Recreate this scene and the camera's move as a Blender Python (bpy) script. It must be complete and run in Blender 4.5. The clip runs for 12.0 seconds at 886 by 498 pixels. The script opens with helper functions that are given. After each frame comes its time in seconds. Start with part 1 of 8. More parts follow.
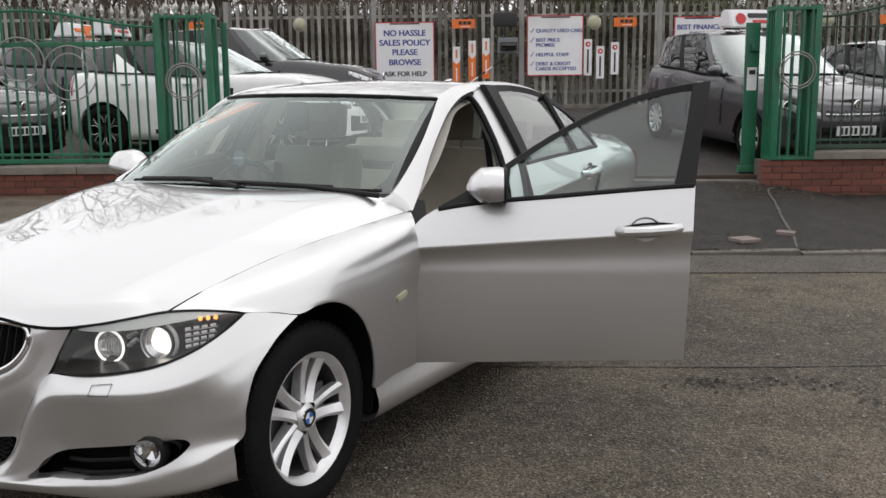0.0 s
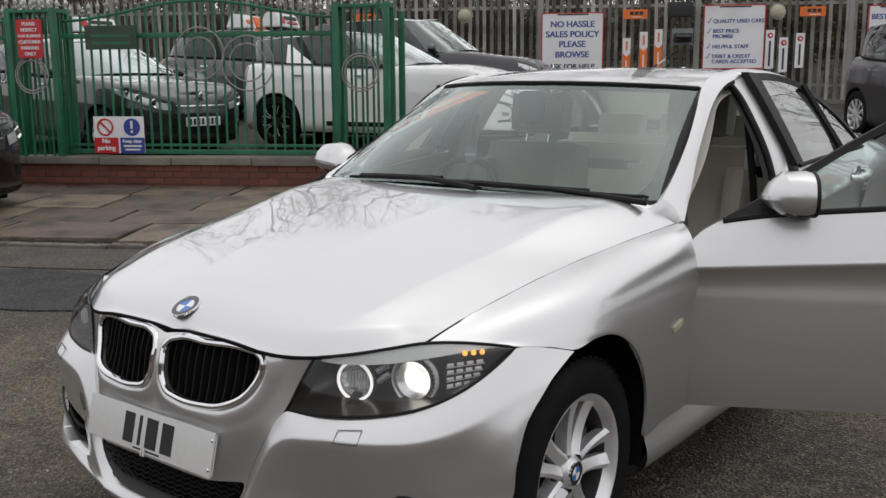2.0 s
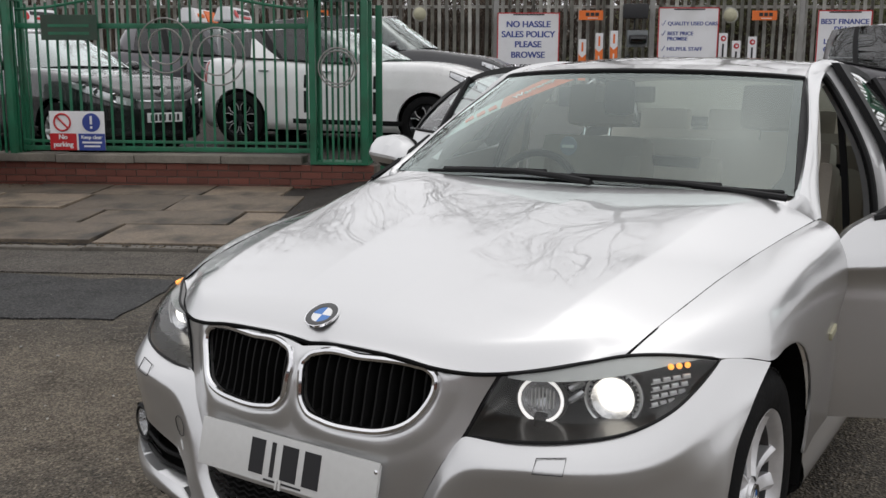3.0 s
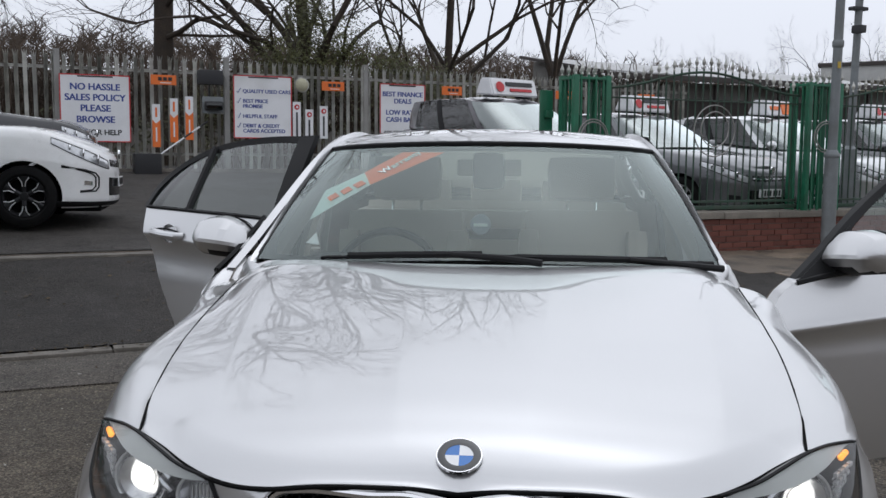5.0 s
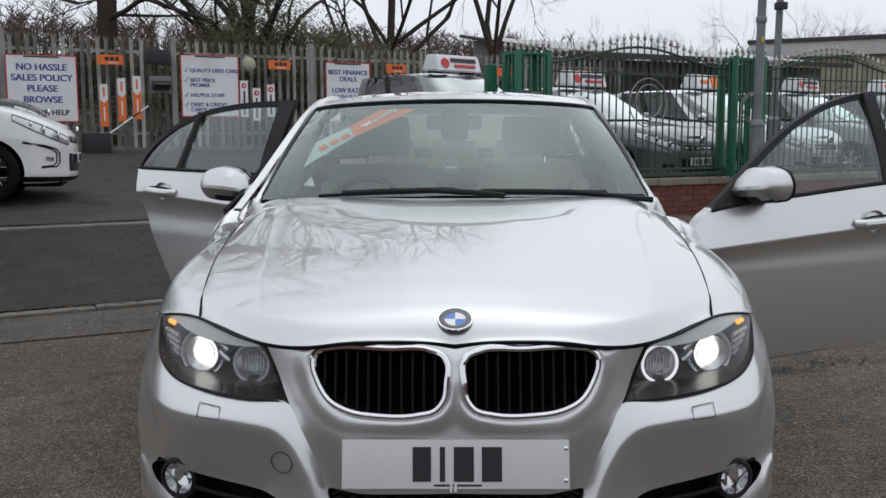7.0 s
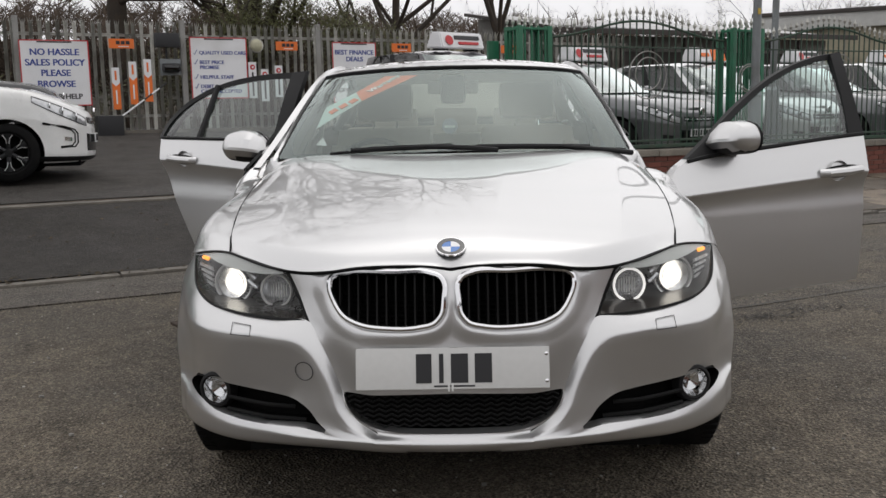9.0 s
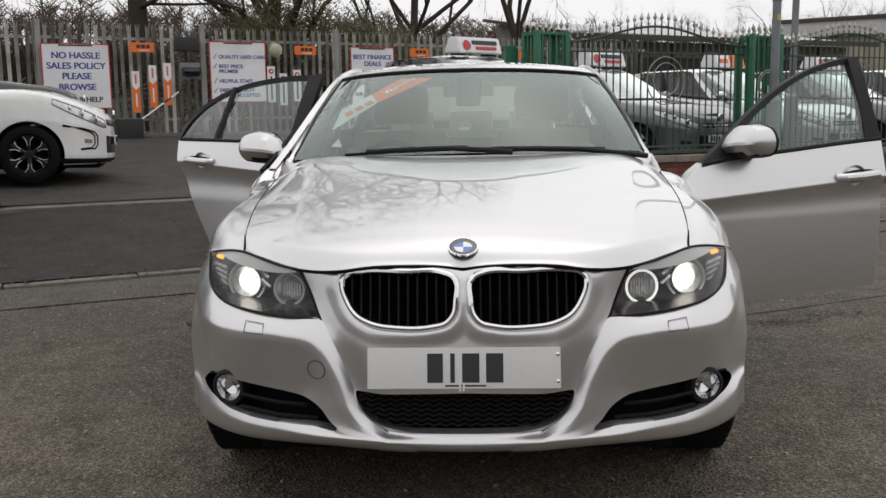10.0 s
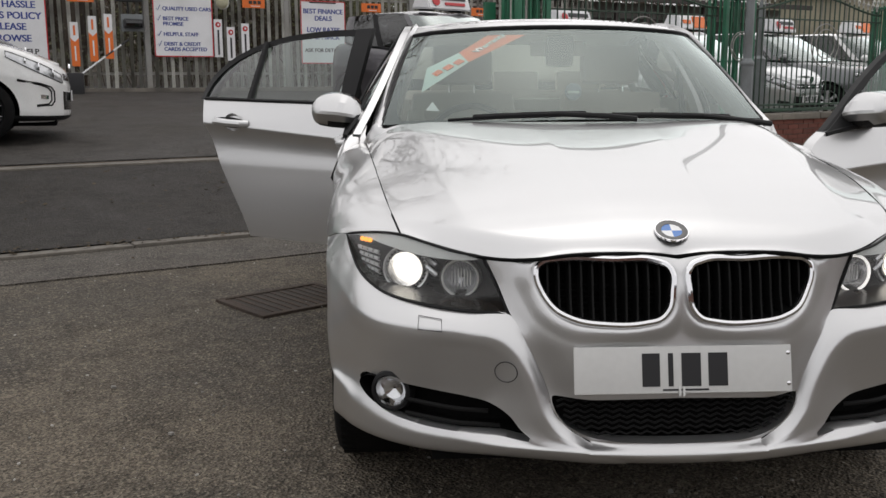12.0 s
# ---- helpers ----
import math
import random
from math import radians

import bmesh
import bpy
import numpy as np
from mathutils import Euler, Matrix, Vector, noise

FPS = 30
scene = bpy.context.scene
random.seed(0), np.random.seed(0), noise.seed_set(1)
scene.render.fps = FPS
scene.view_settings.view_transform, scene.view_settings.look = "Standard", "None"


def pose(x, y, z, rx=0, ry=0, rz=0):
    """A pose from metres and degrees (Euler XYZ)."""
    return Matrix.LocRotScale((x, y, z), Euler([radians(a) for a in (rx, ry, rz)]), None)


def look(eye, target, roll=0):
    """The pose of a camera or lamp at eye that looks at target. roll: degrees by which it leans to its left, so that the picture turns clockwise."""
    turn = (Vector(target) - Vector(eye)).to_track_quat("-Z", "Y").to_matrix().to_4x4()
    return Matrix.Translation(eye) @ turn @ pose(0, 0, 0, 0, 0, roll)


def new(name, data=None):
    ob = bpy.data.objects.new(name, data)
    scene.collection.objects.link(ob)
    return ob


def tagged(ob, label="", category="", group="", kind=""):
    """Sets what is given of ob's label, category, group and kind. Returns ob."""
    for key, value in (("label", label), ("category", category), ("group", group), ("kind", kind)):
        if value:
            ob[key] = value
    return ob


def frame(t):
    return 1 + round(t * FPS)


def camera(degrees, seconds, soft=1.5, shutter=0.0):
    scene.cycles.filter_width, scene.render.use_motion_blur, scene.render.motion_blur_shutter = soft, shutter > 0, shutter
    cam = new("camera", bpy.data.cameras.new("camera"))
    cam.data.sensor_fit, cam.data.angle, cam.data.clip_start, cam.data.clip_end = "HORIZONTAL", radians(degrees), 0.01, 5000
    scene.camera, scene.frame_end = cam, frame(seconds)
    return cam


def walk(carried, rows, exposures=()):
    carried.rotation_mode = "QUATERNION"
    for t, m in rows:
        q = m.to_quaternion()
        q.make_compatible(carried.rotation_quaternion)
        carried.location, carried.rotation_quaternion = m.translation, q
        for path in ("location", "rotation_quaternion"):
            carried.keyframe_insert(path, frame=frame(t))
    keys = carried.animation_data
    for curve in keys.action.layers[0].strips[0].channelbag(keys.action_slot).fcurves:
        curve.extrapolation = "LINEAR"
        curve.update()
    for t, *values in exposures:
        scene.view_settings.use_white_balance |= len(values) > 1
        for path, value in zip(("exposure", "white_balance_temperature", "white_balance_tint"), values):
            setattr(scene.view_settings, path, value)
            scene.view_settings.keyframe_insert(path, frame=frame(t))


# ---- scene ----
cam = camera(50.3, 12.0)
PATH = [
    (0, (2.658, -2.37, 1.39), (1.705, -0.646, 1.049), -0.6),
    (0.5, (2.602, -2.332, 1.383), (1.684, -0.596, 1.002), -0.1),
    (1, (2.45, -2.275, 1.387), (1.519, -0.553, 0.975), -0.4),
    (1.5, (2.268, -2.216, 1.383), (1.219, -0.561, 0.979), -1.3),
    (2, (2.017, -2.114, 1.363), (0.818, -0.552, 1.013), -0.3),
    (2.5, (1.732, -2.136, 1.312), (0.539, -0.57, 0.959), 1.1),
    (2.7, (1.594, -2.185, 1.309), (0.439, -0.59, 0.957), 0.9),
    (4.3, (0.456, -2.262, 1.271), (-0.058, -0.351, 0.98), 0.6),
    (4.5, (0.353, -2.309, 1.289), (-0.045, -0.37, 1.007), 0.6),
    (5, (0.09, -2.244, 1.322), (-0.058, -0.26, 1.119), 0.5),
    (5.5, (-0.062, -2.343, 1.307), (-0.057, -0.351, 1.124), 0.9),
    (6, (-0.046, -2.504, 1.26), (-0.011, -0.514, 1.059), 0.8),
    (6.5, (-0.01, -2.645, 1.237), (-0.02, -0.659, 1.002), 0.2),
    (8.3, (0.008, -3.17, 1.179), (-0.026, -1.186, 0.928), -0.7),
    (8.5, (0.018, -3.171, 1.17), (-0.019, -1.189, 0.903), -1.0),
    (9, (0.036, -3.202, 1.146), (-0.008, -1.223, 0.865), -1.2),
    (9.5, (0.044, -3.206, 1.131), (-0.013, -1.226, 0.85), -1.2),
    (10, (0.049, -3.211, 1.132), (-0.031, -1.231, 0.863), -0.9),
    (10.5, (0.03, -3.224, 1.149), (-0.071, -1.249, 0.854), -0.1),
    (11, (-0.105, -3.19, 1.16), (-0.14, -1.219, 0.823), 1.0),
    (11.5, (-0.367, -3.076, 1.162), (-0.265, -1.116, 0.779), 0.4),
    (12, (-0.661, -2.856, 1.153), (-0.573, -0.89, 0.796), -0.2),
]
EXPOSURES = [(0, -0.05, 6620, 10), (1, -0.10, 6600, 10), (2, -0.37, 6560, 10), (2.5, -0.31, 6560, 10), (4.5, -0.38, 6250, 10), (5.5, -0.52, 5980, 10), (6.5, -0.50, 6050, 10), (8.5, -0.36, 6620, 10), (12, -0.32, 6680, 10)]
walk(cam, [(t, look(eye, target, roll)) for t, eye, target, roll in PATH], EXPOSURES)

# ---- world and light ----
world = bpy.data.worlds.new("sky")
scene.world = world
world.use_nodes = True
wn, wl = world.node_tree.nodes, world.node_tree.links
sky = wn.new("ShaderNodeTexSky")
sky.sky_type, sky.sun_disc = "NISHITA", False
sky.sun_elevation, sky.sun_rotation = radians(68), radians(15)
sky.air_density, sky.dust_density, sky.ozone_density = 1.0, 6.0, 1.0
grey = wn.new("ShaderNodeHueSaturation")
grey.inputs["Saturation"].default_value = 0.12
wl.new(sky.outputs[0], grey.inputs["Color"])
# a cloud deck: soft brightness patches over the whole sky
cl_co = wn.new("ShaderNodeTexCoord")
cl = wn.new("ShaderNodeTexNoise")
cl.inputs["Scale"].default_value, cl.inputs["Detail"].default_value = 2.2, 5.0
wl.new(cl_co.outputs["Generated"], cl.inputs["Vector"])
cl_r = wn.new("ShaderNodeMapRange")
cl_r.inputs["To Min"].default_value, cl_r.inputs["To Max"].default_value = 0.86, 1.12
wl.new(cl.outputs["Fac"], cl_r.inputs["Value"])
cl_m = wn.new("ShaderNodeMix")
cl_m.data_type, cl_m.blend_type = "RGBA", "MULTIPLY"
cl_m.inputs[0].default_value = 1.0
wl.new(grey.outputs[0], cl_m.inputs[6])
wl.new(cl_r.outputs[0], cl_m.inputs[7])
# overcast cloud evens the sky out between zenith and horizon
deck = wn.new("ShaderNodeMix")
deck.data_type = "RGBA"
deck.inputs[0].default_value = 0.80
deck.inputs[7].default_value = (7.5, 7.55, 7.9, 1)
wl.new(cl_m.outputs[2], deck.inputs[6])
# the cloud is nearly even from the skyline to the zenith
up = wn.new("ShaderNodeSeparateXYZ")
wl.new(cl_co.outputs["Generated"], up.inputs[0])
up_r = wn.new("ShaderNodeMapRange")
up_r.inputs["From Min"].default_value, up_r.inputs["From Max"].default_value = 0.0, 1.0
up_r.inputs["To Min"].default_value, up_r.inputs["To Max"].default_value = 1.50, 1.50
wl.new(up.outputs["Z"], up_r.inputs["Value"])
over = wn.new("ShaderNodeMix")
over.data_type, over.blend_type = "RGBA", "MULTIPLY"
over.inputs[0].default_value = 1.0
wl.new(deck.outputs[2], over.inputs[6])
wl.new(up_r.outputs[0], over.inputs[7])
bg = wn["Background"]
wl.new(over.outputs[2], bg.inputs["Color"])
bg.inputs["Strength"].default_value = 0.115
sun = new("sun", bpy.data.lights.new("sun", "SUN"))
sun.data.energy, sun.data.angle, sun.data.color = 0.55, radians(150), (1.0, 0.97, 0.93)
sun.rotation_euler = (radians(-22), 0, radians(-15))


# ---- materials ----
def mat(name, color, rough=0.5, metal=0.0, vary=0.12, scale=4.0, fine=60.0, bump=0.0, coat=0.0, spec=0.5, dirt=None, dirt_amount=0.3,
        dirt_scale=1.3, island=0.0, objrand=0.0, flakes=0.0):
    """A procedural surface: colour varied at two scales, optional dirt patches, bump, coat and a shift from piece to piece."""
    m = bpy.data.materials.new(name)
    m.use_nodes = True
    n, l = m.node_tree.nodes, m.node_tree.links
    b = n["Principled BSDF"]
    b.inputs["Roughness"].default_value, b.inputs["Metallic"].default_value = rough, metal
    b.inputs["Specular IOR Level"].default_value = spec
    b.inputs["Coat Weight"].default_value, b.inputs["Coat Roughness"].default_value = coat, 0.015
    if flakes:
        b.inputs["Coat IOR"].default_value = 1.75
    co = n.new("ShaderNodeTexCoord")

    def tex(s, detail=4.0):
        t = n.new("ShaderNodeTexNoise")
        t.inputs["Scale"].default_value, t.inputs["Detail"].default_value = s, detail
        l.new(co.outputs["Object"], t.inputs["Vector"])
        return t.outputs["Fac"]

    def mapped(fac, lo, hi, a=0.3, c=0.7):
        r = n.new("ShaderNodeMapRange")
        for key, v in (("From Min", a), ("From Max", c), ("To Min", lo), ("To Max", hi)):
            r.inputs[key].default_value = v
        l.new(fac, r.inputs["Value"])
        return r.outputs[0]

    def times(x, y):
        t = n.new("ShaderNodeMath")
        t.operation = "MULTIPLY"
        l.new(x, t.inputs[0]), l.new(y, t.inputs[1])
        return t.outputs[0]

    big, small = tex(scale), tex(fine, 3.0)
    k = times(mapped(big, 1 - vary, 1 + vary), mapped(small, 1 - vary * 0.7, 1 + vary * 0.7))
    if island:
        g = n.new("ShaderNodeNewGeometry")
        k = times(k, mapped(g.outputs["Random Per Island"], 1 - island, 1 + island, 0, 1))
    if objrand:
        o = n.new("ShaderNodeObjectInfo")
        k = times(k, mapped(o.outputs["Random"], 1 - objrand, 1 + objrand, 0, 1))
    h = n.new("ShaderNodeHueSaturation")
    h.inputs["Color"].default_value = (*color, 1)
    l.new(k, h.inputs["Value"])
    out = h.outputs["Color"]
    if dirt:
        d = n.new("ShaderNodeMix")
        d.data_type = "RGBA"
        d.inputs[7].default_value = (*dirt, 1)
        l.new(out, d.inputs[6])
        l.new(mapped(tex(dirt_scale, 6.0), 0, dirt_amount, 0.45, 0.7), d.inputs[0])
        out = d.outputs[2]
    l.new(out, b.inputs["Base Color"])
    l.new(mapped(big, max(rough * 0.85, 0.0), min(rough * 1.18, 1.0)), b.inputs["Roughness"])
    if bump:
        u = n.new("ShaderNodeBump")
        u.inputs["Strength"].default_value, u.inputs["Distance"].default_value = min(bump, 1.0), 0.004
        l.new(small, u.inputs["Height"])
        l.new(u.outputs[0], b.inputs["Normal"])
    if flakes:
        u = n.new("ShaderNodeBump")
        u.inputs["Strength"].default_value, u.inputs["Distance"].default_value = flakes, 0.0004
        l.new(tex(1500.0, 0.0), u.inputs["Height"])
        l.new(u.outputs[0], b.inputs["Normal"])
    return m


def glass(name, tint=(0.9, 0.95, 0.93), rough=0.0, clear=0.0, sheen=(1, 1, 1)):
    """A thin pane: light passes with a tint, and the surface mirrors more at a glancing angle."""
    m = bpy.data.materials.new(name)
    m.use_nodes = True
    n, l = m.node_tree.nodes, m.node_tree.links
    n.remove(n["Principled BSDF"])
    t, g, f, mix = n.new("ShaderNodeBsdfTransparent"), n.new("ShaderNodeBsdfGlossy"), n.new("ShaderNodeFresnel"), n.new("ShaderNodeMixShader")
    t.inputs[0].default_value = (*tint, 1)
    g.inputs["Roughness"].default_value = rough
    g.inputs["Color"].default_value = (*sheen, 1)
    f.inputs["IOR"].default_value = 1.52
    two = n.new("ShaderNodeMath")
    two.operation, two.use_clamp = "MULTIPLY", True
    two.inputs[1].default_value = 1.4 - clear
    l.new(f.outputs[0], two.inputs[0]), l.new(two.outputs[0], mix.inputs[0])
    l.new(t.outputs[0], mix.inputs[1]), l.new(g.outputs[0], mix.inputs[2])
    l.new(mix.outputs[0], n["Material Output"].inputs["Surface"])
    return m


def glow(name, color, strength):
    m = bpy.data.materials.new(name)
    m.use_nodes = True
    b = m.node_tree.nodes["Principled BSDF"]
    b.inputs["Base Color"].default_value = (*color, 1)
    b.inputs["Emission Color"].default_value, b.inputs["Emission Strength"].default_value = (*color, 1), strength
    return m


def asphalt(name, color, stone=(0.16, 0.155, 0.15), crack=0.0, light=(0.12, 0.117, 0.112), patch=0.6):
    """Worn tarmac: aggregate specks, fine relief, stained and pale areas."""
    m = bpy.data.materials.new(name)
    m.use_nodes = True
    n, l = m.node_tree.nodes, m.node_tree.links
    b = n["Principled BSDF"]
    co = n.new("ShaderNodeTexCoord")

    def tex(kind, s, **kw):
        t = n.new(kind)
        t.inputs["Scale"].default_value = s
        for k, v in kw.items():
            t.inputs[k].default_value = v
        l.new(co.outputs["Object"], t.inputs["Vector"])
        return t

    def ramp(fac, a, c, lo=0.0, hi=1.0):
        r = n.new("ShaderNodeMapRange")
        for key, v in (("From Min", a), ("From Max", c), ("To Min", lo), ("To Max", hi)):
            r.inputs[key].default_value = v
        l.new(fac, r.inputs["Value"])
        return r.outputs[0]

    def blend(fac, a, c, kind="MIX"):
        x = n.new("ShaderNodeMix")
        x.data_type, x.blend_type = "RGBA", kind
        for socket, v in ((x.inputs[0], fac), (x.inputs[6], a), (x.inputs[7], c)):
            if isinstance(v, (tuple, float)):
                socket.default_value = v
            else:
                l.new(v, socket)
        return x.outputs[2]

    big = tex("ShaderNodeTexNoise", 0.55, Detail=6.0, Roughness=0.6)
    mid = tex("ShaderNodeTexNoise", 3.5, Detail=6.0, Roughness=0.65)
    grit = tex("ShaderNodeTexVoronoi", 95.0)
    speck = tex("ShaderNodeTexVoronoi", 28.0)
    col = blend(ramp(big.outputs["Fac"], 0.45, 0.58, 0.0, patch), (*color, 1), (*light, 1))
    col = blend(ramp(mid.outputs["Fac"], 0.46, 0.70, 0.0, 0.8), col, (color[0] * 0.42, color[1] * 0.41, color[2] * 0.40, 1))
    blot = tex("ShaderNodeTexNoise", 13.0, Detail=5.0, Roughness=0.7)
    col = blend(ramp(blot.outputs["Fac"], 0.52, 0.72, 0.0, 0.55), col, (light[0] * 1.25, light[1] * 1.22, light[2] * 1.18, 1))
    col = blend(ramp(grit.outputs["Color"], 0.55, 0.95, 0.0, 0.75), col, (*stone, 1))
    col = blend(ramp(speck.outputs["Distance"], 0.1, 0.04, 0.0, 0.55), col, (0.33, 0.32, 0.3, 1))
    chips = tex("ShaderNodeTexVoronoi", 150.0)
    tone = n.new("ShaderNodeRGBToBW")
    l.new(chips.outputs["Color"], tone.inputs[0])
    shade = n.new("ShaderNodeHueSaturation")
    l.new(col, shade.inputs["Color"])
    l.new(ramp(tone.outputs[0], 0.2, 0.8, 0.45, 1.6), shade.inputs["Value"])
    col = shade.outputs[0]
    l.new(col, b.inputs["Base Color"])
    l.new(ramp(big.outputs["Fac"], 0.35, 0.65, 0.55, 0.88), b.inputs["Roughness"])
    b.inputs["Specular IOR Level"].default_value = 0.25
    u = n.new("ShaderNodeBump")
    u.inputs["Strength"].default_value, u.inputs["Distance"].default_value = 1.0, 0.009
    h = n.new("ShaderNodeMath")
    h.operation = "ADD"
    l.new(grit.outputs["Distance"], h.inputs[0]), l.new(mid.outputs["Fac"], h.inputs[1])
    l.new(h.outputs[0], u.inputs["Height"])
    l.new(u.outputs[0], b.inputs["Normal"])
    return m


SILVER = mat("silver_paint", (0.60, 0.60, 0.60), 0.33, 0.85, vary=0.012, scale=1.2, fine=300, coat=1.0, flakes=0.12)
BLACK_TRIM = mat("black_trim", (0.010, 0.010, 0.0105), 0.55, vary=0.15, fine=200, spec=0.22)
GLOSS_BLACK = mat("gloss_black", (0.008, 0.008, 0.009), 0.12, vary=0.05, coat=0.6)
RUBBER = mat("rubber", (0.006, 0.006, 0.0063), 0.75, vary=0.2, scale=9, fine=120, bump=0.3, spec=0.15, dirt=(0.02, 0.018, 0.016), dirt_amount=0.2, dirt_scale=6)
GRILLE = mat("grille_plastic", (0.008, 0.008, 0.008), 0.6, vary=0.1, spec=0.15)
CHROME = mat("chrome", (0.78, 0.78, 0.79), 0.08, 1.0, vary=0.02)
ALLOY = mat("alloy", (0.78, 0.78, 0.79), 0.36, 0.65, vary=0.04, coat=0.5, dirt=(0.13, 0.115, 0.1), dirt_amount=0.25, dirt_scale=9)
ALLOY_DARK = mat("alloy_dark", (0.11, 0.11, 0.115), 0.5, 0.7, vary=0.2, dirt=(0.08, 0.06, 0.05), dirt_amount=0.5, dirt_scale=8)
PLASTIC_DARK = mat("dark_plastic", (0.03, 0.03, 0.032), 0.6, vary=0.15, fine=400, bump=0.15)
# near-black for the underside, also put behind grilles, spokes and gaps as their shade
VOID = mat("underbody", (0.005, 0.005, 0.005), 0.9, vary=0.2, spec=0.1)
BEIGE = mat("beige_leather", (0.40, 0.355, 0.295), 0.5, vary=0.08, scale=7, fine=250, bump=0.25)
BEIGE_DARK = mat("dark_beige_trim", (0.24, 0.21, 0.175), 0.6, vary=0.1, fine=250, bump=0.2)
HEADLINER = mat("headliner", (0.46, 0.44, 0.40), 0.9, vary=0.05, fine=500, bump=0.1)
GLASS = glass("car_glass", (0.85, 0.92, 0.89), clear=-0.25, sheen=(0.90, 1.0, 0.97))
GLASS_SIDE = glass("side_glass", (0.70, 0.83, 0.80))
GLASS_DARK = glass("dark_glass", (0.13, 0.15, 0.15))
GLASS_CLEAR = glass("lamp_lens", (0.93, 0.94, 0.94), clear=0.7)
LAMP_WHITE = glow("xenon", (1.0, 0.95, 0.86), 3.2)
LAMP_HOUSING = mat("lamp_housing", (0.075, 0.072, 0.068), 0.3, 0.35, vary=0.08, coat=0.3)
LAMP_RING = glow("corona_ring", (1.0, 0.97, 0.95), 1.0)
LAMP_AMBER = glow("amber_bulb", (1.0, 0.42, 0.08), 1.3)
RED_LENS = mat("red_lens", (0.28, 0.008, 0.01), 0.15, vary=0.05, coat=0.8)
PLATE_WHITE = mat("plate_white", (0.60, 0.60, 0.585), 0.35, vary=0.03)
PLATE_BLACK = mat("plate_black", (0.012, 0.012, 0.014), 0.4, vary=0.05)
BLUE = mat("enamel_blue", (0.03, 0.16, 0.48), 0.25, vary=0.03, coat=0.4)
WHITE = mat("enamel_white", (0.78, 0.78, 0.78), 0.3, vary=0.03, coat=0.3)


# ---- modelling tools ----
def empty(name, m=None, **tags):
    ob = new(name)
    if m is not None:
        ob.matrix_world = m
    return tagged(ob, **tags)


def finish(bm, smooth=True, sharp=None):
    bmesh.ops.recalc_face_normals(bm, faces=bm.faces)
    for f in bm.faces:
        f.smooth = smooth
    if smooth and sharp is not None:
        limit = radians(sharp)
        for e in bm.edges:
            if len(e.link_faces) == 2 and e.calc_face_angle(0.0) > limit:
                e.smooth = False


def part(name, bm, material, parent=None, label="", smooth=True, sharp=35, m=None, recalc=True):
    """Links a bmesh as one mesh object under a thing or a part."""
    if recalc:
        finish(bm, smooth, sharp)
    else:
        for f in bm.faces:
            f.smooth = smooth
    data = bpy.data.meshes.new(name)
    bm.to_mesh(data)
    bm.free()
    for x in material if isinstance(material, (list, tuple)) else (material,):
        data.materials.append(x)
    ob = new(name, data)
    if parent is not None:
        ob.parent = parent
    if m is not None:
        ob.matrix_basis = m
    if label:
        ob["label"] = label
    return ob


def thing(name, bm, material, label, category, kind="", group="", smooth=True, sharp=35, m=None, recalc=True):
    ob = part(name, bm, material, None, "", smooth, sharp, m, recalc)
    return tagged(ob, label, category, group, kind)


def box(bm, lo, hi, bevel=0.0, m=None, mi=0):
    vs = [bm.verts.new((x, y, z)) for x in (lo[0], hi[0]) for y in (lo[1], hi[1]) for z in (lo[2], hi[2])]
    fs = [bm.faces.new([vs[i] for i in q]) for q in ((0, 1, 3, 2), (4, 6, 7, 5), (0, 4, 5, 1), (2, 3, 7, 6), (0, 2, 6, 4), (1, 5, 7, 3))]
    for f in fs:
        f.material_index = mi
    if bevel:
        es = list({e for f in fs for e in f.edges})
        out = bmesh.ops.bevel(bm, geom=es, offset=bevel, segments=2, affect="EDGES", profile=0.7)
        vs = list({v for f in out["faces"] for v in f.verts} | {v for v in vs if v.is_valid})
    if m is not None:
        bmesh.ops.transform(bm, matrix=m, verts=[v for v in vs if v.is_valid])
    return bm


def boxed(lo, hi, bevel=0.0, m=None):
    return box(bmesh.new(), lo, hi, bevel, m)


def grid(bm, rows, closed=False, mi=0):
    """Quads over rows of points."""
    vs = [[bm.verts.new(p) for p in r] for r in rows]
    for a, b in zip(vs, vs[1:]):
        k = len(a)
        for i in range(k if closed else k - 1):
            j = (i + 1) % k
            q = [a[i], a[j], b[j], b[i]]
            f = bm.faces.new(q)
            f.material_index = mi
    return vs


def spline(points, n):
    """n points along a smooth curve through the given ones, evenly spread by length."""
    p = np.array(points, float)
    d = np.r_[0, np.cumsum(np.linalg.norm(np.diff(p, axis=0), axis=1))]
    return hermite(d, p, np.linspace(0, d[-1], n))


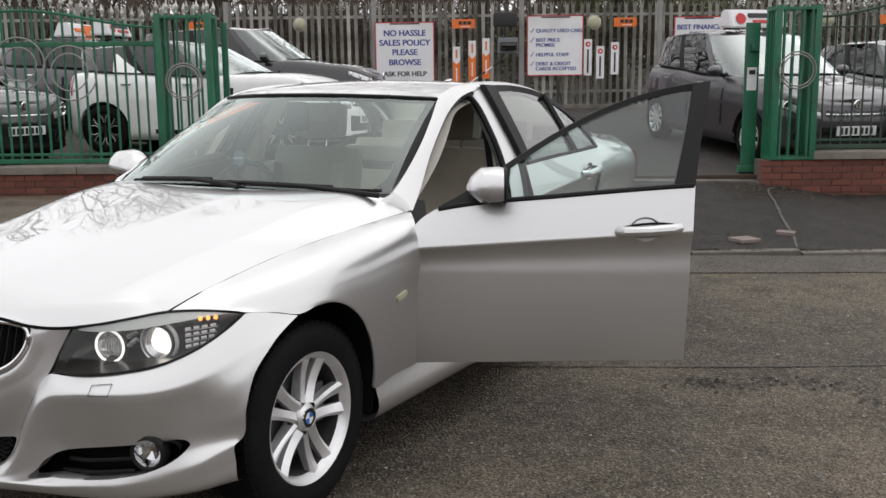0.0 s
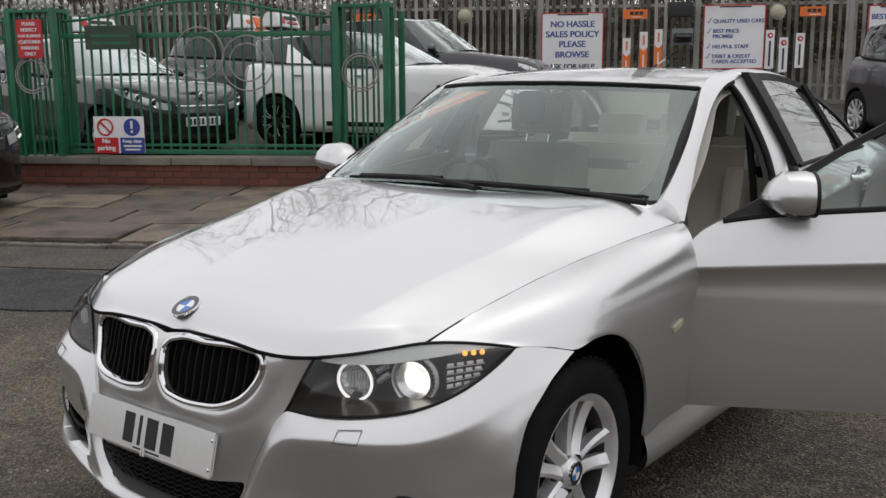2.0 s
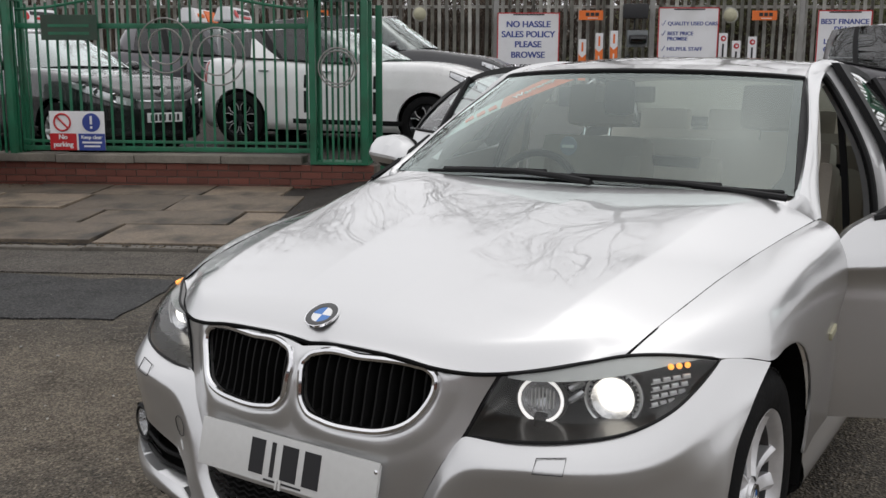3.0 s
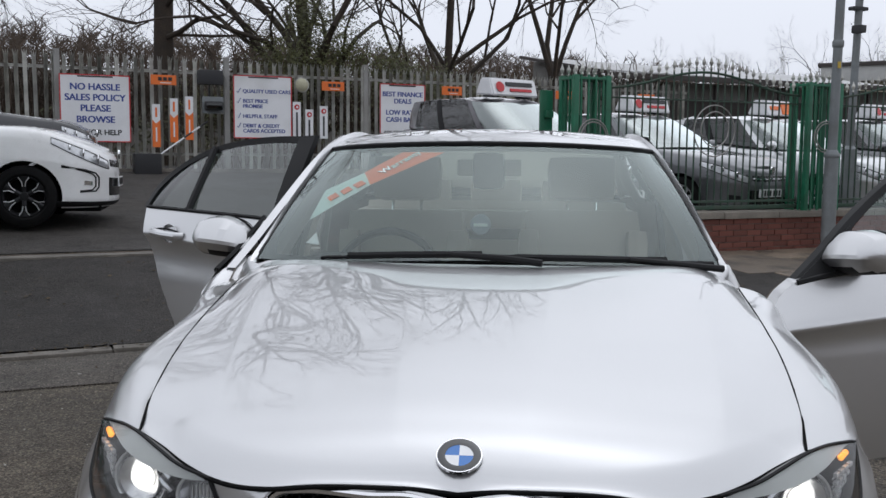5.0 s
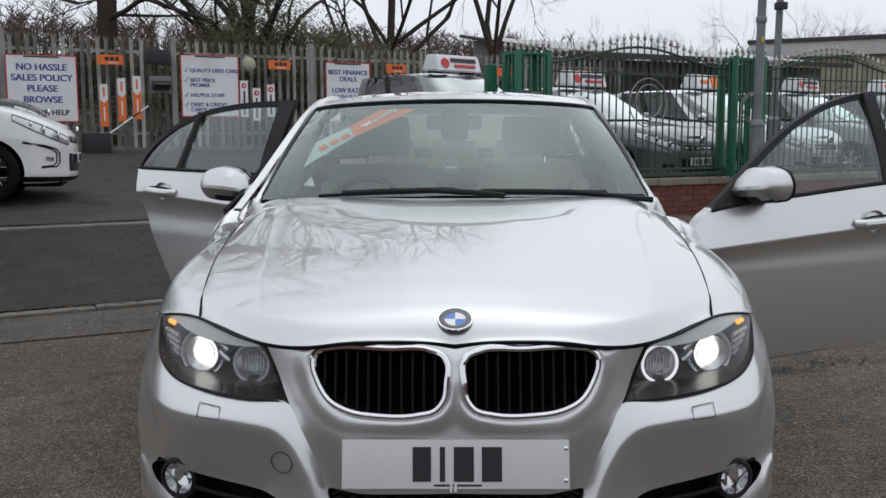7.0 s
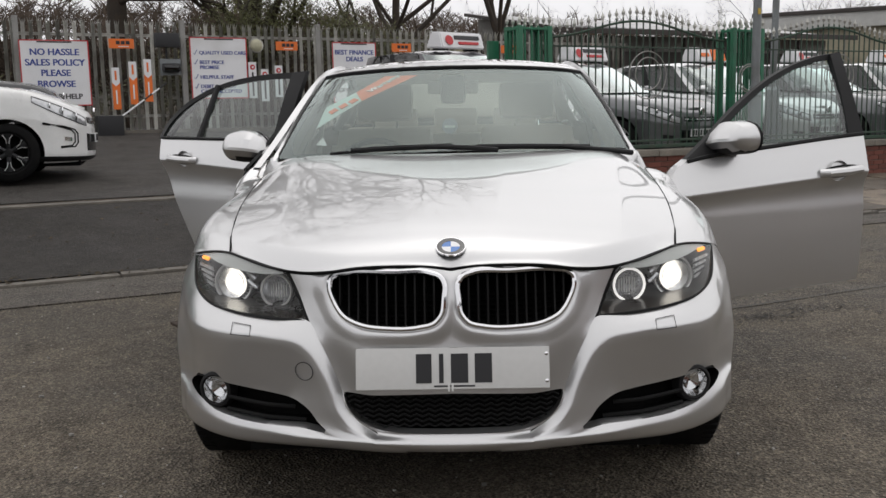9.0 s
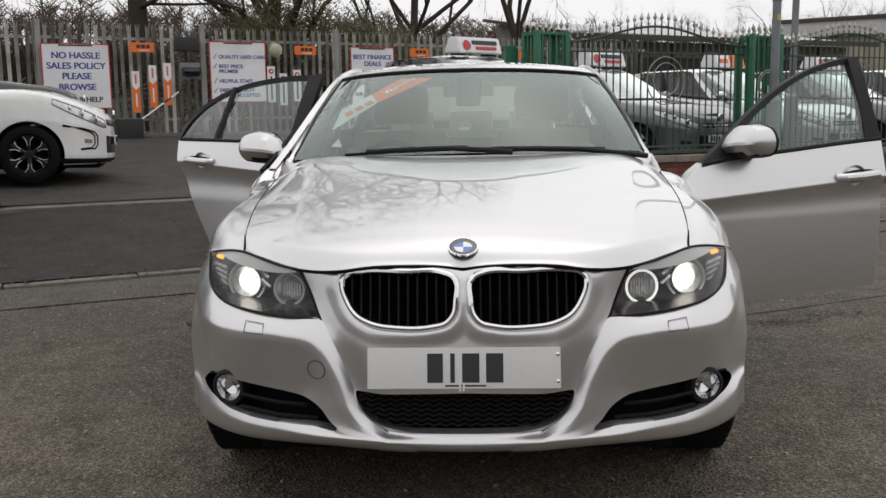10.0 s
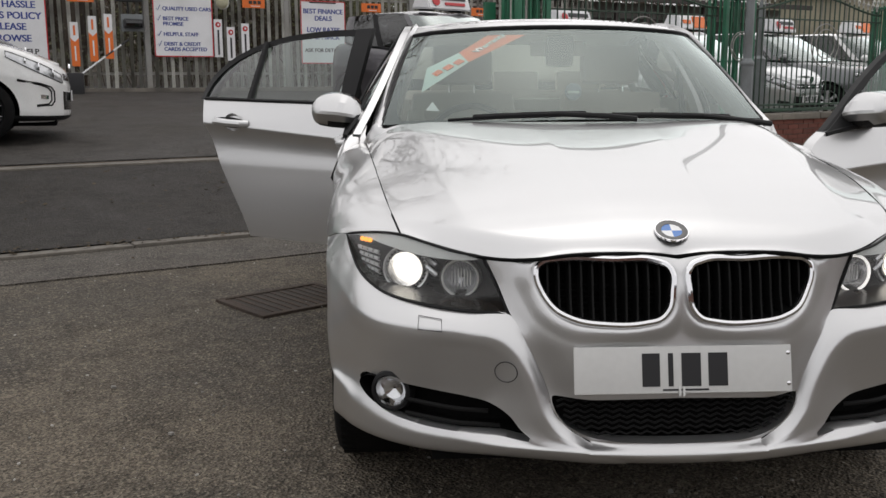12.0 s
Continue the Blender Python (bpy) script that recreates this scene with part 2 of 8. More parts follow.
def hermite(d, p, q):
    """A smooth curve through p at the parameters d, read at q."""
    d, p, q = np.asarray(d, float), np.asarray(p, float), np.asarray(q, float)
    flat = p.ndim == 1
    if flat:
        p = p[:, None]
    h = np.diff(d)
    s = np.diff(p, axis=0) / h[:, None]
    t = np.empty_like(p)
    t[1:-1] = (s[:-1] * h[1:, None] + s[1:] * h[:-1, None]) / (h[:-1] + h[1:])[:, None]
    t[0], t[-1] = (s[0], s[-1]) if len(p) == 2 else (1.5 * s[0] - 0.5 * t[1], 1.5 * s[-1] - 0.5 * t[-2])
    i = np.clip(np.searchsorted(d, q) - 1, 0, len(d) - 2)
    w = ((q - d[i]) / h[i])[:, None]
    hh = h[i][:, None]
    r = (2 * w**3 - 3 * w**2 + 1) * p[i] + (w**3 - 2 * w**2 + w) * hh * t[i] + (-2 * w**3 + 3 * w**2) * p[i + 1] + (w**3 - w**2) * hh * t[i + 1]
    return r[:, 0] if flat else r


def curve_of(*pairs):
    """A smooth function of one number through (at, value) pairs."""
    d, p = zip(*pairs)
    return lambda q: float(hermite(d, p, [min(max(q, d[0]), d[-1])])[0])


def loft(lines, na, nq):
    """A grid of points: each line is drawn with na points, and nq rows run smoothly across the lines."""
    ls = np.array([spline(l, na) for l in lines])
    out = np.empty((nq, na, 3))
    for c in range(na):
        out[:, c] = spline(ls[:, c], nq)
    return out


def flip(rows):
    """The mirror image of rows of points across the car's middle."""
    r = np.array(rows)
    r[..., 0] *= -1
    return r


def inside(poly, x, y):
    hit = False
    for (x0, y0), (x1, y1) in zip(poly, poly[1:] + poly[:1]):
        if (y0 > y) != (y1 > y) and x < (x1 - x0) * (y - y0) / (y1 - y0) + x0:
            hit = not hit
    return hit


def nearest(poly, x, y):
    best = None
    for (x0, y0), (x1, y1) in zip(poly, poly[1:] + poly[:1]):
        dx, dy = x1 - x0, y1 - y0
        w = min(max(((x - x0) * dx + (y - y0) * dy) / (dx * dx + dy * dy + 1e-12), 0), 1)
        px, py = x0 + w * dx, y0 + w * dy
        d = (px - x) ** 2 + (py - y) ** 2
        if best is None or d < best[0]:
            best = (d, px, py)
    return best[1:]


def cut(bm, poly, i, j, where=lambda co: True, lip=None):
    """Cuts an opening of a given outline, seen along one axis, out of a sheet, and turns its rim inwards by lip."""
    poly = [tuple(map(float, p)) for p in poly]
    k = 3 - i - j
    bm.normal_update()
    inner = {v for v in bm.verts if where(v.co) and inside(poly, v.co[i], v.co[j])}
    bmesh.ops.delete(bm, geom=[f for f in bm.faces if all(v in inner for v in f.verts)], context="FACES")
    rim = [v for v in inner if v.is_valid]
    for v in rim:
        a, b = nearest(poly, v.co[i], v.co[j])
        n = v.normal
        if abs(n[k]) > 0.12:
            v.co[k] -= (n[i] * (a - v.co[i]) + n[j] * (b - v.co[j])) / n[k]
        v.co[i], v.co[j] = a, b
    if lip:
        s = set(rim)
        es = [e for e in bm.edges if e.is_boundary and e.verts[0] in s and e.verts[1] in s]
        new_v = [g for g in bmesh.ops.extrude_edge_only(bm, edges=es)["geom"] if isinstance(g, bmesh.types.BMVert)]
        bmesh.ops.translate(bm, vec=lip, verts=new_v)
    return rim


def ring(p, n):
    """n points round a closed smooth outline."""
    p = list(p)
    a = np.array(p + p[:1] + p[1:4], float)
    a = np.vstack([np.array(p[-3:], float), a])
    d = np.r_[0, np.cumsum(np.linalg.norm(np.diff(a, axis=0), axis=1))]
    return [tuple(q) for q in hermite(d, a, np.linspace(d[3], d[3 + len(p)], n, endpoint=False))]


def tube(bm, pts, r, sides=8, closed=False, r2=None, mi=0, caps=True):
    """A round bar along points; r2 is the radius at its end."""
    p = [Vector(q) for q in pts]
    n = len(p)
    rows, up = [], None
    for i, q in enumerate(p):
        a = p[(i - 1) % n] if closed or i else q
        b = p[(i + 1) % n] if closed or i < n - 1 else q
        t = (b - a).normalized()
        if up is None:
            up = t.orthogonal().normalized()
        up = (up - t * up.dot(t)).normalized()
        side = t.cross(up)
        rad = r if r2 is None else r + (r2 - r) * i / max(n - 1, 1)
        rows.append([q + (up * math.cos(x) + side * math.sin(x)) * rad for x in (math.tau * s / sides for s in range(sides))])
    if closed:
        rows.append(rows[0])
    vs = grid(bm, rows, True, mi)
    if caps and not closed:
        for r_ in (vs[0], vs[-1]):
            bm.faces.new(r_).material_index = mi
    if closed:
        bmesh.ops.remove_doubles(bm, verts=[v for r_ in vs for v in r_], dist=1e-6)
    return bm


def lathe(bm, profile, axis="x", seg=48, at=(0, 0, 0), mi=0):
    """A profile of (along the axis, radius) turned round the axis."""
    rows = []
    for s in range(seg):
        c, n = math.cos(math.tau * s / seg), math.sin(math.tau * s / seg)
        rows.append([{"x": (h, r * c, r * n), "y": (r * c, h, r * n), "z": (r * c, r * n, h)}[axis] for h, r in profile])
    rows.append(rows[0])
    vs = grid(bm, [[Vector(p) + Vector(at) for p in r] for r in rows], mi=mi)
    bmesh.ops.remove_doubles(bm, verts=[v for r in vs for v in r], dist=1e-6)
    return bm


def plate(bm, outline, depth, m=None, mi=0):
    """A flat outline (x, z) given a depth along y."""
    a = [bm.verts.new((x, 0, z)) for x, z in outline]
    b = [bm.verts.new((x, depth, z)) for x, z in outline]
    fs = [bm.faces.new(a), bm.faces.new(b[::-1])]
    for i in range(len(a)):
        j = (i + 1) % len(a)
        fs.append(bm.faces.new((a[i], b[i], b[j], a[j])))
    for f in fs:
        f.material_index = mi
    if m is not None:
        bmesh.ops.transform(bm, matrix=m, verts=a + b)
    return bm


def thick(bm, t):
    """Gives a sheet a thickness along its normals."""
    bmesh.ops.recalc_face_normals(bm, faces=bm.faces)
    bmesh.ops.solidify(bm, geom=list(bm.faces), thickness=t)
    return bm


def lettering(name, words, size, material, parent, m, label="", align="CENTER", bold=0.0, spacing=1.0, twin=0.0):
    """Words in the built-in font as a thin mesh; they lie in the local x, y plane of m."""
    c = bpy.data.curves.new(name, "FONT")
    c.body, c.size, c.align_x, c.align_y, c.extrude, c.offset, c.space_character = words, size, align, "CENTER", 0.0008, bold, spacing
    tmp = new(name, c)
    data = bpy.data.meshes.new_from_object(tmp.evaluated_get(bpy.context.evaluated_depsgraph_get()))
    bpy.data.objects.remove(tmp)
    bpy.data.curves.remove(c)
    if twin:
        # a second strike beside the first thickens the strokes
        bm = bmesh.new()
        bm.from_mesh(data)
        copy = bmesh.ops.duplicate(bm, geom=bm.verts[:] + bm.edges[:] + bm.faces[:])
        bmesh.ops.translate(bm, verts=[g for g in copy["geom"] if isinstance(g, bmesh.types.BMVert)], vec=(twin, 0, 0.0004))
        bm.to_mesh(data)
        bm.free()
    data.materials.clear()
    data.materials.append(material)
    data.name = name
    ob = new(name, data)
    ob.parent = parent
    ob.matrix_basis = m
    if label:
        ob["label"] = label
    return ob


def smoothstep(a, b, x):
    w = min(max((x - a) / (b - a), 0), 1)
    return w * w * (3 - 2 * w)

# ---- the setting: road, pavement, yard, walls and fences; u runs along the kerb, v away from the road ----
TURN = 28.5
SITE = pose(0, 0, 0, 0, 0, TURN)
ROAD = asphalt("road_tarmac", (0.058, 0.049, 0.038), stone=(0.195, 0.170, 0.132), patch=0.72, light=(0.138, 0.116, 0.089))
DRIVE = asphalt("drive_tarmac", (0.026, 0.0225, 0.0195), stone=(0.055, 0.051, 0.047), light=(0.040, 0.036, 0.032), patch=0.8)
YARD = asphalt("yard_tarmac", (0.046, 0.041, 0.037), stone=(0.10, 0.093, 0.085), light=(0.066, 0.059, 0.053), patch=0.6)
KERBSTONE = mat("kerb_stone", (0.15, 0.135, 0.115), 0.85, vary=0.25, scale=2.5, fine=70, bump=0.6, dirt=(0.05, 0.047, 0.04), dirt_amount=0.8, dirt_scale=3, objrand=0.15)
FLAG = mat("flag_stone", (0.165, 0.128, 0.092), 0.62, vary=0.32, scale=1.6, fine=45, bump=0.8, dirt=(0.026, 0.023, 0.019), dirt_amount=1.0, dirt_scale=2.2, objrand=0.45)
BRICK = mat("red_brick", (0.16, 0.052, 0.036), 0.85, vary=0.22, scale=6, fine=90, bump=0.6, dirt=(0.05, 0.04, 0.034), dirt_amount=0.6, dirt_scale=1.1, objrand=0.22)
MORTAR = mat("mortar", (0.10, 0.085, 0.07), 0.95, vary=0.2, fine=120, bump=0.5)
COPING = mat("coping_stone", (0.20, 0.18, 0.15), 0.85, vary=0.2, scale=3, fine=80, bump=0.5, dirt=(0.07, 0.065, 0.055), dirt_amount=0.7, dirt_scale=2, objrand=0.15)
GREEN = mat("green_paint", (0.018, 0.145, 0.075), 0.42, vary=0.12, scale=5, fine=120, bump=0.1, dirt=(0.03, 0.06, 0.035), dirt_amount=0.5, dirt_scale=3)
GREEN_OLD = mat("dull_green_paint", (0.026, 0.060, 0.038), 0.55, vary=0.2, scale=6, fine=140, bump=0.2, dirt=(0.06, 0.05, 0.04), dirt_amount=0.5, dirt_scale=5)
GALV = mat("galvanised_steel", (0.52, 0.515, 0.48), 0.6, 0.35, vary=0.16, scale=2.2, fine=90, dirt=(0.12, 0.105, 0.08), dirt_amount=0.6, dirt_scale=2.5, objrand=0.2)
GALV_LIGHT = mat("pale_galvanised_steel", (0.30, 0.295, 0.28), 0.6, 0.25, vary=0.12, scale=3, fine=90, dirt=(0.2, 0.18, 0.15), dirt_amount=0.5)
GREYPOST = mat("grey_post_paint", (0.20, 0.215, 0.22), 0.5, 0.2, vary=0.12, scale=4, fine=80, dirt=(0.11, 0.11, 0.1), dirt_amount=0.5, dirt_scale=3)
SIGN_WHITE = mat("sign_white", (0.80, 0.80, 0.81), 0.4, vary=0.04, scale=2, fine=40, dirt=(0.5, 0.49, 0.46), dirt_amount=0.4)
SIGN_RED = mat("sign_red", (0.50, 0.025, 0.03), 0.4, vary=0.06)
SIGN_BLUE = mat("sign_blue", (0.035, 0.06, 0.27), 0.45, vary=0.05)
SIGN_ORANGE = mat("sign_orange", (0.78, 0.17, 0.025), 0.45, vary=0.06)
SIGN_BLACK = mat("sign_black", (0.02, 0.02, 0.022), 0.5, vary=0.08)
CREAM = mat("cream_plastic", (0.42, 0.40, 0.28), 0.5, vary=0.12, scale=9)


def lean(u, v):
    return -0.013 * min(max(u - 1.0, 0), 9) * smoothstep(2.5, 5.0, v)


def pave_z(u, v):
    gate = smoothstep(-2.0, -1.2, u) * (1 - smoothstep(4.6, 5.6, u))
    return 0.03 + lean(u, v) + (v - 4.5) * (0.058 + 0.045 * gate)


def yard_z(u, v):
    return 0.365 + (min(v, 17.5) - 7.55) * 0.066 + lean(u, v) * 0.5


def ground_z(u, v):
    if v < 4.42:
        return lean(u, v)
    if v < 7.35:
        return pave_z(u, v) - 0.035
    return yard_z(u, v) - 0.035


def steps(*spans):
    out = []
    for a, b, n in spans:
        out += list(np.linspace(a, b, n, endpoint=False))
    return out + [spans[-1][1]]


def sheet(us, vs, zf, wave=0.004):
    bm = bmesh.new()
    grid(bm, [[(u, v, zf(u, v) + wave * noise.noise((u * 0.8, v * 0.8, 0.0))) for u in us] for v in vs])
    return bm


far_u = steps((-600, -40, 8), (-40, -10, 8), (-10, 14, 49), (14, 40, 8), (40, 600, 8))
far_v = steps((-600, -40, 8), (-40, -8, 6), (-8, 4.40, 25), (4.40, 4.43, 1), (4.43, 7.33, 10), (7.33, 7.36, 1), (7.36, 20, 16), (20, 60, 6), (60, 700, 8))
thing("road", sheet(far_u, far_v, ground_z, 0.006), ROAD, "worn grey tarmac road with pale and dark patches", "road", "structure", m=SITE)
thing("yard", sheet(steps((-30, 30, 60)), steps((7.5, 17.6, 20)), yard_z), YARD, "dark tarmac car sales yard rising to the fence", "yard", "structure", m=SITE)
pavement = thing("pavement", sheet(steps((-30, -12, 6), (-12, 14, 52), (14, 30, 6)), steps((4.52, 7.36, 12)), pave_z),
                 DRIVE, "dark tarmac pavement and drive crossing before the gate", "pavement", "structure", m=SITE)
# strips of repaired tarmac in the road
STRIP = asphalt("trench_tarmac", (0.036, 0.036, 0.036), stone=(0.1, 0.098, 0.095), light=(0.05, 0.049, 0.047), patch=0.5)
PALE = asphalt("pale_tarmac", (0.074, 0.065, 0.055), stone=(0.175, 0.158, 0.135), light=(0.108, 0.095, 0.08), patch=0.7)


def ragged(u0, v0, u1, v1, z, n=26, rough=0.06, seed=0.0):
    """A flat patch with an uneven edge, lying on the road."""
    bm = bmesh.new()
    rim = []
    for a, b in (((u0, v0), (u1, v0)), ((u1, v0), (u1, v1)), ((u1, v1), (u0, v1)), ((u0, v1), (u0, v0))):
        for i in range(n):
            w = i / n
            u, v = a[0] + (b[0] - a[0]) * w, a[1] + (b[1] - a[1]) * w
            rim.append(bm.verts.new((u + rough * noise.noise((u * 2, v * 2, seed)), v + rough * noise.noise((u * 2, v * 2, seed + 5)), ground_z(u, v) + z)))
    foot = [bm.verts.new(p.co - Vector((0, 0, 0.03))) for p in rim]
    bm.faces.new(rim)
    for i in range(len(rim)):
        bm.faces.new((rim[i - 1], foot[i - 1], foot[i], rim[i]))
    bmesh.ops.triangulate(bm, faces=bm.faces)
    return bm


thing("road_strip", ragged(-30, 3.55, 30, 4.36, 0.009, 120, 0.10, 2.0), PALE, "pale worn strip of tarmac along the kerb", "road patch", "structure", m=SITE)
thing("road_patch", ragged(-9.0, 2.35, -2.05, 3.4, 0.011, 40, 0.12, 4.0), STRIP, "dark repaired trench patch in the road", "road patch", "structure", m=SITE)



def ribbon(points, width, z, zf, seed):
    """A thin uneven strip along a line on the ground."""
    line = spline([(u, v, 0) for u, v in points], 8 * len(points))
    rows = [[], []]
    for i, p in enumerate(line):
        a, b = line[max(i - 1, 0)], line[min(i + 1, len(line) - 1)]
        d = Vector((b[0] - a[0], b[1] - a[1])).normalized()
        for k, sgn in ((0, 1), (1, -1)):
            w = width * (0.5 + 0.45 * noise.noise((p[0] * 5, p[1] * 5, seed + k * 7))) * (0.15 if i in (0, len(line) - 1) else 1)
            u, v = p[0] - d.y * sgn * w, p[1] + d.x * sgn * w
            rows[k].append((u, v, zf(u, v) + z))
    bm = bmesh.new()
    grid(bm, rows)
    return bm


CRACK = mat("crack_fill", (0.016, 0.015, 0.014), 0.9, vary=0.3, fine=90, bump=0.5)
GROUT = mat("crack_grout", (0.075, 0.070, 0.063), 0.9, vary=0.25, scale=6, fine=90, bump=0.5)
road_z = lambda u, v: ground_z(u, v)
thing("road_seam", ribbon([(1.2, 1.21), (1.9, 1.196), (2.43, 1.17), (2.9, 1.157), (3.4, 1.167), (4.6, 1.15)], 0.016, 0.008, road_z, 1.0), GROUT, "fine pale joint line along the road", "road joint", "structure", m=SITE)
pit_rng = random.Random(31)


def pitting(points, spread):
    """Small ragged hollows strewn along a line on the road."""
    bm = bmesh.new()
    line = spline([(u, v, 0) for u, v in points], 60)
    for _ in range(170):
        c = pit_rng.choice(line)
        u, v, r = c[0] + pit_rng.gauss(0, spread), c[1] + pit_rng.gauss(0, spread * 0.8), pit_rng.uniform(0.002, 0.010) * pit_rng.uniform(0.5, 1.4)
        n = pit_rng.randint(5, 8)
        rim = [(u + r * pit_rng.uniform(0.6, 1.5) * math.cos(math.tau * k / n), v + r * pit_rng.uniform(0.5, 1.1) * math.sin(math.tau * k / n)) for k in range(n)]
        bm.faces.new([bm.verts.new((p, q, road_z(p, q) + 0.008)) for p, q in rim])
    return bm


for pts, w in ((((2.25, 0.95), (2.36, 0.92), (2.55, 0.885), (2.66, 0.90)), 0.075), (((2.66, 0.97), (2.76, 0.93), (2.94, 0.885), (3.06, 0.78)), 0.07), (((3.05, 0.62), (3.2, 0.52), (3.3, 0.55)), 0.04)):
    thing("road_pitting", pitting(pts, w), CRACK, "dark pitted wear where tarmac has crumbled away", "road wear", "structure", m=SITE)
thing("drive_crack", ribbon([(4.95, 7.25), (4.73, 7.0), (4.55, 6.3), (4.39, 5.62), (4.26, 4.95), (4.15, 4.56)], 0.026, 0.006, pave_z, 3.0), GROUT, "pale filled crack across the drive", "drive crack", "structure", m=SITE)
BROKEN = mat("broken_slab", (0.20, 0.165, 0.145), 0.9, vary=0.2, scale=8, fine=60, bump=0.5)
for u, v, w, d, a in ((3.78, 4.80, 0.22, 0.17, 25), (4.22, 5.04, 0.16, 0.10, -30)):
    thing("slab_fragment", boxed((-w / 2, -d / 2, -0.01), (w / 2, d / 2, 0.022), 0.008), BROKEN, "broken pinkish piece of paving slab lying on the drive", "rubble", m=SITE @ pose(u, v, pave_z(u, v) + 0.006, 2, 1, a), smooth=False)
# loose grit and pebbles
rng = random.Random(77)
bm = bmesh.new()
for i in range(1300):
    u, v = rng.uniform(-4.5, 6.5), rng.uniform(-1.6, 4.3)
    r = rng.uniform(0.002, 0.005) if rng.random() < 0.95 else rng.uniform(0.005, 0.009)
    a = rng.uniform(0, 6.28)
    box(bm, (-r, -r * 0.7, -r * 0.4), (r, r * 0.7, r * 0.6), 0, pose(u, v, ground_z(u, v) + 0.008, rng.uniform(-20, 20), rng.uniform(-20, 20), math.degrees(a)))
thing("loose_grit", bm, mat("pebbles", (0.26, 0.25, 0.23), 0.85, vary=0.2, island=0.6), "pale loose grit and pebbles strewn on the road", "grit", "stuff", smooth=False, m=SITE)

# kerb: long flush stones
bm0 = boxed((-0.455, 0, -0.12), (0.455, 0.125, 0.0), 0.012)
finish(bm0, False)
kerb_data = bpy.data.meshes.new("kerb_stone")
bm0.to_mesh(kerb_data)
bm0.free()
kerb_data.materials.append(KERBSTONE)
kerb = empty("kerb", SITE, label="row of worn flush kerb stones", category="kerb", kind="structure")
for i in range(-13, 15):
    u = i * 0.92
    k = new("kerb_stone", kerb_data)
    k.parent = kerb
    k.matrix_basis = pose(u, 4.40 + 0.01 * math.sin(i * 2.1), pave_z(u, 4.5) + 0.006 * math.sin(i * 1.7), 0, -0.6 * (u > 1), 0.5 * math.sin(i * 3.3))

# threshold of the gate: a concrete strip with a steel runner
sill = bmesh.new()
grid(sill, [[(u, v, pave_z(u, 7.3) + dz + 0.005 * noise.noise((u * 3, v * 9, 0))) for u in np.linspace(-1.35, 4.8, 44)] for v, dz in ((7.30, -0.05), (7.305, 0.02), (7.44, 0.03), (7.445, 0.005), (7.50, 0.005), (7.505, 0.035), (7.62, 0.035), (7.63, -0.05))])
thing("gate_threshold", sill, KERBSTONE, "worn concrete gate threshold with a runner groove", "threshold", "structure", m=SITE)
rail_bm = boxed((-1.3, 7.462, pave_z(1, 7.3) - 0.01), (4.75, 7.482, pave_z(1, 7.3) + 0.03), 0.004)
thing("gate_runner", rail_bm, mat("rusty_steel", (0.075, 0.045, 0.03), 0.8, 0.3, vary=0.3, fine=80, bump=0.3), "rusty steel gate runner rail in the threshold", "rail", m=SITE)


# ---- brick plinth walls with coping ----
def piece_mesh(name, bm, material):
    finish(bm, False)
    data = bpy.data.meshes.new(name)
    bm.to_mesh(data)
    bm.free()
    data.materials.append(material)
    return data


brick_data = piece_mesh("brick", boxed((-0.1075, 0, 0), (0.1075, 0.1025, 0.065), 0.004), BRICK)
half_data = piece_mesh("half_brick", boxed((-0.051, 0, 0), (0.051, 0.1025, 0.065), 0.004), BRICK)
rng = random.Random(7)


def plinth(name, u0, u1, z0, z1, label, cope_from, cope_to):
    core = bmesh.new()
    box(core, (u0 + 0.006, 7.29, z0 - 0.2), (u1 - 0.006, 7.57, z1 - 0.004))
    wall = thing(name, core, MORTAR, label, "wall", "structure", smooth=False, m=SITE)
    courses = round((z1 - z0) / 0.075) + 1
    for c in range(courses):
        z = z1 - 0.075 * (c + 1) + 0.006
        odd = c % 2
        n = int((u1 - u0) / 0.225)
        for i in range(n + odd):
            u = u0 + 0.1125 + 0.225 * i - 0.1125 * odd
            end = odd and i in (0, n)
            b = new("brick", half_data if end else brick_data)
            b.parent = wall
            b.matrix_basis = pose((u0 + 0.055 if i == 0 else u0 + n * 0.225 - 0.055) if end else u, 7.28 + rng.uniform(-0.003, 0.003), z + rng.uniform(-0.002, 0.002), 0, 0, rng.uniform(-0.5, 0.5))
    u = cope_from
    while u < cope_to - 0.2:
        w = min(rng.uniform(0.75, 1.0), cope_to - u)
        s = part("coping_stone", boxed((u + 0.004, 7.245, z1), (u + w - 0.004, 7.60, z1 + 0.085), 0.012), COPING, wall)
        s.matrix_basis = pose(0, 0, rng.uniform(-0.004, 0.004))
        u += w
    return wall


plinth("wall_west", -9.9, -1.32, 0.21, 0.445, "low red brick wall with stone coping under the green fence", -9.9, -1.95)
plinth("wall_east", 4.72, 15.3, 0.06, 0.53, "low red brick wall with stone coping beside the gateway", 5.28, 15.3)


# ---- green ornamental railings ----
def rings(parent, u, z, sizes, v=7.36):
    for k, (du, dz, r) in enumerate(sizes):
        bm = bmesh.new()
        pts = [(u + du + r * math.cos(a), v - 0.008 * k, z + dz + r * math.sin(a)) for a in (math.tau * i / 40 for i in range(40))]
        tube(bm, pts, 0.0085, 6, True)
        part("steel_ring", bm, GALV_LIGHT, parent, "bare steel ornamental ring")


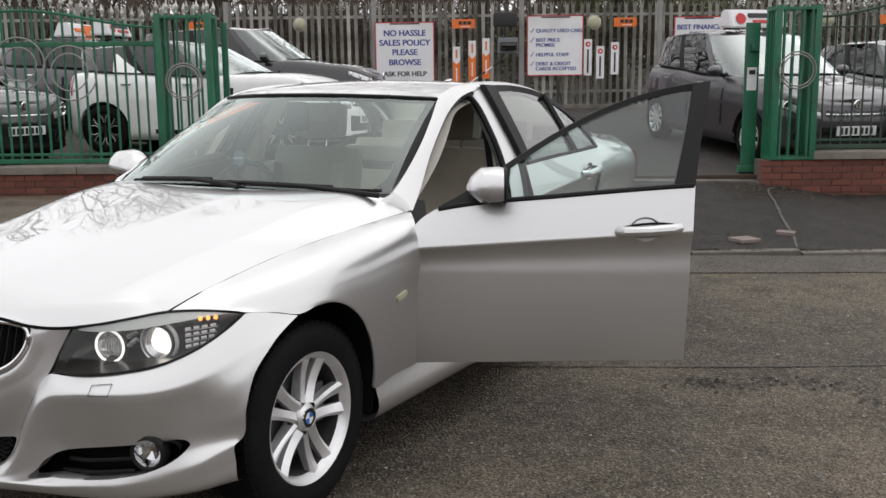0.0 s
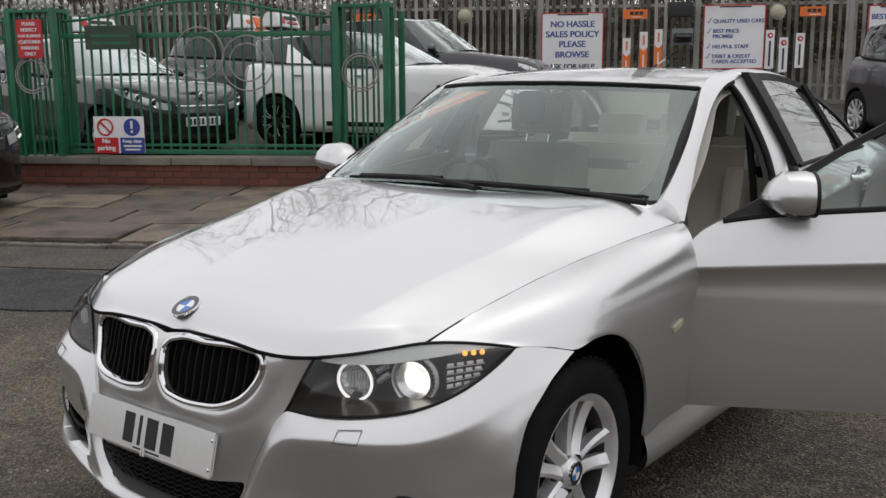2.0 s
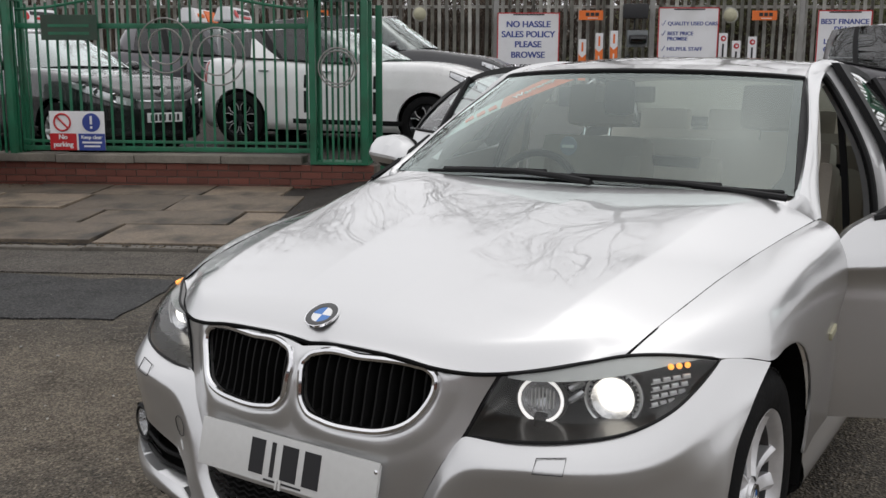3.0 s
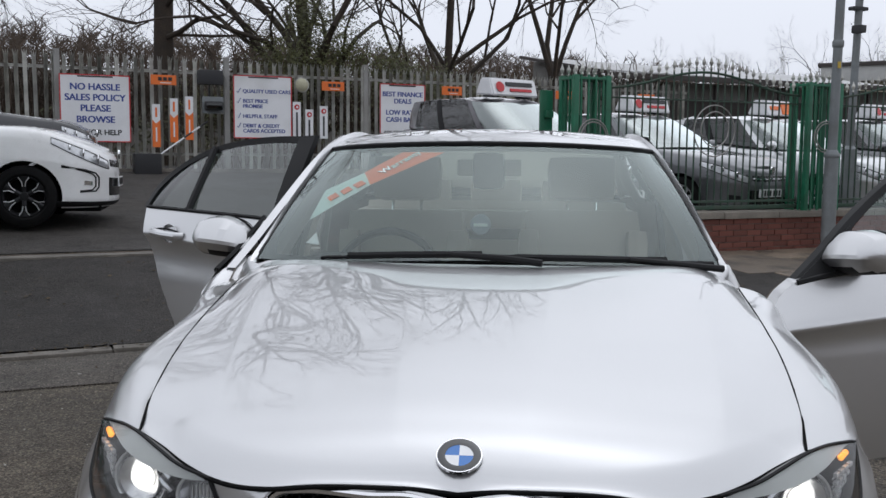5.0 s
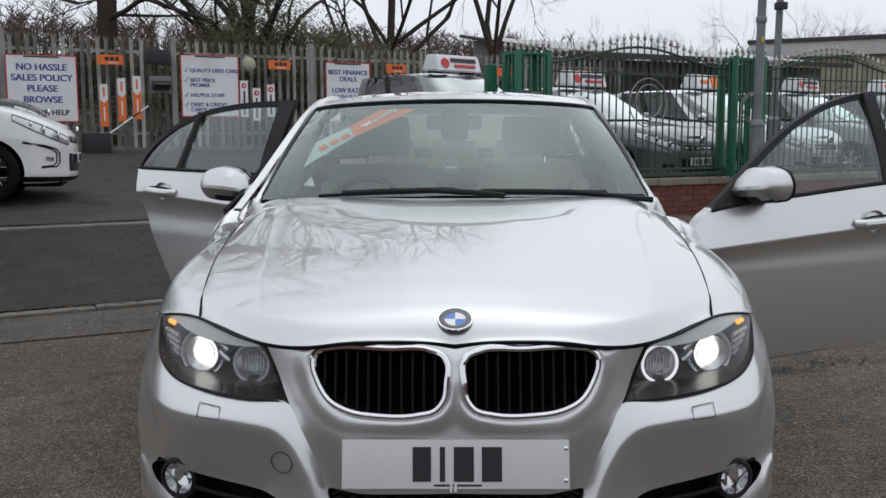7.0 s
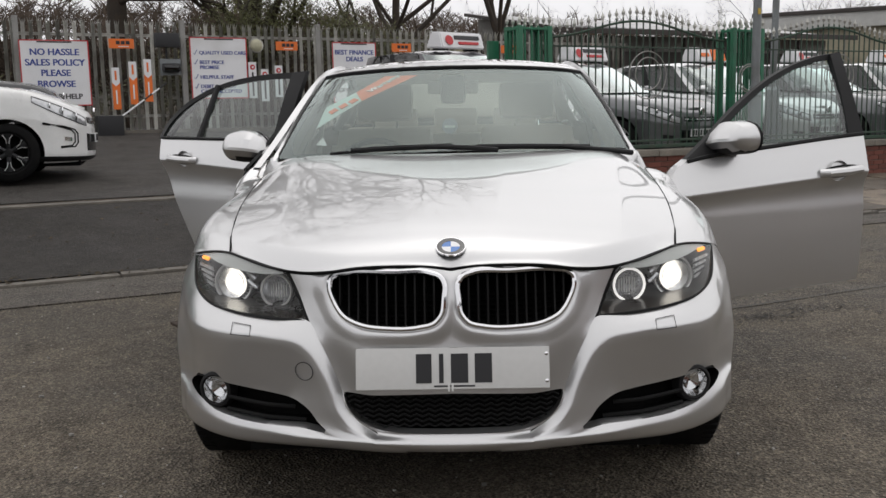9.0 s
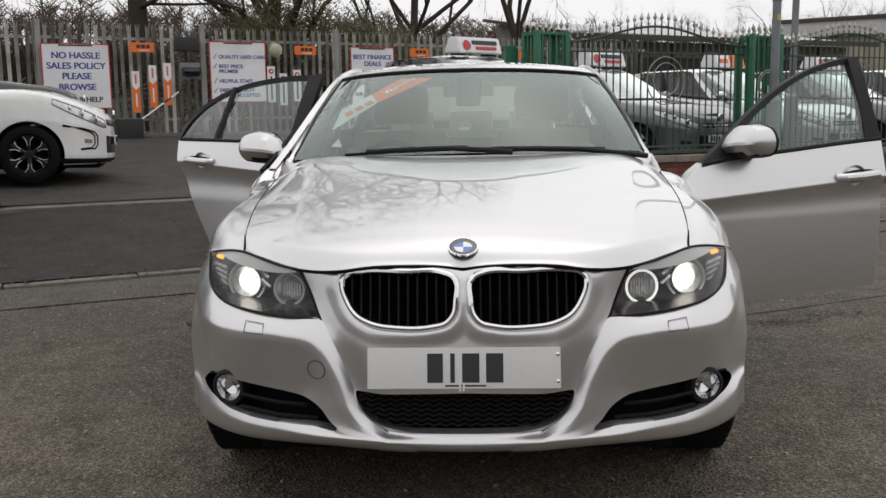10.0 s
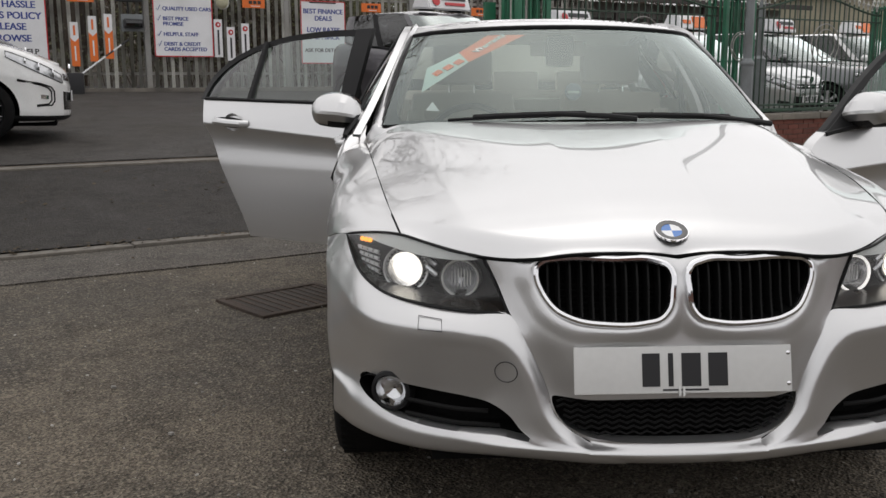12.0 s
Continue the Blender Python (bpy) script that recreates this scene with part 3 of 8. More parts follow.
def finial(parent, u, z, v=7.42):
    bm = bmesh.new()
    lathe(bm, [(0, 0.006), (0.012, 0.016), (0.03, 0.007), (0.05, 0.02), (0.075, 0.026), (0.10, 0.014), (0.145, 0.001)], "z", 8, (u, v, z))
    part("finial", bm, GALV, parent, "weathered grey spear finial")


def bar(parent, u, z0, z1, w=0.011, v=7.42, material=None):
    part("bar", boxed((u - w, v - w, z0), (u + w, v + w, z1)), material or GREEN, parent, smooth=False)


def panel(u0, u1, z0, zt, hump, label, ring_set=(), name="railing_panel", tips=True, rail_z=None, material=None):
    """A panel of upright bars between rails, its top rail rising to a low arch."""
    material = material or GREEN
    p = empty(name, SITE, label=label, category="railing", group="green railing panels")
    top = lambda u: zt + hump * (math.sin(math.pi * (u - u0) / (u1 - u0)) ** 2)
    part("bottom_rail", boxed((u0, 7.40, z0), (u1, 7.44, z0 + 0.05), 0.004), material, p)
    part("lower_rail", boxed((u0, 7.405, z0 + 0.085), (u1, 7.435, z0 + 0.115), 0.003), material, p)
    part("middle_rail", boxed((u0, 7.40, (rail_z or zt - 0.22)), (u1, 7.44, (rail_z or zt - 0.22) + (0.018 if material is GREEN_OLD else 0.055)), 0.004), material, p)
    bm = bmesh.new()
    tube(bm, [(u, 7.42, top(u)) for u in np.linspace(u0, u1, 25)], 0.016, 6)
    part("top_rail", bm, material, p)
    n = int((u1 - u0) / 0.112)
    for i in range(1, n):
        u = u0 + (u1 - u0) * i / n
        bar(p, u, z0 + 0.02, top(u) + 0.05, 0.0075 if material is GREEN_OLD else 0.0105, material=material)
        if tips:
            finial(p, u, top(u) + 0.05)
    for u, z, sizes in ring_set:
        rings(p, u, z, sizes)
    return p


def cage(u0, u1, z0, z1, label, ring_z):
    """A pillar made of upright bars round a square, with plates top and bottom."""
    p = empty("railing_pillar", SITE, label=label, category="railing pillar", group="green railing pillars")
    for z in (z0, z1 - 0.05):
        part("plate", boxed((u0, 7.26, z), (u1, 7.60, z + 0.03), 0.004), GREEN, p)
    for u in (u0 + 0.035, u1 - 0.035):
        for v in (7.29, 7.57):
            part("corner_post", boxed((u - 0.033, v - 0.033, z0), (u + 0.033, v + 0.033, z1), 0.004), GREEN, p)
    for i in range(1, 5):
        u = u0 + (u1 - u0) * i / 5
        for v in (7.275, 7.585):
            bar(p, u, z0, z1, v=v)
    for i in range(1, 3):
        v = 7.29 + 0.28 * i / 3
        for u in (u0 + 0.02, u1 - 0.02):
            bar(p, u, z0, z1, v=v)
    for i in range(6):
        for v in (7.28, 7.58):
            finial(p, u0 + 0.03 + (u1 - u0 - 0.06) * i / 5, z1, v)
    c = (u0 + u1) / 2
    rings(p, c, ring_z, ((0, 0, 0.200), (0, 0, 0.170)), 7.235)
    return p


cage(-2.03, -1.41, 0.45, 2.20, "green barred gate pillar with a steel ring", 1.462)
cage(-5.86, -5.25, 0.45, 2.20, "green barred pillar carrying a red sign", 1.45)
cage(4.80, 5.30, 0.53, 2.22, "green barred gate pillar with a steel ring on brick", 1.517)
cage(8.33, 8.93, 0.53, 2.27, "green barred pillar behind the lamp posts", 1.571)
cage(12.0, 12.6, 0.53, 2.25, "green barred pillar beyond the lamp posts", 1.55)
panel(-5.25, -1.97, 0.56, 2.06, 0.20, "green railing panel with overlapping steel rings", ((-3.59, 1.682, ((0, 0, 0.285), (0.01, -0.01, 0.185))), (-3.03, 1.57, ((0, 0, 0.30), (0, 0.01, 0.205)))), rail_z=1.86)
panel(-9.6, -5.86, 0.56, 2.06, 0.20, "green railing panel with a steel ring", ((-6.25, 1.56, ((0, 0, 0.30), (0, 0, 0.20))),), rail_z=1.86)
panel(5.30, 8.33, 0.64, 2.10, 0.235, "green railing panel with arched top and steel rings", ((6.905, 1.62, ((0, 0, 0.315), (0.0, 0.02, 0.215))),), rail_z=1.98, material=GREEN_OLD)
panel(8.93, 12.0, 0.64, 2.10, 0.235, "green railing panel with arched top beyond the lamp posts", ((10.6, 1.62, ((0, 0, 0.315), (0.0, 0.02, 0.215))),), rail_z=1.98, material=GREEN_OLD)
panel(12.6, 15.2, 0.64, 2.10, 0.235, "green railing panel at the end of the wall", rail_z=1.98, material=GREEN_OLD)

# closing posts of the gateway: flat green plates
post = empty("gate_post", SITE, label="flat green steel gate post with a small white notice", category="gate post")
part("post_plate", boxed((4.60, 7.66, 0.36), (4.76, 7.70, 2.06), 0.006), GREEN, post)
part("post_foot", boxed((4.57, 7.63, 0.36), (4.79, 7.73, 0.44), 0.01), GREEN, post)
part("lock_box", boxed((4.65, 7.60, 1.74), (4.74, 7.66, 1.82), 0.006), GREEN, post)
part("notice", boxed((4.625, 7.652, 1.30), (4.735, 7.658, 1.56)), SIGN_WHITE, post, "small white notice")
part("notice_print", boxed((4.645, 7.648, 1.48), (4.715, 7.652, 1.53)), SIGN_BLACK, post, "black printed bar")
post = empty("gate_post", SITE, label="green steel gate post standing against the barred pillar", category="gate post")
part("post_plate", boxed((-1.38, 7.62, 0.36), (-1.31, 7.66, 2.12), 0.006), GREEN, post)
part("post_foot", boxed((-1.40, 7.60, 0.36), (-1.29, 7.68, 0.42), 0.01), GREEN, post)


# ---- palisade fence ----
FENCE_V = 16.3
palisade = empty("palisade_fence", SITE, label="weathered galvanised palisade fence with splayed triple points", category="fence")
bm0 = bmesh.new()
prof = [(-0.034, 0.0), (-0.022, -0.012), (-0.010, -0.003), (0.0, -0.014), (0.010, -0.003), (0.022, -0.012), (0.034, 0.0)]
for w, zt, spread in ((0, 2.02, 0),):
    rows = [[(x, y, z) for x, y in prof] for z in (0.0, 1.0, 1.93)]
    grid(bm0, rows)
    for a, b, top_x, top_y in ((0, 2, -0.045, -0.045), (2, 4, 0.0, 0.01), (4, 6, 0.045, -0.045)):
        base = [bm0.verts.new((*prof[i], 1.93)) for i in range(a, b + 1)]
        bend = [bm0.verts.new((prof[i][0] * 1.1, prof[i][1] * 1.2, 2.0)) for i in range(a, b + 1)]
        tip = bm0.verts.new((top_x, top_y, 2.10))
        bm0.faces.new((base[0], base[1], bend[1], bend[0]))
        bm0.faces.new((base[1], base[2], bend[2], bend[1]))
        bm0.faces.new((bend[0], bend[1], tip))
        bm0.faces.new((bend[1], bend[2], tip))
bmesh.ops.solidify(bm0, geom=list(bm0.faces), thickness=0.003)
pale_data = piece_mesh("pale", bm0, GALV)
u = -16.0
i = 0
while u < 13.5:
    k = new("pale", pale_data)
    k.parent = palisade
    k.matrix_basis = pose(u, FENCE_V, yard_z(u, FENCE_V) + 0.03 + rng.uniform(-0.012, 0.012), 0, rng.uniform(-0.6, 0.6), rng.uniform(-3, 3))
    u += 0.152
for z in (0.33, 1.86):
    bm = bmesh.new()
    box(bm, (-16.1, FENCE_V + 0.005, z), (13.6, FENCE_V + 0.045, z + 0.006))
    box(bm, (-16.1, FENCE_V + 0.04, z - 0.045), (13.6, FENCE_V + 0.046, z))
    part("rail", bm, GALV, palisade, smooth=False, m=pose(0, 0, yard_z(0, FENCE_V)))
for u in (-15.3, -12.3, -9.3, -6.3, -3.3, -0.3, 2.7, 5.5, 8.4, 11.3):
    bm = bmesh.new()
    box(bm, (u - 0.05, FENCE_V - 0.02, 0), (u + 0.05, FENCE_V - 0.013, 2.16), 0)
    box(bm, (u - 0.05, FENCE_V + 0.08, 0), (u + 0.05, FENCE_V + 0.087, 2.16), 0)
    box(bm, (u - 0.004, FENCE_V - 0.013, 0), (u + 0.004, FENCE_V + 0.08, 2.16), 0)
    part("fence_post", bm, GALV_LIGHT, palisade, "pale galvanised fence post", smooth=False, m=pose(0, 0, yard_z(u, FENCE_V)))


# ---- the silver saloon: y runs from nose to tail, front axle at y = 0, x > 0 is its near side ----
car = empty("silver_saloon_car", label="silver four-door saloon with two doors open and headlamps lit, parked askew", category="car")
HUB, TYRE_R, ARCH_R = 0.322, 0.318, 0.362

crease_z = lambda y: 0.79 + 0.068 * (y - 0.6)
belt_z = curve_of((0.60, 0.905), (0.75, 0.937), (1.20, 0.985), (1.66, 1.022), (2.30, 1.040), (2.80, 1.050))


def side_x(y, z):
    """Half width of the car's flank at a height."""
    c, b = crease_z(y), belt_z(y)
    zs = [0.20, 0.345, 0.45, 0.58, 0.70, c - 0.045, c - 0.012, c, c + 0.012, (c + b) / 2 + 0.012, b]
    xs = [0.858, 0.881, 0.8935, 0.9005, 0.9000, 0.8985, 0.9115, 0.918, 0.9145, 0.890, 0.868]
    return float(hermite(zs, xs, [min(max(z, zs[0]), zs[-1])])[0])


def mirrored(name, build, material, label="", **kw):
    """A part for each side of the car; build takes +1 or -1."""
    return [part(name, build(s), material, car, label, **kw) for s in (1, -1)]


def sided(rows, s):
    return rows if s > 0 else flip(rows)


def disc_look(c, d):
    """A frame whose z axis points along d."""
    return look(c, (c[0] - d[0], c[1] - d[1], c[2] - d[2]))


# bonnet
HOOD_EDGE = [(0.662, -0.417, 0.753), (0.682, -0.320, 0.784), (0.703, -0.180, 0.815), (0.722, -0.020, 0.844), (0.742, 0.190, 0.870), (0.765, 0.450, 0.893), (0.788, 0.715, 0.911)]
hood_front = curve_of((0.0, -0.647), (0.12, -0.652), (0.30, -0.655), (0.52, -0.641), (0.60, -0.625), (0.70, -0.588), (0.80, -0.535), (0.90, -0.470), (1.0, -0.417))
hood_front_z = curve_of((0.0, 0.731), (0.08, 0.738), (0.2, 0.742), (0.4, 0.738), (0.52, 0.727), (0.70, 0.724), (0.80, 0.731), (0.90, 0.741), (1.0, 0.753))
hood_rear = lambda a: 0.495 + 0.215 * abs(a) ** 3.6
HOOD_MID = curve_of((-0.66, 0.728), (-0.63, 0.757), (-0.59, 0.786), (-0.50, 0.822), (-0.35, 0.862), (-0.15, 0.904), (0.1, 0.945), (0.3, 0.974), (0.5, 0.998), (0.7, 1.015))
_he = spline(HOOD_EDGE, 60)
hood_x = lambda y: float(np.interp(y, _he[:, 1], _he[:, 0]))
hood_edge_z = lambda y: float(np.interp(y, _he[:, 1], _he[:, 2]))


def hood_creases(b):
    """Two inner and two outer creases run back from the nose and spread towards the windscreen: half width and their share of it."""
    w = b ** 1.15
    wide = hood_x(-0.417 + w * 1.13)
    return wide, (0.115 + 0.10 * w) / wide, (0.47 + 0.17 * w ** 0.8) / wide


def hood_row(b, n=30):
    """Points across the bonnet, packed so that a line of them follows each crease."""
    _, k_in, k_out = hood_creases(b)
    half = [k_in * i / n for i in range(n)] + [k_in + (k_out - k_in) * i / (2 * n) for i in range(2 * n)] + [k_out + (1 - k_out) * i / n for i in range(n + 1)]
    return [hood_point(-k, b) for k in half[:0:-1]] + [hood_point(k, b) for k in half]


def hood_point(a, b):
    k = abs(a)
    y0, y1 = hood_front(k), hood_rear(a)
    w = b ** 1.15
    y = y0 + (y1 - y0) * w
    side = smoothstep(0.72, 0.96, k)
    x = a * (side * hood_x(max(y, -0.417)) + (1 - side) * hood_x(-0.417 + (y - y0) / (y1 - y0) * 1.13))
    mid, edge = HOOD_MID(y), hood_edge_z(max(y, -0.417)) + 0.012 * (1 - k)
    if y < -0.417:
        edge -= (-0.417 - y) * 0.20
    z = edge + (mid - edge) * (1 - k ** (2.4 + 5.0 * smoothstep(0.5, 1.0, b)))
    wide, k_in, k_out = hood_creases(b)
    fade = smoothstep(0.04, 0.22, b) * (1 - smoothstep(0.80, 0.99, b))
    past = (k - k_in) * wide
    u = min(max(0.5 * (past + math.hypot(past, 0.003)) / ((k_out - k_in) * wide), 0.0), 1.0)
    z -= 0.075 * (k_out - k_in) * wide * u * (1 - u) ** 2 * fade
    off = math.hypot((k - k_out) * wide, 0.003)
    z += 0.0075 * max(1 - off / 0.16, 0.0) ** 1.6 * fade * smoothstep(1.0, 0.95, k)
    front, t = hood_front_z(k), w / (0.030 + 0.06 * k**2)
    if t < 1:
        z = front + (z - front) * (1 - (1 - t) ** 2.2)
    return x, y, z


bm = bmesh.new()
grid(bm, [hood_row(b) for b in np.linspace(0, 1, 90)])
bm.normal_update()
hood = part("bonnet", thick(bm, 0.012), SILVER, car, sharp=50)


# black tubes laid along the bonnet's edges stand in for the shade in the gap
for s in (1, -1):
    part("bonnet_gap", tube(bmesh.new(), [(s * (x + 0.0015), y, z - 0.0015) for x, y, z in HOOD_EDGE], 0.0032, 6), VOID, car)
front_line = [(a * 0.662, hood_front(abs(a)) - 0.002, hood_front_z(abs(a)) - 0.005) for a in np.linspace(-1, 1, 60)]
part("bonnet_gap", tube(bmesh.new(), front_line, 0.0045, 6), VOID, car)


# front wings
WING_ARCH = [
    [(0.815, -0.250, 0.729), (0.853, -0.155, 0.712), (0.879, -0.084, 0.694), (0.888, 0.007, 0.704), (0.892, 0.088, 0.698), (0.894, 0.177, 0.660), (0.895, 0.256, 0.590), (0.893, 0.308, 0.49), (0.886, 0.326, 0.370), (0.884, 0.322, 0.345), (0.882, 0.450, 0.345), (0.882, 0.62, 0.345)],
    [(0.800, -0.272, 0.734), (0.846, -0.165, 0.734), (0.886, -0.03, 0.735), (0.899, 0.150, 0.718), (0.900, 0.300, 0.640), (0.897, 0.400, 0.540), (0.893, 0.500, 0.50), (0.892, 0.62, 0.490)],
    [(0.775, -0.300, 0.740), (0.832, -0.175, 0.757), (0.877, 0.0, 0.775), (0.899, 0.200, 0.776), (0.904, 0.330, 0.740), (0.900, 0.450, 0.680), (0.896, 0.62, 0.655)],
]
WING_TOP = [
    [(0.760, -0.320, 0.743), (0.820, -0.180, 0.774), (0.866, 0.0, 0.798), (0.892, 0.200, 0.806), (0.903, 0.350, 0.798), (0.908, 0.480, 0.788), (0.910, 0.62, 0.783)],
    [(0.748, -0.333, 0.745), (0.803, -0.185, 0.788), (0.848, 0.0, 0.817), (0.877, 0.200, 0.828), (0.893, 0.350, 0.824), (0.902, 0.480, 0.816), (0.906, 0.622, 0.812)],
    [(0.715, -0.365, 0.749), (0.766, -0.195, 0.806), (0.802, 0.0, 0.838), (0.832, 0.200, 0.858), (0.856, 0.400, 0.869), (0.878, 0.640, 0.874)],
    [(0.664, -0.413, 0.7535), (0.684, -0.318, 0.785), (0.706, -0.180, 0.816), (0.725, -0.020, 0.845), (0.745, 0.190, 0.871), (0.768, 0.450, 0.894), (0.793, 0.745, 0.913)],
]
WING = WING_ARCH + WING_TOP


def fair(rows, times, keep):
    """Evens out a grid of points inside its border; keep holds points back, from 0 (free) to 1 (fixed)."""
    r = np.array(rows)
    free = (1 - keep)[1:-1, 1:-1, None]
    for _ in range(times):
        mean = (r[:-2, 1:-1] + r[2:, 1:-1] + r[1:-1, :-2] + r[1:-1, 2:]) / 4
        r[1:-1, 1:-1] += (mean - r[1:-1, 1:-1]) * free
    return r


def wing(s):
    rows = loft(WING, 60, 44)
    hold = np.maximum(np.clip((rows[..., 1] - 0.40) / 0.20, 0, 1), np.clip(1 - np.arange(44) / 12, 0, 1)[:, None])
    rows = fair(rows, 70, hold)
    bm = bmesh.new()
    grid(bm, sided(rows, s))
    return thick(bm, 0.008)


mirrored("front_wing", wing, SILVER, sharp=50)


def repeater(s):
    bm = bmesh.new()
    box(bm, (-0.006, -0.034, -0.011), (0.008, 0.034, 0.011), 0.006)
    bmesh.ops.transform(bm, matrix=pose(s * 0.899, 0.495, 0.636, 14, 0, 0), verts=bm.verts)
    return bm


mirrored("side_repeater", repeater, CREAM, "pale clear side indicator")

# front bumper: centre block and two cheeks; each line runs from beside the mouth up the ridge, under the lamp and on to the wheel arch
block_x = curve_of((0.225, 0.216), (0.25, 0.219), (0.268, 0.217), (0.283, 0.206), (0.300, 0.236), (0.322, 0.268), (0.358, 0.297), (0.40, 0.308), (0.47, 0.336), (0.535, 0.368), (0.585, 0.397), (0.66, 0.428), (0.73, 0.462))
block_y = curve_of((0.225, -0.700), (0.25, -0.730), (0.268, -0.744), (0.275, -0.736), (0.283, -0.718), (0.300, -0.706), (0.322, -0.699), (0.358, -0.690), (0.40, -0.680), (0.47, -0.668), (0.535, -0.655), (0.585, -0.633), (0.66, -0.608), (0.73, -0.588))
CHEEK_TOP = [(0.204, -0.716, 0.283), (0.236, -0.706, 0.299), (0.268, -0.699, 0.321), (0.297, -0.690, 0.357), (0.308, -0.680, 0.400), (0.336, -0.668, 0.470), (0.368, -0.655, 0.535), (0.396, -0.634, 0.582),
             (0.50, -0.613, 0.587), (0.61, -0.578, 0.598), (0.71, -0.508, 0.616), (0.768, -0.420, 0.647), (0.793, -0.340, 0.680), (0.815, -0.249, 0.726), (0.852, -0.155, 0.709), (0.878, -0.088, 0.690)]
CHEEK_EDGE = [(0.215, -0.735, 0.275), (0.252, -0.724, 0.286), (0.292, -0.713, 0.312), (0.323, -0.705, 0.355), (0.339, -0.698, 0.400), (0.362, -0.691, 0.455), (0.388, -0.683, 0.499), (0.424, -0.674, 0.530),
              (0.510, -0.655, 0.548), (0.625, -0.622, 0.554), (0.735, -0.541, 0.556), (0.794, -0.448, 0.570), (0.822, -0.370, 0.594), (0.844, -0.305, 0.616), (0.862, -0.247, 0.633), (0.876, -0.196, 0.643)]
FACE_HIGH = [(0, 0, 0), (0, 0, 0), (0.322, -0.706, 0.298), (0.364, -0.689, 0.338), (0.384, -0.679, 0.385), (0.404, -0.672, 0.428), (0.425, -0.666, 0.462), (0.452, -0.661, 0.487),
             (0.522, -0.645, 0.501), (0.632, -0.612, 0.501), (0.736, -0.533, 0.503), (0.794, -0.442, 0.510), (0.832, -0.381, 0.522), (0.849, -0.346, 0.536), (0.861, -0.314, 0.549), (0.868, -0.288, 0.559)]
FACE_MID = [(0, 0, 0), (0, 0, 0), (0.345, -0.702, 0.284), (0.402, -0.673, 0.316), (0.428, -0.659, 0.358), (0.445, -0.650, 0.396), (0.466, -0.646, 0.420), (0.492, -0.641, 0.433),
            (0.546, -0.629, 0.440), (0.640, -0.596, 0.441), (0.740, -0.519, 0.443), (0.795, -0.437, 0.447), (0.831, -0.385, 0.450), (0.850, -0.359, 0.454), (0.861, -0.344, 0.458), (0.866, -0.332, 0.462)]
FACE_LOW = [(0, 0, 0), (0, 0, 0), (0.360, -0.699, 0.274), (0.426, -0.667, 0.290), (0.463, -0.650, 0.314), (0.488, -0.636, 0.335), (0.513, -0.629, 0.349), (0.542, -0.622, 0.357),
            (0.592, -0.605, 0.363), (0.668, -0.571, 0.366), (0.752, -0.504, 0.368), (0.799, -0.435, 0.370), (0.827, -0.392, 0.371), (0.843, -0.370, 0.372), (0.853, -0.356, 0.372), (0.857, -0.346, 0.373)]
CHIN_EDGE = [(0.215, -0.744, 0.268), (0.292, -0.724, 0.267), (0.372, -0.702, 0.268), (0.440, -0.684, 0.271), (0.490, -0.671, 0.275), (0.530, -0.660, 0.279), (0.565, -0.650, 0.281), (0.605, -0.635, 0.284),
             (0.650, -0.611, 0.288), (0.706, -0.572, 0.297), (0.766, -0.514, 0.315), (0.805, -0.460, 0.331), (0.826, -0.418, 0.345), (0.837, -0.397, 0.351), (0.844, -0.384, 0.355), (0.849, -0.374, 0.358)]


def between(a, b, w):
    return tuple(p + (q - p) * w for p, q in zip(a, b))


# the lines run on a little behind the centre block
for line, start in ((CHEEK_TOP, (0.130, -0.736, 0.283)), (CHEEK_EDGE, (0.130, -0.746, 0.275)), (FACE_HIGH, (0, 0, 0)), (FACE_MID, (0, 0, 0)), (FACE_LOW, (0, 0, 0)), (CHIN_EDGE, (0.130, -0.7535, 0.268))):
    line.insert(0, start)
for line, w in ((FACE_HIGH, 0.35), (FACE_MID, 0.6), (FACE_LOW, 0.85)):
    for i in (0, 1, 2):
        line[i] = between(CHEEK_EDGE[i], CHIN_EDGE[i], w)
CHIN_LOW = [(x + 0.002, y + 0.003, z - 0.4 * (z - 0.244)) for x, y, z in CHIN_EDGE]
CHIN_BASE = [(x, y + 0.010, 0.245 + 0.10 * max(z - 0.29, 0)) for x, y, z in CHIN_EDGE]
CHIN_UNDER = [(x - 0.02, y + 0.050, 0.226 + 0.10 * max(z - 0.29, 0)) for x, y, z in CHIN_EDGE]
FOG = ring([(0.352, 0.289), (0.376, 0.308), (0.400, 0.338), (0.438, 0.363), (0.500, 0.378), (0.580, 0.389), (0.660, 0.398), (0.725, 0.404), (0.762, 0.401), (0.773, 0.388), (0.764, 0.362), (0.740, 0.338), (0.700, 0.319), (0.640, 0.307), (0.560, 0.298), (0.450, 0.291)], 110)


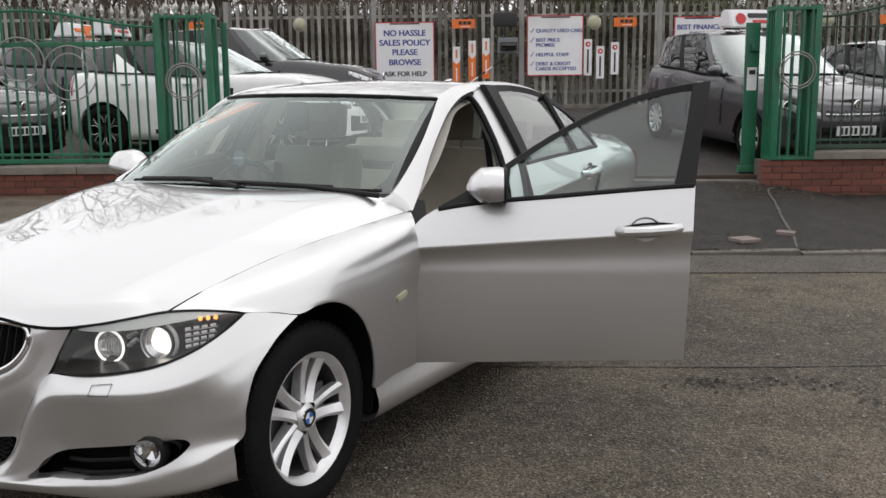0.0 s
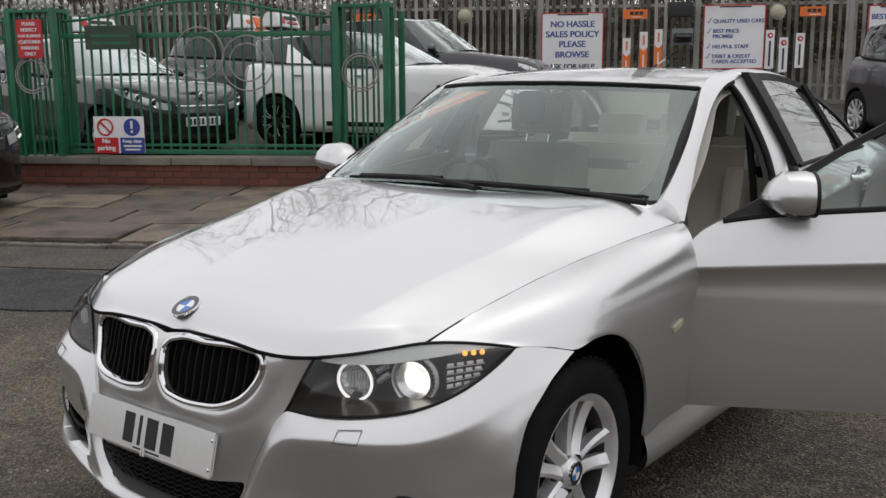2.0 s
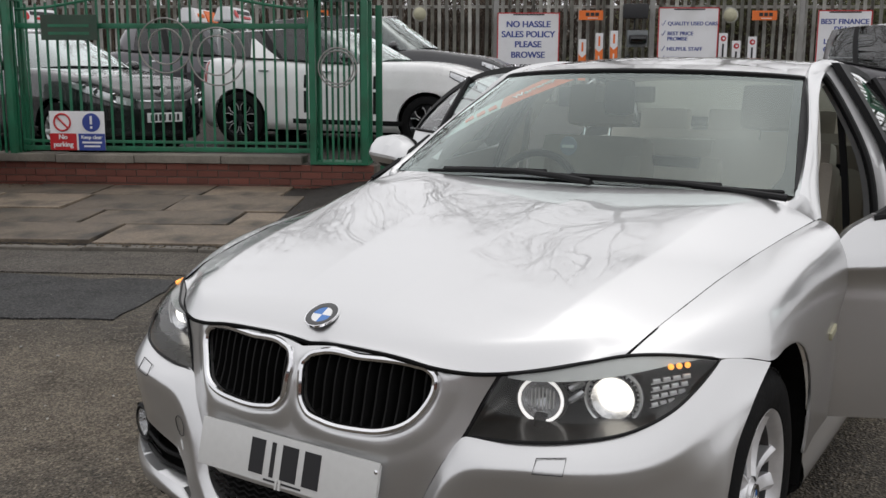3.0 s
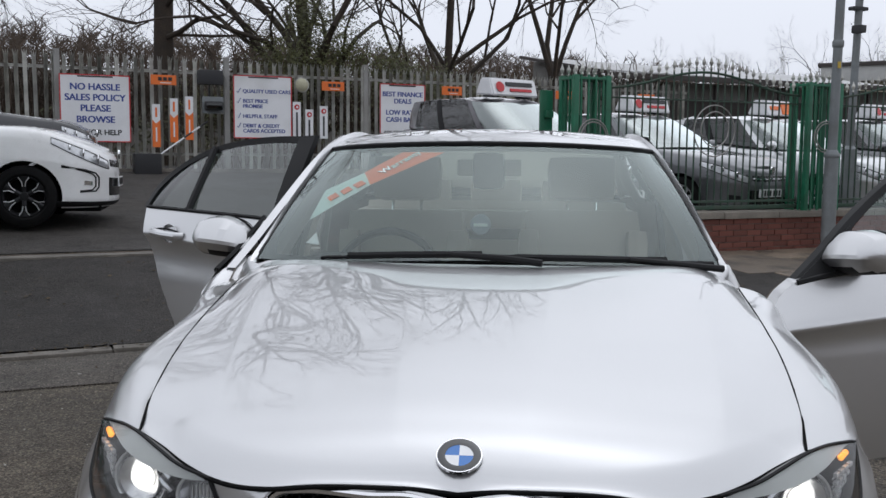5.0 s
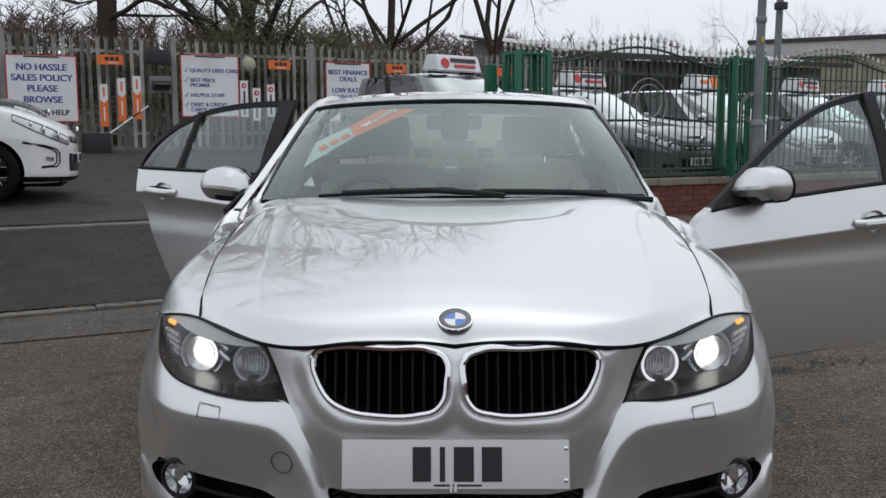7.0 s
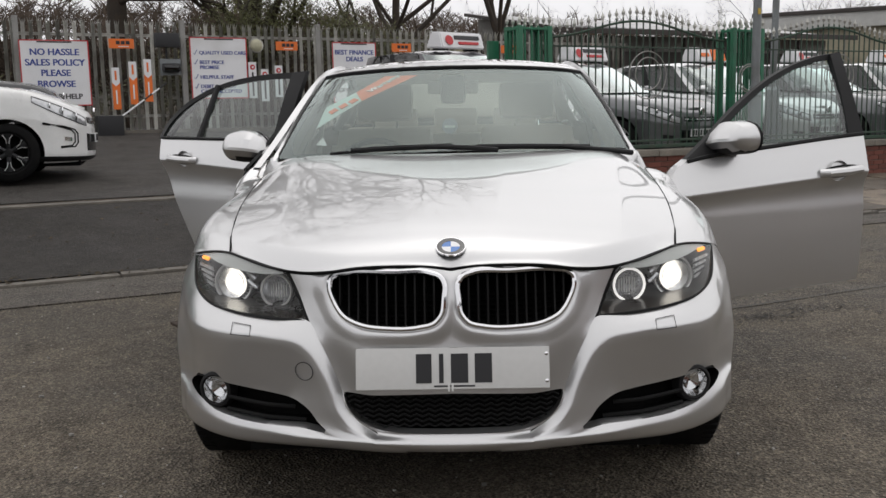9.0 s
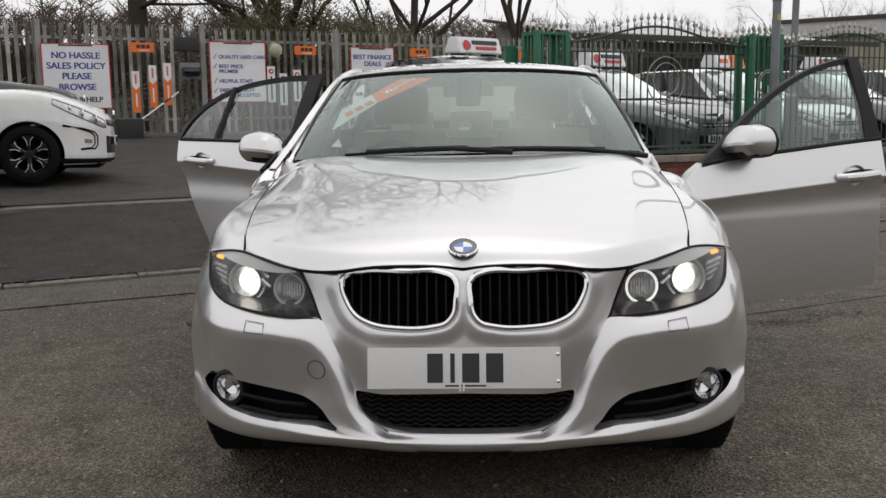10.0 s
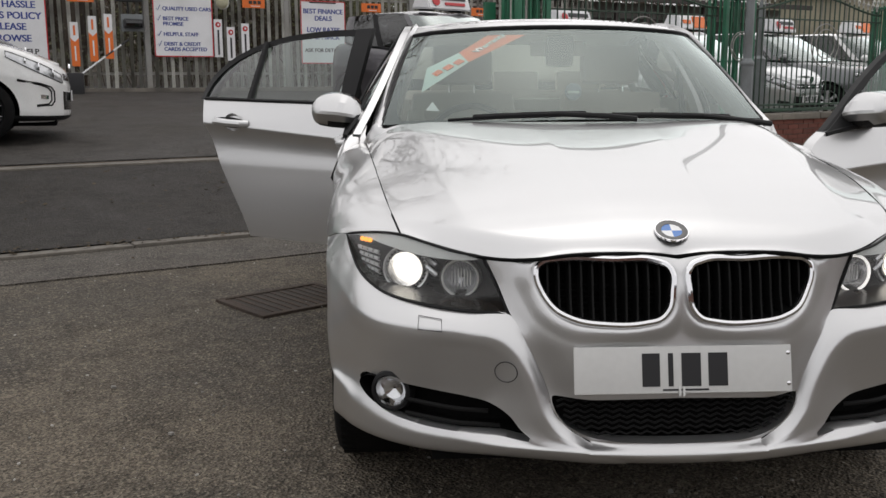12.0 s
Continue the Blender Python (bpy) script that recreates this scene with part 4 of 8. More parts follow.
def cheek_grid(na, nq):
    """The cheek's surface: smooth along its lines, with tight bends at the shoulder and the chin."""
    lines = []
    for k, pts in enumerate((CHEEK_TOP, CHEEK_EDGE, FACE_HIGH, FACE_MID, FACE_LOW, CHIN_EDGE, CHIN_LOW, CHIN_BASE, CHIN_UNDER)):
        p = np.array(pts, float)
        lines.append(p)
    along = np.mean([np.r_[0, np.cumsum(np.linalg.norm(np.diff(p, axis=0), axis=1))] for p in lines[:6]], axis=0)
    q = np.linspace(0, along[-1], na)
    fine = [hermite(along, p, q) for p in lines]
    out = np.empty((nq, na, 3))
    for c in range(na):
        col = [l[c] for l in fine]
        path = []
        for k, p in enumerate(col):
            if k in (1, 5):
                a, b = col[k - 1] - p, col[k + 1] - p
                la, lb = np.linalg.norm(a), np.linalg.norm(b)
                r = (0.011 + 0.03 * smoothstep(0.70, 1.0, c / (na - 1))) if k == 1 else 0.006
                ra, rb = min(r, la * 0.3), min(r, lb * 0.3)
                pa, pb = p + a / max(la, 1e-9) * ra, p + b / max(lb, 1e-9) * rb
                path += [pa, (pa + pb) / 2 * 0.45 + p * 0.55, pb]
            else:
                path.append(p)
        path = np.array(path)
        d = np.r_[0, np.cumsum(np.linalg.norm(np.diff(path, axis=0), axis=1) + 1e-6)]
        out[:, c] = hermite(d, path, np.linspace(0, d[-1], nq))
    return out


def cheek(s):
    bm = bmesh.new()
    grid(bm, sided(cheek_grid(110, 96), s))
    cut(bm, [(s * x, z) for x, z in FOG], 0, 2, where=lambda co: co.z > 0.280, lip=(-s * 0.012, 0.045, 0))
    return bm


nose_y = curve_of((0.225, -0.718), (0.246, -0.752), (0.268, -0.762), (0.283, -0.750), (0.305, -0.744), (0.38, -0.740), (0.44, -0.734), (0.53, -0.718), (0.60, -0.706), (0.68, -0.690), (0.715, -0.675), (0.745, -0.650))
KIDNEY = ring([(0.016, 0.698), (0.017, 0.655), (0.024, 0.612), (0.043, 0.589), (0.086, 0.577), (0.177, 0.574), (0.252, 0.585), (0.299, 0.608), (0.326, 0.645), (0.339, 0.685), (0.336, 0.706), (0.320, 0.719), (0.285, 0.7255), (0.157, 0.7265), (0.055, 0.724), (0.026, 0.713)], 96)


def near_kidney(x, z):
    """How far a point of the nose lies outside the grille opening."""
    a, b = nearest(KIDNEY, x, z)
    d = math.hypot(a - x, b - z)
    return -d if inside(KIDNEY, x, z) else d


def block_point(k, w):
    top = hood_front_z(min(abs(k) * 0.70, 0.70)) - 0.006
    low = 0.240
    z = low + (top - low) * w
    e, n = block_y(min(z, 0.73)), nose_y(z)
    flat = smoothstep(0.66, 0.52, z) * smoothstep(0.25, 0.36, z)
    a = abs(k)
    g = (1 - flat) * a**2.1 + flat * (0.22 * a**2 + 0.78 * smoothstep(0.62, 1.03, a) ** 1.3)
    x = k * block_x(z)
    y = n + (e - n) * g
    if z > 0.50:
        # a lip of the body stands proud round each grille and falls away below it
        d = near_kidney(abs(x), z)
        y -= 0.008 * smoothstep(-0.002, 0.012, d) * smoothstep(0.055, 0.012, d) * smoothstep(0.745, 0.70, z)
    return x, y, z


MOUTH = [(-0.300, 0.396), (0, 0.402), (0.300, 0.396)] + [tuple(p) for p in spline([(0.302, 0.386), (0.296, 0.365), (0.284, 0.343), (0.258, 0.318), (0.222, 0.301), (0.165, 0.293), (0.08, 0.291), (0, 0.291)], 24)]
MOUTH = MOUTH + [(-x, z) for x, z in MOUTH[-2:2:-1]]
bumper = bmesh.new()
grid(bumper, [[block_point(k, w) for k in np.linspace(-1, 1, 151)] for w in np.linspace(0, 1, 110)])
for s in (1, -1):
    cut(bumper, [(s * x, z) for x, z in KIDNEY], 0, 2, lip=(0, 0.03, 0))
cut(bumper, MOUTH, 0, 2, lip=(0, 0.05, 0))
front_bumper = part("front_bumper", bumper, SILVER, car, sharp=50, recalc=True)
for s in (1, -1):
    part("bumper_side", cheek(s), SILVER, front_bumper, sharp=60)


def mesh_panel(poly, y, material, parent, name, dx=0.0, s=1):
    bm = bmesh.new()
    plate(bm, [(s * x, z) for x, z in poly], 0.006, Matrix.Translation((dx, y, 0)))
    return part(name, bm, material, parent, smooth=False)


# lower intake: honeycomb slats before a black back that stands in for shade
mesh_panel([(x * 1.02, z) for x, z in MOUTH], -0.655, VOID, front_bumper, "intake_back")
for r in range(7):
    bm = bmesh.new()
    z0 = 0.302 + 0.014 * r
    tube(bm, [(x, -0.70 + 0.12 * x * x, z0 + 0.004 * (1 if i % 2 else -1)) for i, x in enumerate(np.linspace(-0.29, 0.29, 35)) if inside([(p[0] * 0.98, p[1]) for p in MOUTH], x, z0)], 0.003, 5)
    part("intake_slat", bm, GRILLE, front_bumper)


# kidney grilles
def kidney(s):
    k = empty("kidney_grille", label="chrome-framed kidney grille with black upright slats", category="grille")
    k.parent = car
    for key in ("category",):
        del k[key]
    bm = bmesh.new()
    surf = lambda x, z: block_point(min(abs(x) / block_x(min(z, 0.73)), 1), min(max((z - 0.24) / (hood_front_z(min(abs(x) / 0.662, 0.7)) - 0.006 - 0.24), 0), 1))[1]
    cx, cz = 0.178, 0.650
    tube(bm, [(s * (cx + (x - cx) * 0.985), surf(x, z) - 0.004, cz + (z - cz) * 0.965) for x, z in KIDNEY], 0.0085, 8, True)
    part("chrome_frame", bm, CHROME, k, "bright chrome surround")
    # black tray behind the slats: the depth's shade is put into its colour
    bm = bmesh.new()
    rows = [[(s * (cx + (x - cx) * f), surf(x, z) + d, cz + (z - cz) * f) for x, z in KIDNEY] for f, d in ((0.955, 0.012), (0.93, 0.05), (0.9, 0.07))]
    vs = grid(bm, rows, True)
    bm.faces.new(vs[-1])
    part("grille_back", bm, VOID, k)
    for i in range(11):
        x = 0.047 + 0.0262 * i
        zs = [z for z in np.linspace(0.56, 0.735, 60) if inside([(cx + (p - cx) * 0.95, cz + (q - cz) * 0.95) for p, q in KIDNEY], x, z)]
        if len(zs) < 5:
            continue
        a, b = zs[0], zs[-1]
        bm = bmesh.new()
        rows = []
        for z in np.linspace(a, b, 8):
            y = surf(x, z) + 0.010
            rows.append([(s * (x - 0.0022), y, z), (s * (x + 0.0022), y, z), (s * (x + 0.005), y + 0.035, z), (s * (x - 0.005), y + 0.035, z)])
        grid(bm, rows, True)
        part("slat", bm, GRILLE, k, smooth=False)
    for i in range(6):
        z = 0.585 + 0.014 * i
        bm = bmesh.new()
        tube(bm, [(s * x, surf(x, z) + 0.048, z) for x in np.linspace(0.05, 0.305, 8)], 0.003, 5)
        part("cross_bar", bm, VOID, k)
    return k


kidney(1), kidney(-1)

# round badge on the bonnet: plain quarters in blue and white inside a black ring
badge_m = disc_look((0, -0.602, 0.7805), (0, -0.47, 0.883))


def roundel(parent, m, r):
    e = part("badge_ring", lathe(bmesh.new(), [(0.0, r), (0.004, r * 0.99), (0.0045, r * 0.93), (0.004, r * 0.62), (0.0, r * 0.62)], "z", 40), GLOSS_BLACK, parent, "round enamel badge with black ring", m=m)
    part("badge_rim", lathe(bmesh.new(), [(0.0, r * 1.03), (0.005, r * 1.01), (0.005, r * 0.965), (0.004, r * 0.95)], "z", 40), CHROME, e)
    for q in range(4):
        bm = bmesh.new()
        c = bm.verts.new((0, 0, 0.0035))
        arc = [bm.verts.new((r * 0.62 * math.cos(a), r * 0.62 * math.sin(a), 0.0035)) for a in np.linspace(q * math.pi / 2, (q + 1) * math.pi / 2, 9)]
        for a, b in zip(arc, arc[1:]):
            bm.faces.new((c, a, b))
        part("badge_quarter", bm, BLUE if q % 2 else WHITE, e)
    return e


roundel(car, badge_m, 0.041)

# show plate: pale plate with dark bars in place of its characters
number_plate = empty("number_plate", disc_look((0, -0.7445, 0.474), (0, -0.972, 0.235)))
number_plate.parent = car
PL = number_plate
part("plate_base", boxed((-0.26, -0.0555, -0.004), (0.26, 0.0555, 0.0), 0.003), PLATE_WHITE, PL, "grey-white show plate")
part("plate_backing", boxed((-0.255, -0.052, -0.012), (0.258, 0.05, -0.006), 0.003), PLATE_WHITE, PL, "clear backing plate")
for x0, x1 in ((-0.098, -0.056), (-0.036, -0.024), (-0.004, 0.042), (0.060, 0.106)):
    part("character_bar", boxed((x0, -0.039, 0.0), (x1, 0.039, 0.0012)), PLATE_BLACK, PL, "black bar")
part("maker_bar", boxed((-0.05, -0.0495, 0.0), (0.06, -0.045, 0.001)), PLATE_BLACK, PL, "fine black bar")
for x in (-0.01, 0.0):
    part("plate_clip", boxed((x - 0.003, -0.062, 0.0), (x + 0.003, -0.040, 0.004), 0.001), PLATE_WHITE, PL)
for y in (-0.036, 0.036):
    part("plate_screw", lathe(bmesh.new(), [(-0.006, 0.006), (-0.002, 0.005), (0.0, 0.001)], "z", 10, (0.252, y, 0.003)), CHROME, PL)

# headlamps
FACET = mat("facets", (0.85, 0.85, 0.84), 0.2, 0.35, vary=0.1, scale=80, coat=0.5)
BROW = mat("brow_plastic", (0.50, 0.51, 0.49), 0.35, vary=0.04, coat=0.5)
REFLECTOR = mat("reflector", (0.62, 0.62, 0.63), 0.22, 0.75, vary=0.15, scale=60, fine=200)
LAMP_LOW = [(0.402, -0.629, 0.586), (0.50, -0.614, 0.591), (0.61, -0.579, 0.602), (0.71, -0.509, 0.620), (0.768, -0.421, 0.651), (0.793, -0.341, 0.684), (0.811, -0.256, 0.727)]
LAMP_TOP = [(0.463, -0.590, 0.721), (0.53, -0.552, 0.729), (0.60, -0.487, 0.741), (0.662, -0.424, 0.751), (0.72, -0.358, 0.7475), (0.77, -0.305, 0.739), (0.810, -0.258, 0.7285)]


def lamp_rows(n, q, bulge, inset=0.0):
    lo, hi = spline(LAMP_LOW, n), spline(LAMP_TOP, n)
    out = []
    for w in np.linspace(inset, 1 - inset, q):
        row = lo + (hi - lo) * w
        k = math.sin(math.pi * w) * np.sin(np.pi * np.linspace(0.06, 0.94, n))
        row = row + np.outer(k, (0.35, -0.75, 0.15)) * bulge
        out.append(row)
    return np.array(out)


def headlamp(s):
    h = empty("headlamp")
    h.parent = car
    bm = bmesh.new()
    grid(bm, sided(lamp_rows(40, 14, 0.028), s))
    part("lens", bm, GLASS_CLEAR, h, "clear lens").visible_shadow = False
    bm = bmesh.new()
    rows = lamp_rows(40, 14, 0.0)
    back = np.array(rows)
    k = np.linspace(0, 1, 14)
    depth = np.sin(np.pi * k) ** 0.4 * 0.165
    taper = np.sin(np.pi * np.linspace(0.0, 1.0, 40)) ** 0.35
    back[..., 1] += depth[:, None] * taper[None, :]
    back[..., 0] -= depth[:, None] * taper[None, :] * 0.35
    grid(bm, sided(back, s))
    part("housing", bm, LAMP_HOUSING, h, "dark grey inner housing")
    # dark seal round the lens
    bm = bmesh.new()
    edge = [tuple(p) for p in spline(LAMP_LOW, 30)] + [tuple(p) for p in spline(LAMP_TOP, 30)][::-1][1:]
    tube(bm, [(s * x, y, z) for x, y, z in edge], 0.0038, 6, True)
    part("seal", bm, BLACK_TRIM, h)
    # pale brow along the top, just inside the lens
    bm = bmesh.new()
    lens = lamp_rows(48, 41, 0.020)
    brow = []
    for c in range(2, 46):
        a = c / 47
        drop = 0.06 + 0.17 * math.sin(math.pi * min(max((a - 0.05) / 0.95, 0), 1)) ** 0.8
        brow.append([[np.interp(40 * (0.975 - drop * w), range(41), lens[:, c, q]) + (-0.003, 0.004, 0)[q] for q in range(3)] for w in (0.0, 0.33, 0.66, 1.0)])
    grid(bm, sided(np.array(brow), s))
    part("brow", bm, BROW, h, "pale grey brow strip")
    d = Vector((s * 0.22, -1, 0.03)).normalized()
    # dipped beam projector
    c = Vector((s * 0.650, -0.446, 0.665))
    p = part("projector", lathe(bmesh.new(), [(-0.05, 0.028), (-0.01, 0.040), (0.004, 0.047), (0.008, 0.048), (0.008, 0.045), (0.000, 0.038), (-0.008, 0.026)], "z", 36), REFLECTOR, h, "chrome projector bezel", m=disc_look(c, d))
    part("beam_lens", lathe(bmesh.new(), [(-0.006, 0.026), (0.002, 0.023), (0.008, 0.014), (0.010, 0.0)], "z", 32), LAMP_WHITE, p, "lit white projector lens")
    part("outer_ring", lathe(bmesh.new(), [(-0.004, 0.053), (0.004, 0.056), (0.006, 0.060), (0.0, 0.062), (-0.01, 0.060)], "z", 44), FACET, p, "clear ring")
    bm = bmesh.new()
    for i in range(30):
        a = math.tau * i / 30
        box(bm, (0.049, -0.0016, -0.012), (0.056, 0.0016, -0.002), 0, Matrix.Rotation(a, 4, "Z"))
    part("ring_teeth", bm, FACET, p, "bright teeth round the projector", smooth=False)
    # main beam reflector with its ring
    c = Vector((s * 0.512, -0.505, 0.650))
    p = part("main_beam", lathe(bmesh.new(), [(-0.034, 0.004), (-0.030, 0.020), (-0.018, 0.036), (0.0, 0.044)], "z", 36), REFLECTOR, h, "reflector bowl", m=disc_look(c, d))
    bm = bmesh.new()
    for i in range(-3, 4):
        box(bm, (0.008 * i - 0.0012, -0.026 + 0.002 * abs(i), -0.022), (0.008 * i + 0.0012, 0.022 - 0.002 * abs(i), -0.016), 0)
    part("reflector_ribs", bm, FACET, p, "bright upright ribs in the bowl", smooth=False)
    part("corona_ring", lathe(bmesh.new(), [(0.0, 0.043), (0.005, 0.0445), (0.005, 0.0485), (0.0, 0.0500)], "z", 44), LAMP_RING if s > 0 else FACET, p, "glowing ring" if s > 0 else "clear ring")
    part("bowl_edge", lathe(bmesh.new(), [(-0.012, 0.050), (-0.002, 0.0525), (-0.002, 0.055), (-0.012, 0.056)], "z", 40), LAMP_HOUSING, p)
    # bright webs between the two units
    for k, (z0, z1) in enumerate(((0.682, 0.700), (0.655, 0.676))):
        part("chrome_web", tube(bmesh.new(), [(s * 0.572, -0.492 + 0.006 * k, z0), (s * 0.584, -0.486, (z0 + z1) / 2), (s * 0.597, -0.478, z1)], 0.008, 8), REFLECTOR, h)
    # clear light bars at the outer end, four rows of small cells
    out = Vector((s * 0.6, -0.8, 0.12)).normalized()
    for i in range(4):
        a = Vector((s * 0.718, -0.412, 0.703 - 0.017 * i))
        b = Vector((s * (0.776 - 0.005 * i), -0.335, 0.708 - 0.017 * i))
        ex = (b - a).normalized()
        up = out.cross(ex).normalized() * (1 if s > 0 else -1)
        frame_m = Matrix((ex, up, out)).transposed().to_4x4()
        bm = bmesh.new()
        for j in range(4):
            at = a.lerp(b, (j + 0.5) / 4) + out * 0.004
            box(bm, (-0.0095, -0.0035, -0.006), (0.0075, 0.0045, 0.004), 0.002, Matrix.Translation(at) @ frame_m)
        tube(bm, [a - out * 0.002 - Vector((0, 0, 0.0065)), b - out * 0.002 - Vector((0, 0, 0.0065))], 0.0016, 4)
        part("light_bar", bm, FACET, h, "clear ribbed light bar", smooth=False)
    for k in range(3):
        part("indicator_bulb", lathe(bmesh.new(), [(-0.006, 0.004), (0.0, 0.0065), (0.003, 0.006), (0.004, 0)], "z", 12), LAMP_AMBER, h, "lit amber bulb", m=disc_look((s * (0.744 + 0.011 * k), -0.372 + 0.020 * k, 0.7285 - 0.001 * k), d))
    return h


headlamp(1), headlamp(-1)


# fog lamps, their dark ducts, washer caps, tow cap
def fog_unit(s):
    f = empty("fog_lamp_duct")
    f.parent = front_bumper
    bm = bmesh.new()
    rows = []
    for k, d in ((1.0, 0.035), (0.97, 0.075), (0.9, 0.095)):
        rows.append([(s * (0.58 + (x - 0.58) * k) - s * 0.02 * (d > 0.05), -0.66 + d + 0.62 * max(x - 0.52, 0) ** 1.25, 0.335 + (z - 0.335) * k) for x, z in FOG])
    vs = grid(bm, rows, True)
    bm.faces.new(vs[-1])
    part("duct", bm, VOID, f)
    for i in range(2):
        bm = bmesh.new()
        z = 0.305 + 0.036 * i
        tube(bm, [(s * x, -0.622 + 0.62 * max(x - 0.52, 0) ** 1.25, z + 0.09 * (x - 0.5)) for x in np.linspace(0.42 + 0.03 * i, 0.655, 10)], 0.006, 6)
        part("duct_blade", bm, GRILLE, f)
    d = Vector((s * 0.35, -1, 0.0)).normalized()
    c = Vector((s * 0.693, -0.560, 0.371))
    m = disc_look(c, d)
    part("fog_surround", lathe(bmesh.new(), [(-0.03, 0.058), (0.0, 0.052), (0.004, 0.044), (0.0, 0.040)], "z", 28), BLACK_TRIM, f, m=m)
    part("fog_reflector", lathe(bmesh.new(), [(-0.03, 0.003), (-0.022, 0.027), (-0.002, 0.040)], "z", 28), CHROME, f, m=m)
    part("fog_glass", lathe(bmesh.new(), [(0.0, 0.040), (0.006, 0.027), (0.009, 0.0)], "z", 28), GLASS_CLEAR, f, m=m)


fog_unit(1), fog_unit(-1)


def on_sheet(rows, x, z):
    """The point of a sheet that shows at (x, z) from the front."""
    r = np.asarray(rows).reshape(-1, 3)
    return r[np.argmin((r[:, 0] - x) ** 2 + (r[:, 2] - z) ** 2)]


cheek_rows = cheek_grid(200, 180)
for s in (1, -1):
    p = [on_sheet(cheek_rows, x, z) + (0, -0.003, 0.002) for x, z in ((0.566, 0.572), (0.620, 0.577), (0.623, 0.548), (0.566, 0.545))]
    bm = bmesh.new()
    tube(bm, [(s * q[0], q[1], q[2]) for q in p], 0.0012, 4, True)
    part("washer_cap", bm, PLASTIC_DARK, front_bumper, "shut line of the lamp washer cap")
ring_pts = [on_sheet(cheek_rows, 0.412 + 0.026 * math.cos(a), 0.452 + 0.026 * math.sin(a)) for a in np.linspace(0, math.tau, 28, endpoint=False)]
part("tow_eye_cap", tube(bmesh.new(), [(-0.412 - 0.026 * math.cos(a), q[1] - 0.0025, 0.452 + 0.026 * math.sin(a)) for q, a in zip(ring_pts, np.linspace(0, math.tau, 28, endpoint=False))], 0.0012, 4, True), PLASTIC_DARK, front_bumper, "shut line of the round tow eye cap")

# windscreen, roof, pillars
SCREEN_LOW = [(0, 0.505, 0.992), (0.24, 0.507, 0.991), (0.46, 0.555, 0.988), (0.60, 0.625, 0.985), (0.728, 0.712, 0.980)]
SCREEN_TOP = [(0, 1.065, 1.355), (0.20, 1.083, 1.353), (0.40, 1.150, 1.346), (0.52, 1.225, 1.339), (0.597, 1.320, 1.331)]


def both(line, n):
    h = spline(line, n)
    return np.vstack([flip(h)[::-1], h[1:]])


def screen_rows(na, nq, w0=0.0, w1=1.0, k=0.018):
    lo, hi = both(SCREEN_LOW, na), both(SCREEN_TOP, na)
    out = []
    for w in np.linspace(w0, w1, nq):
        r = lo + (hi - lo) * w
        r = r + np.array((0, -0.5, 0.8)) * k * math.sin(math.pi * w)
        out.append(r)
    return np.array(out)


PILLAR = spline([(0.730, 0.700, 0.981), (0.706, 0.875, 1.067), (0.679, 1.030, 1.153), (0.641, 1.178, 1.243), (0.602, 1.318, 1.334)], 40)
bm = bmesh.new()
sr = screen_rows(26, 24)
grid(bm, sr)
windscreen = part("windscreen", bm, GLASS, car, "clear laminated windscreen")
windscreen.visible_shadow = False
bm = bmesh.new()
fr = screen_rows(26, 24) + np.array((0, 0.004, -0.004))
grid(bm, fr[:2])
grid(bm, fr[-2:])
part("screen_border", bm, GLOSS_BLACK, windscreen, "black printed border")
for s in (1, -1):
    bm = bmesh.new()
    rows = []
    for q, r in enumerate(fr):
        w = q / 23
        wide = 0.040 + 0.075 * max(1 - w / 0.22, 0) ** 2.5 + 0.02 * max((w - 0.9) / 0.1, 0) ** 2
        row = r if s > 0 else r[::-1]
        d = np.r_[0, np.cumsum(np.linalg.norm(np.diff(row[::-1], axis=0), axis=1))]
        rows.append([[np.interp(t, d, row[::-1, c]) + (0, 0.0005, -0.0005)[c] for c in range(3)] for t in np.linspace(0, wide, 5)])
    grid(bm, rows)
    part("screen_side_border", bm, GLOSS_BLACK, windscreen)
    bm = bmesh.new()
    e = sr[:, -1] * np.array((s, 1, 1))
    edge = np.array([[np.interp(p[2], PILLAR[:, 2], PILLAR[:, c]) for c in range(3)] for p in sr[:, -1]]) * np.array((s, 1, 1))
    grid(bm, [e + np.array((-s * 0.004, 0, 0)), e + np.array((0, -0.002, 0.002)), edge + np.array((s * 0.004, 0.0, 0.002)), edge + np.array((s * 0.010, 0.02, -0.02))])
    part("screen_seal", bm, BLACK_TRIM, windscreen)
bm = bmesh.new()
tube(bm, [tuple(p + np.array((0, -0.002, 0.001))) for p in sr[-1]], 0.008, 6)
part("top_seal", bm, BLACK_TRIM, windscreen)

ROOF_EDGE = [(0.600, 1.322, 1.335), (0.578, 1.45, 1.366), (0.566, 1.65, 1.387), (0.562, 1.95, 1.393), (0.565, 2.25, 1.376), (0.572, 2.47, 1.344)]


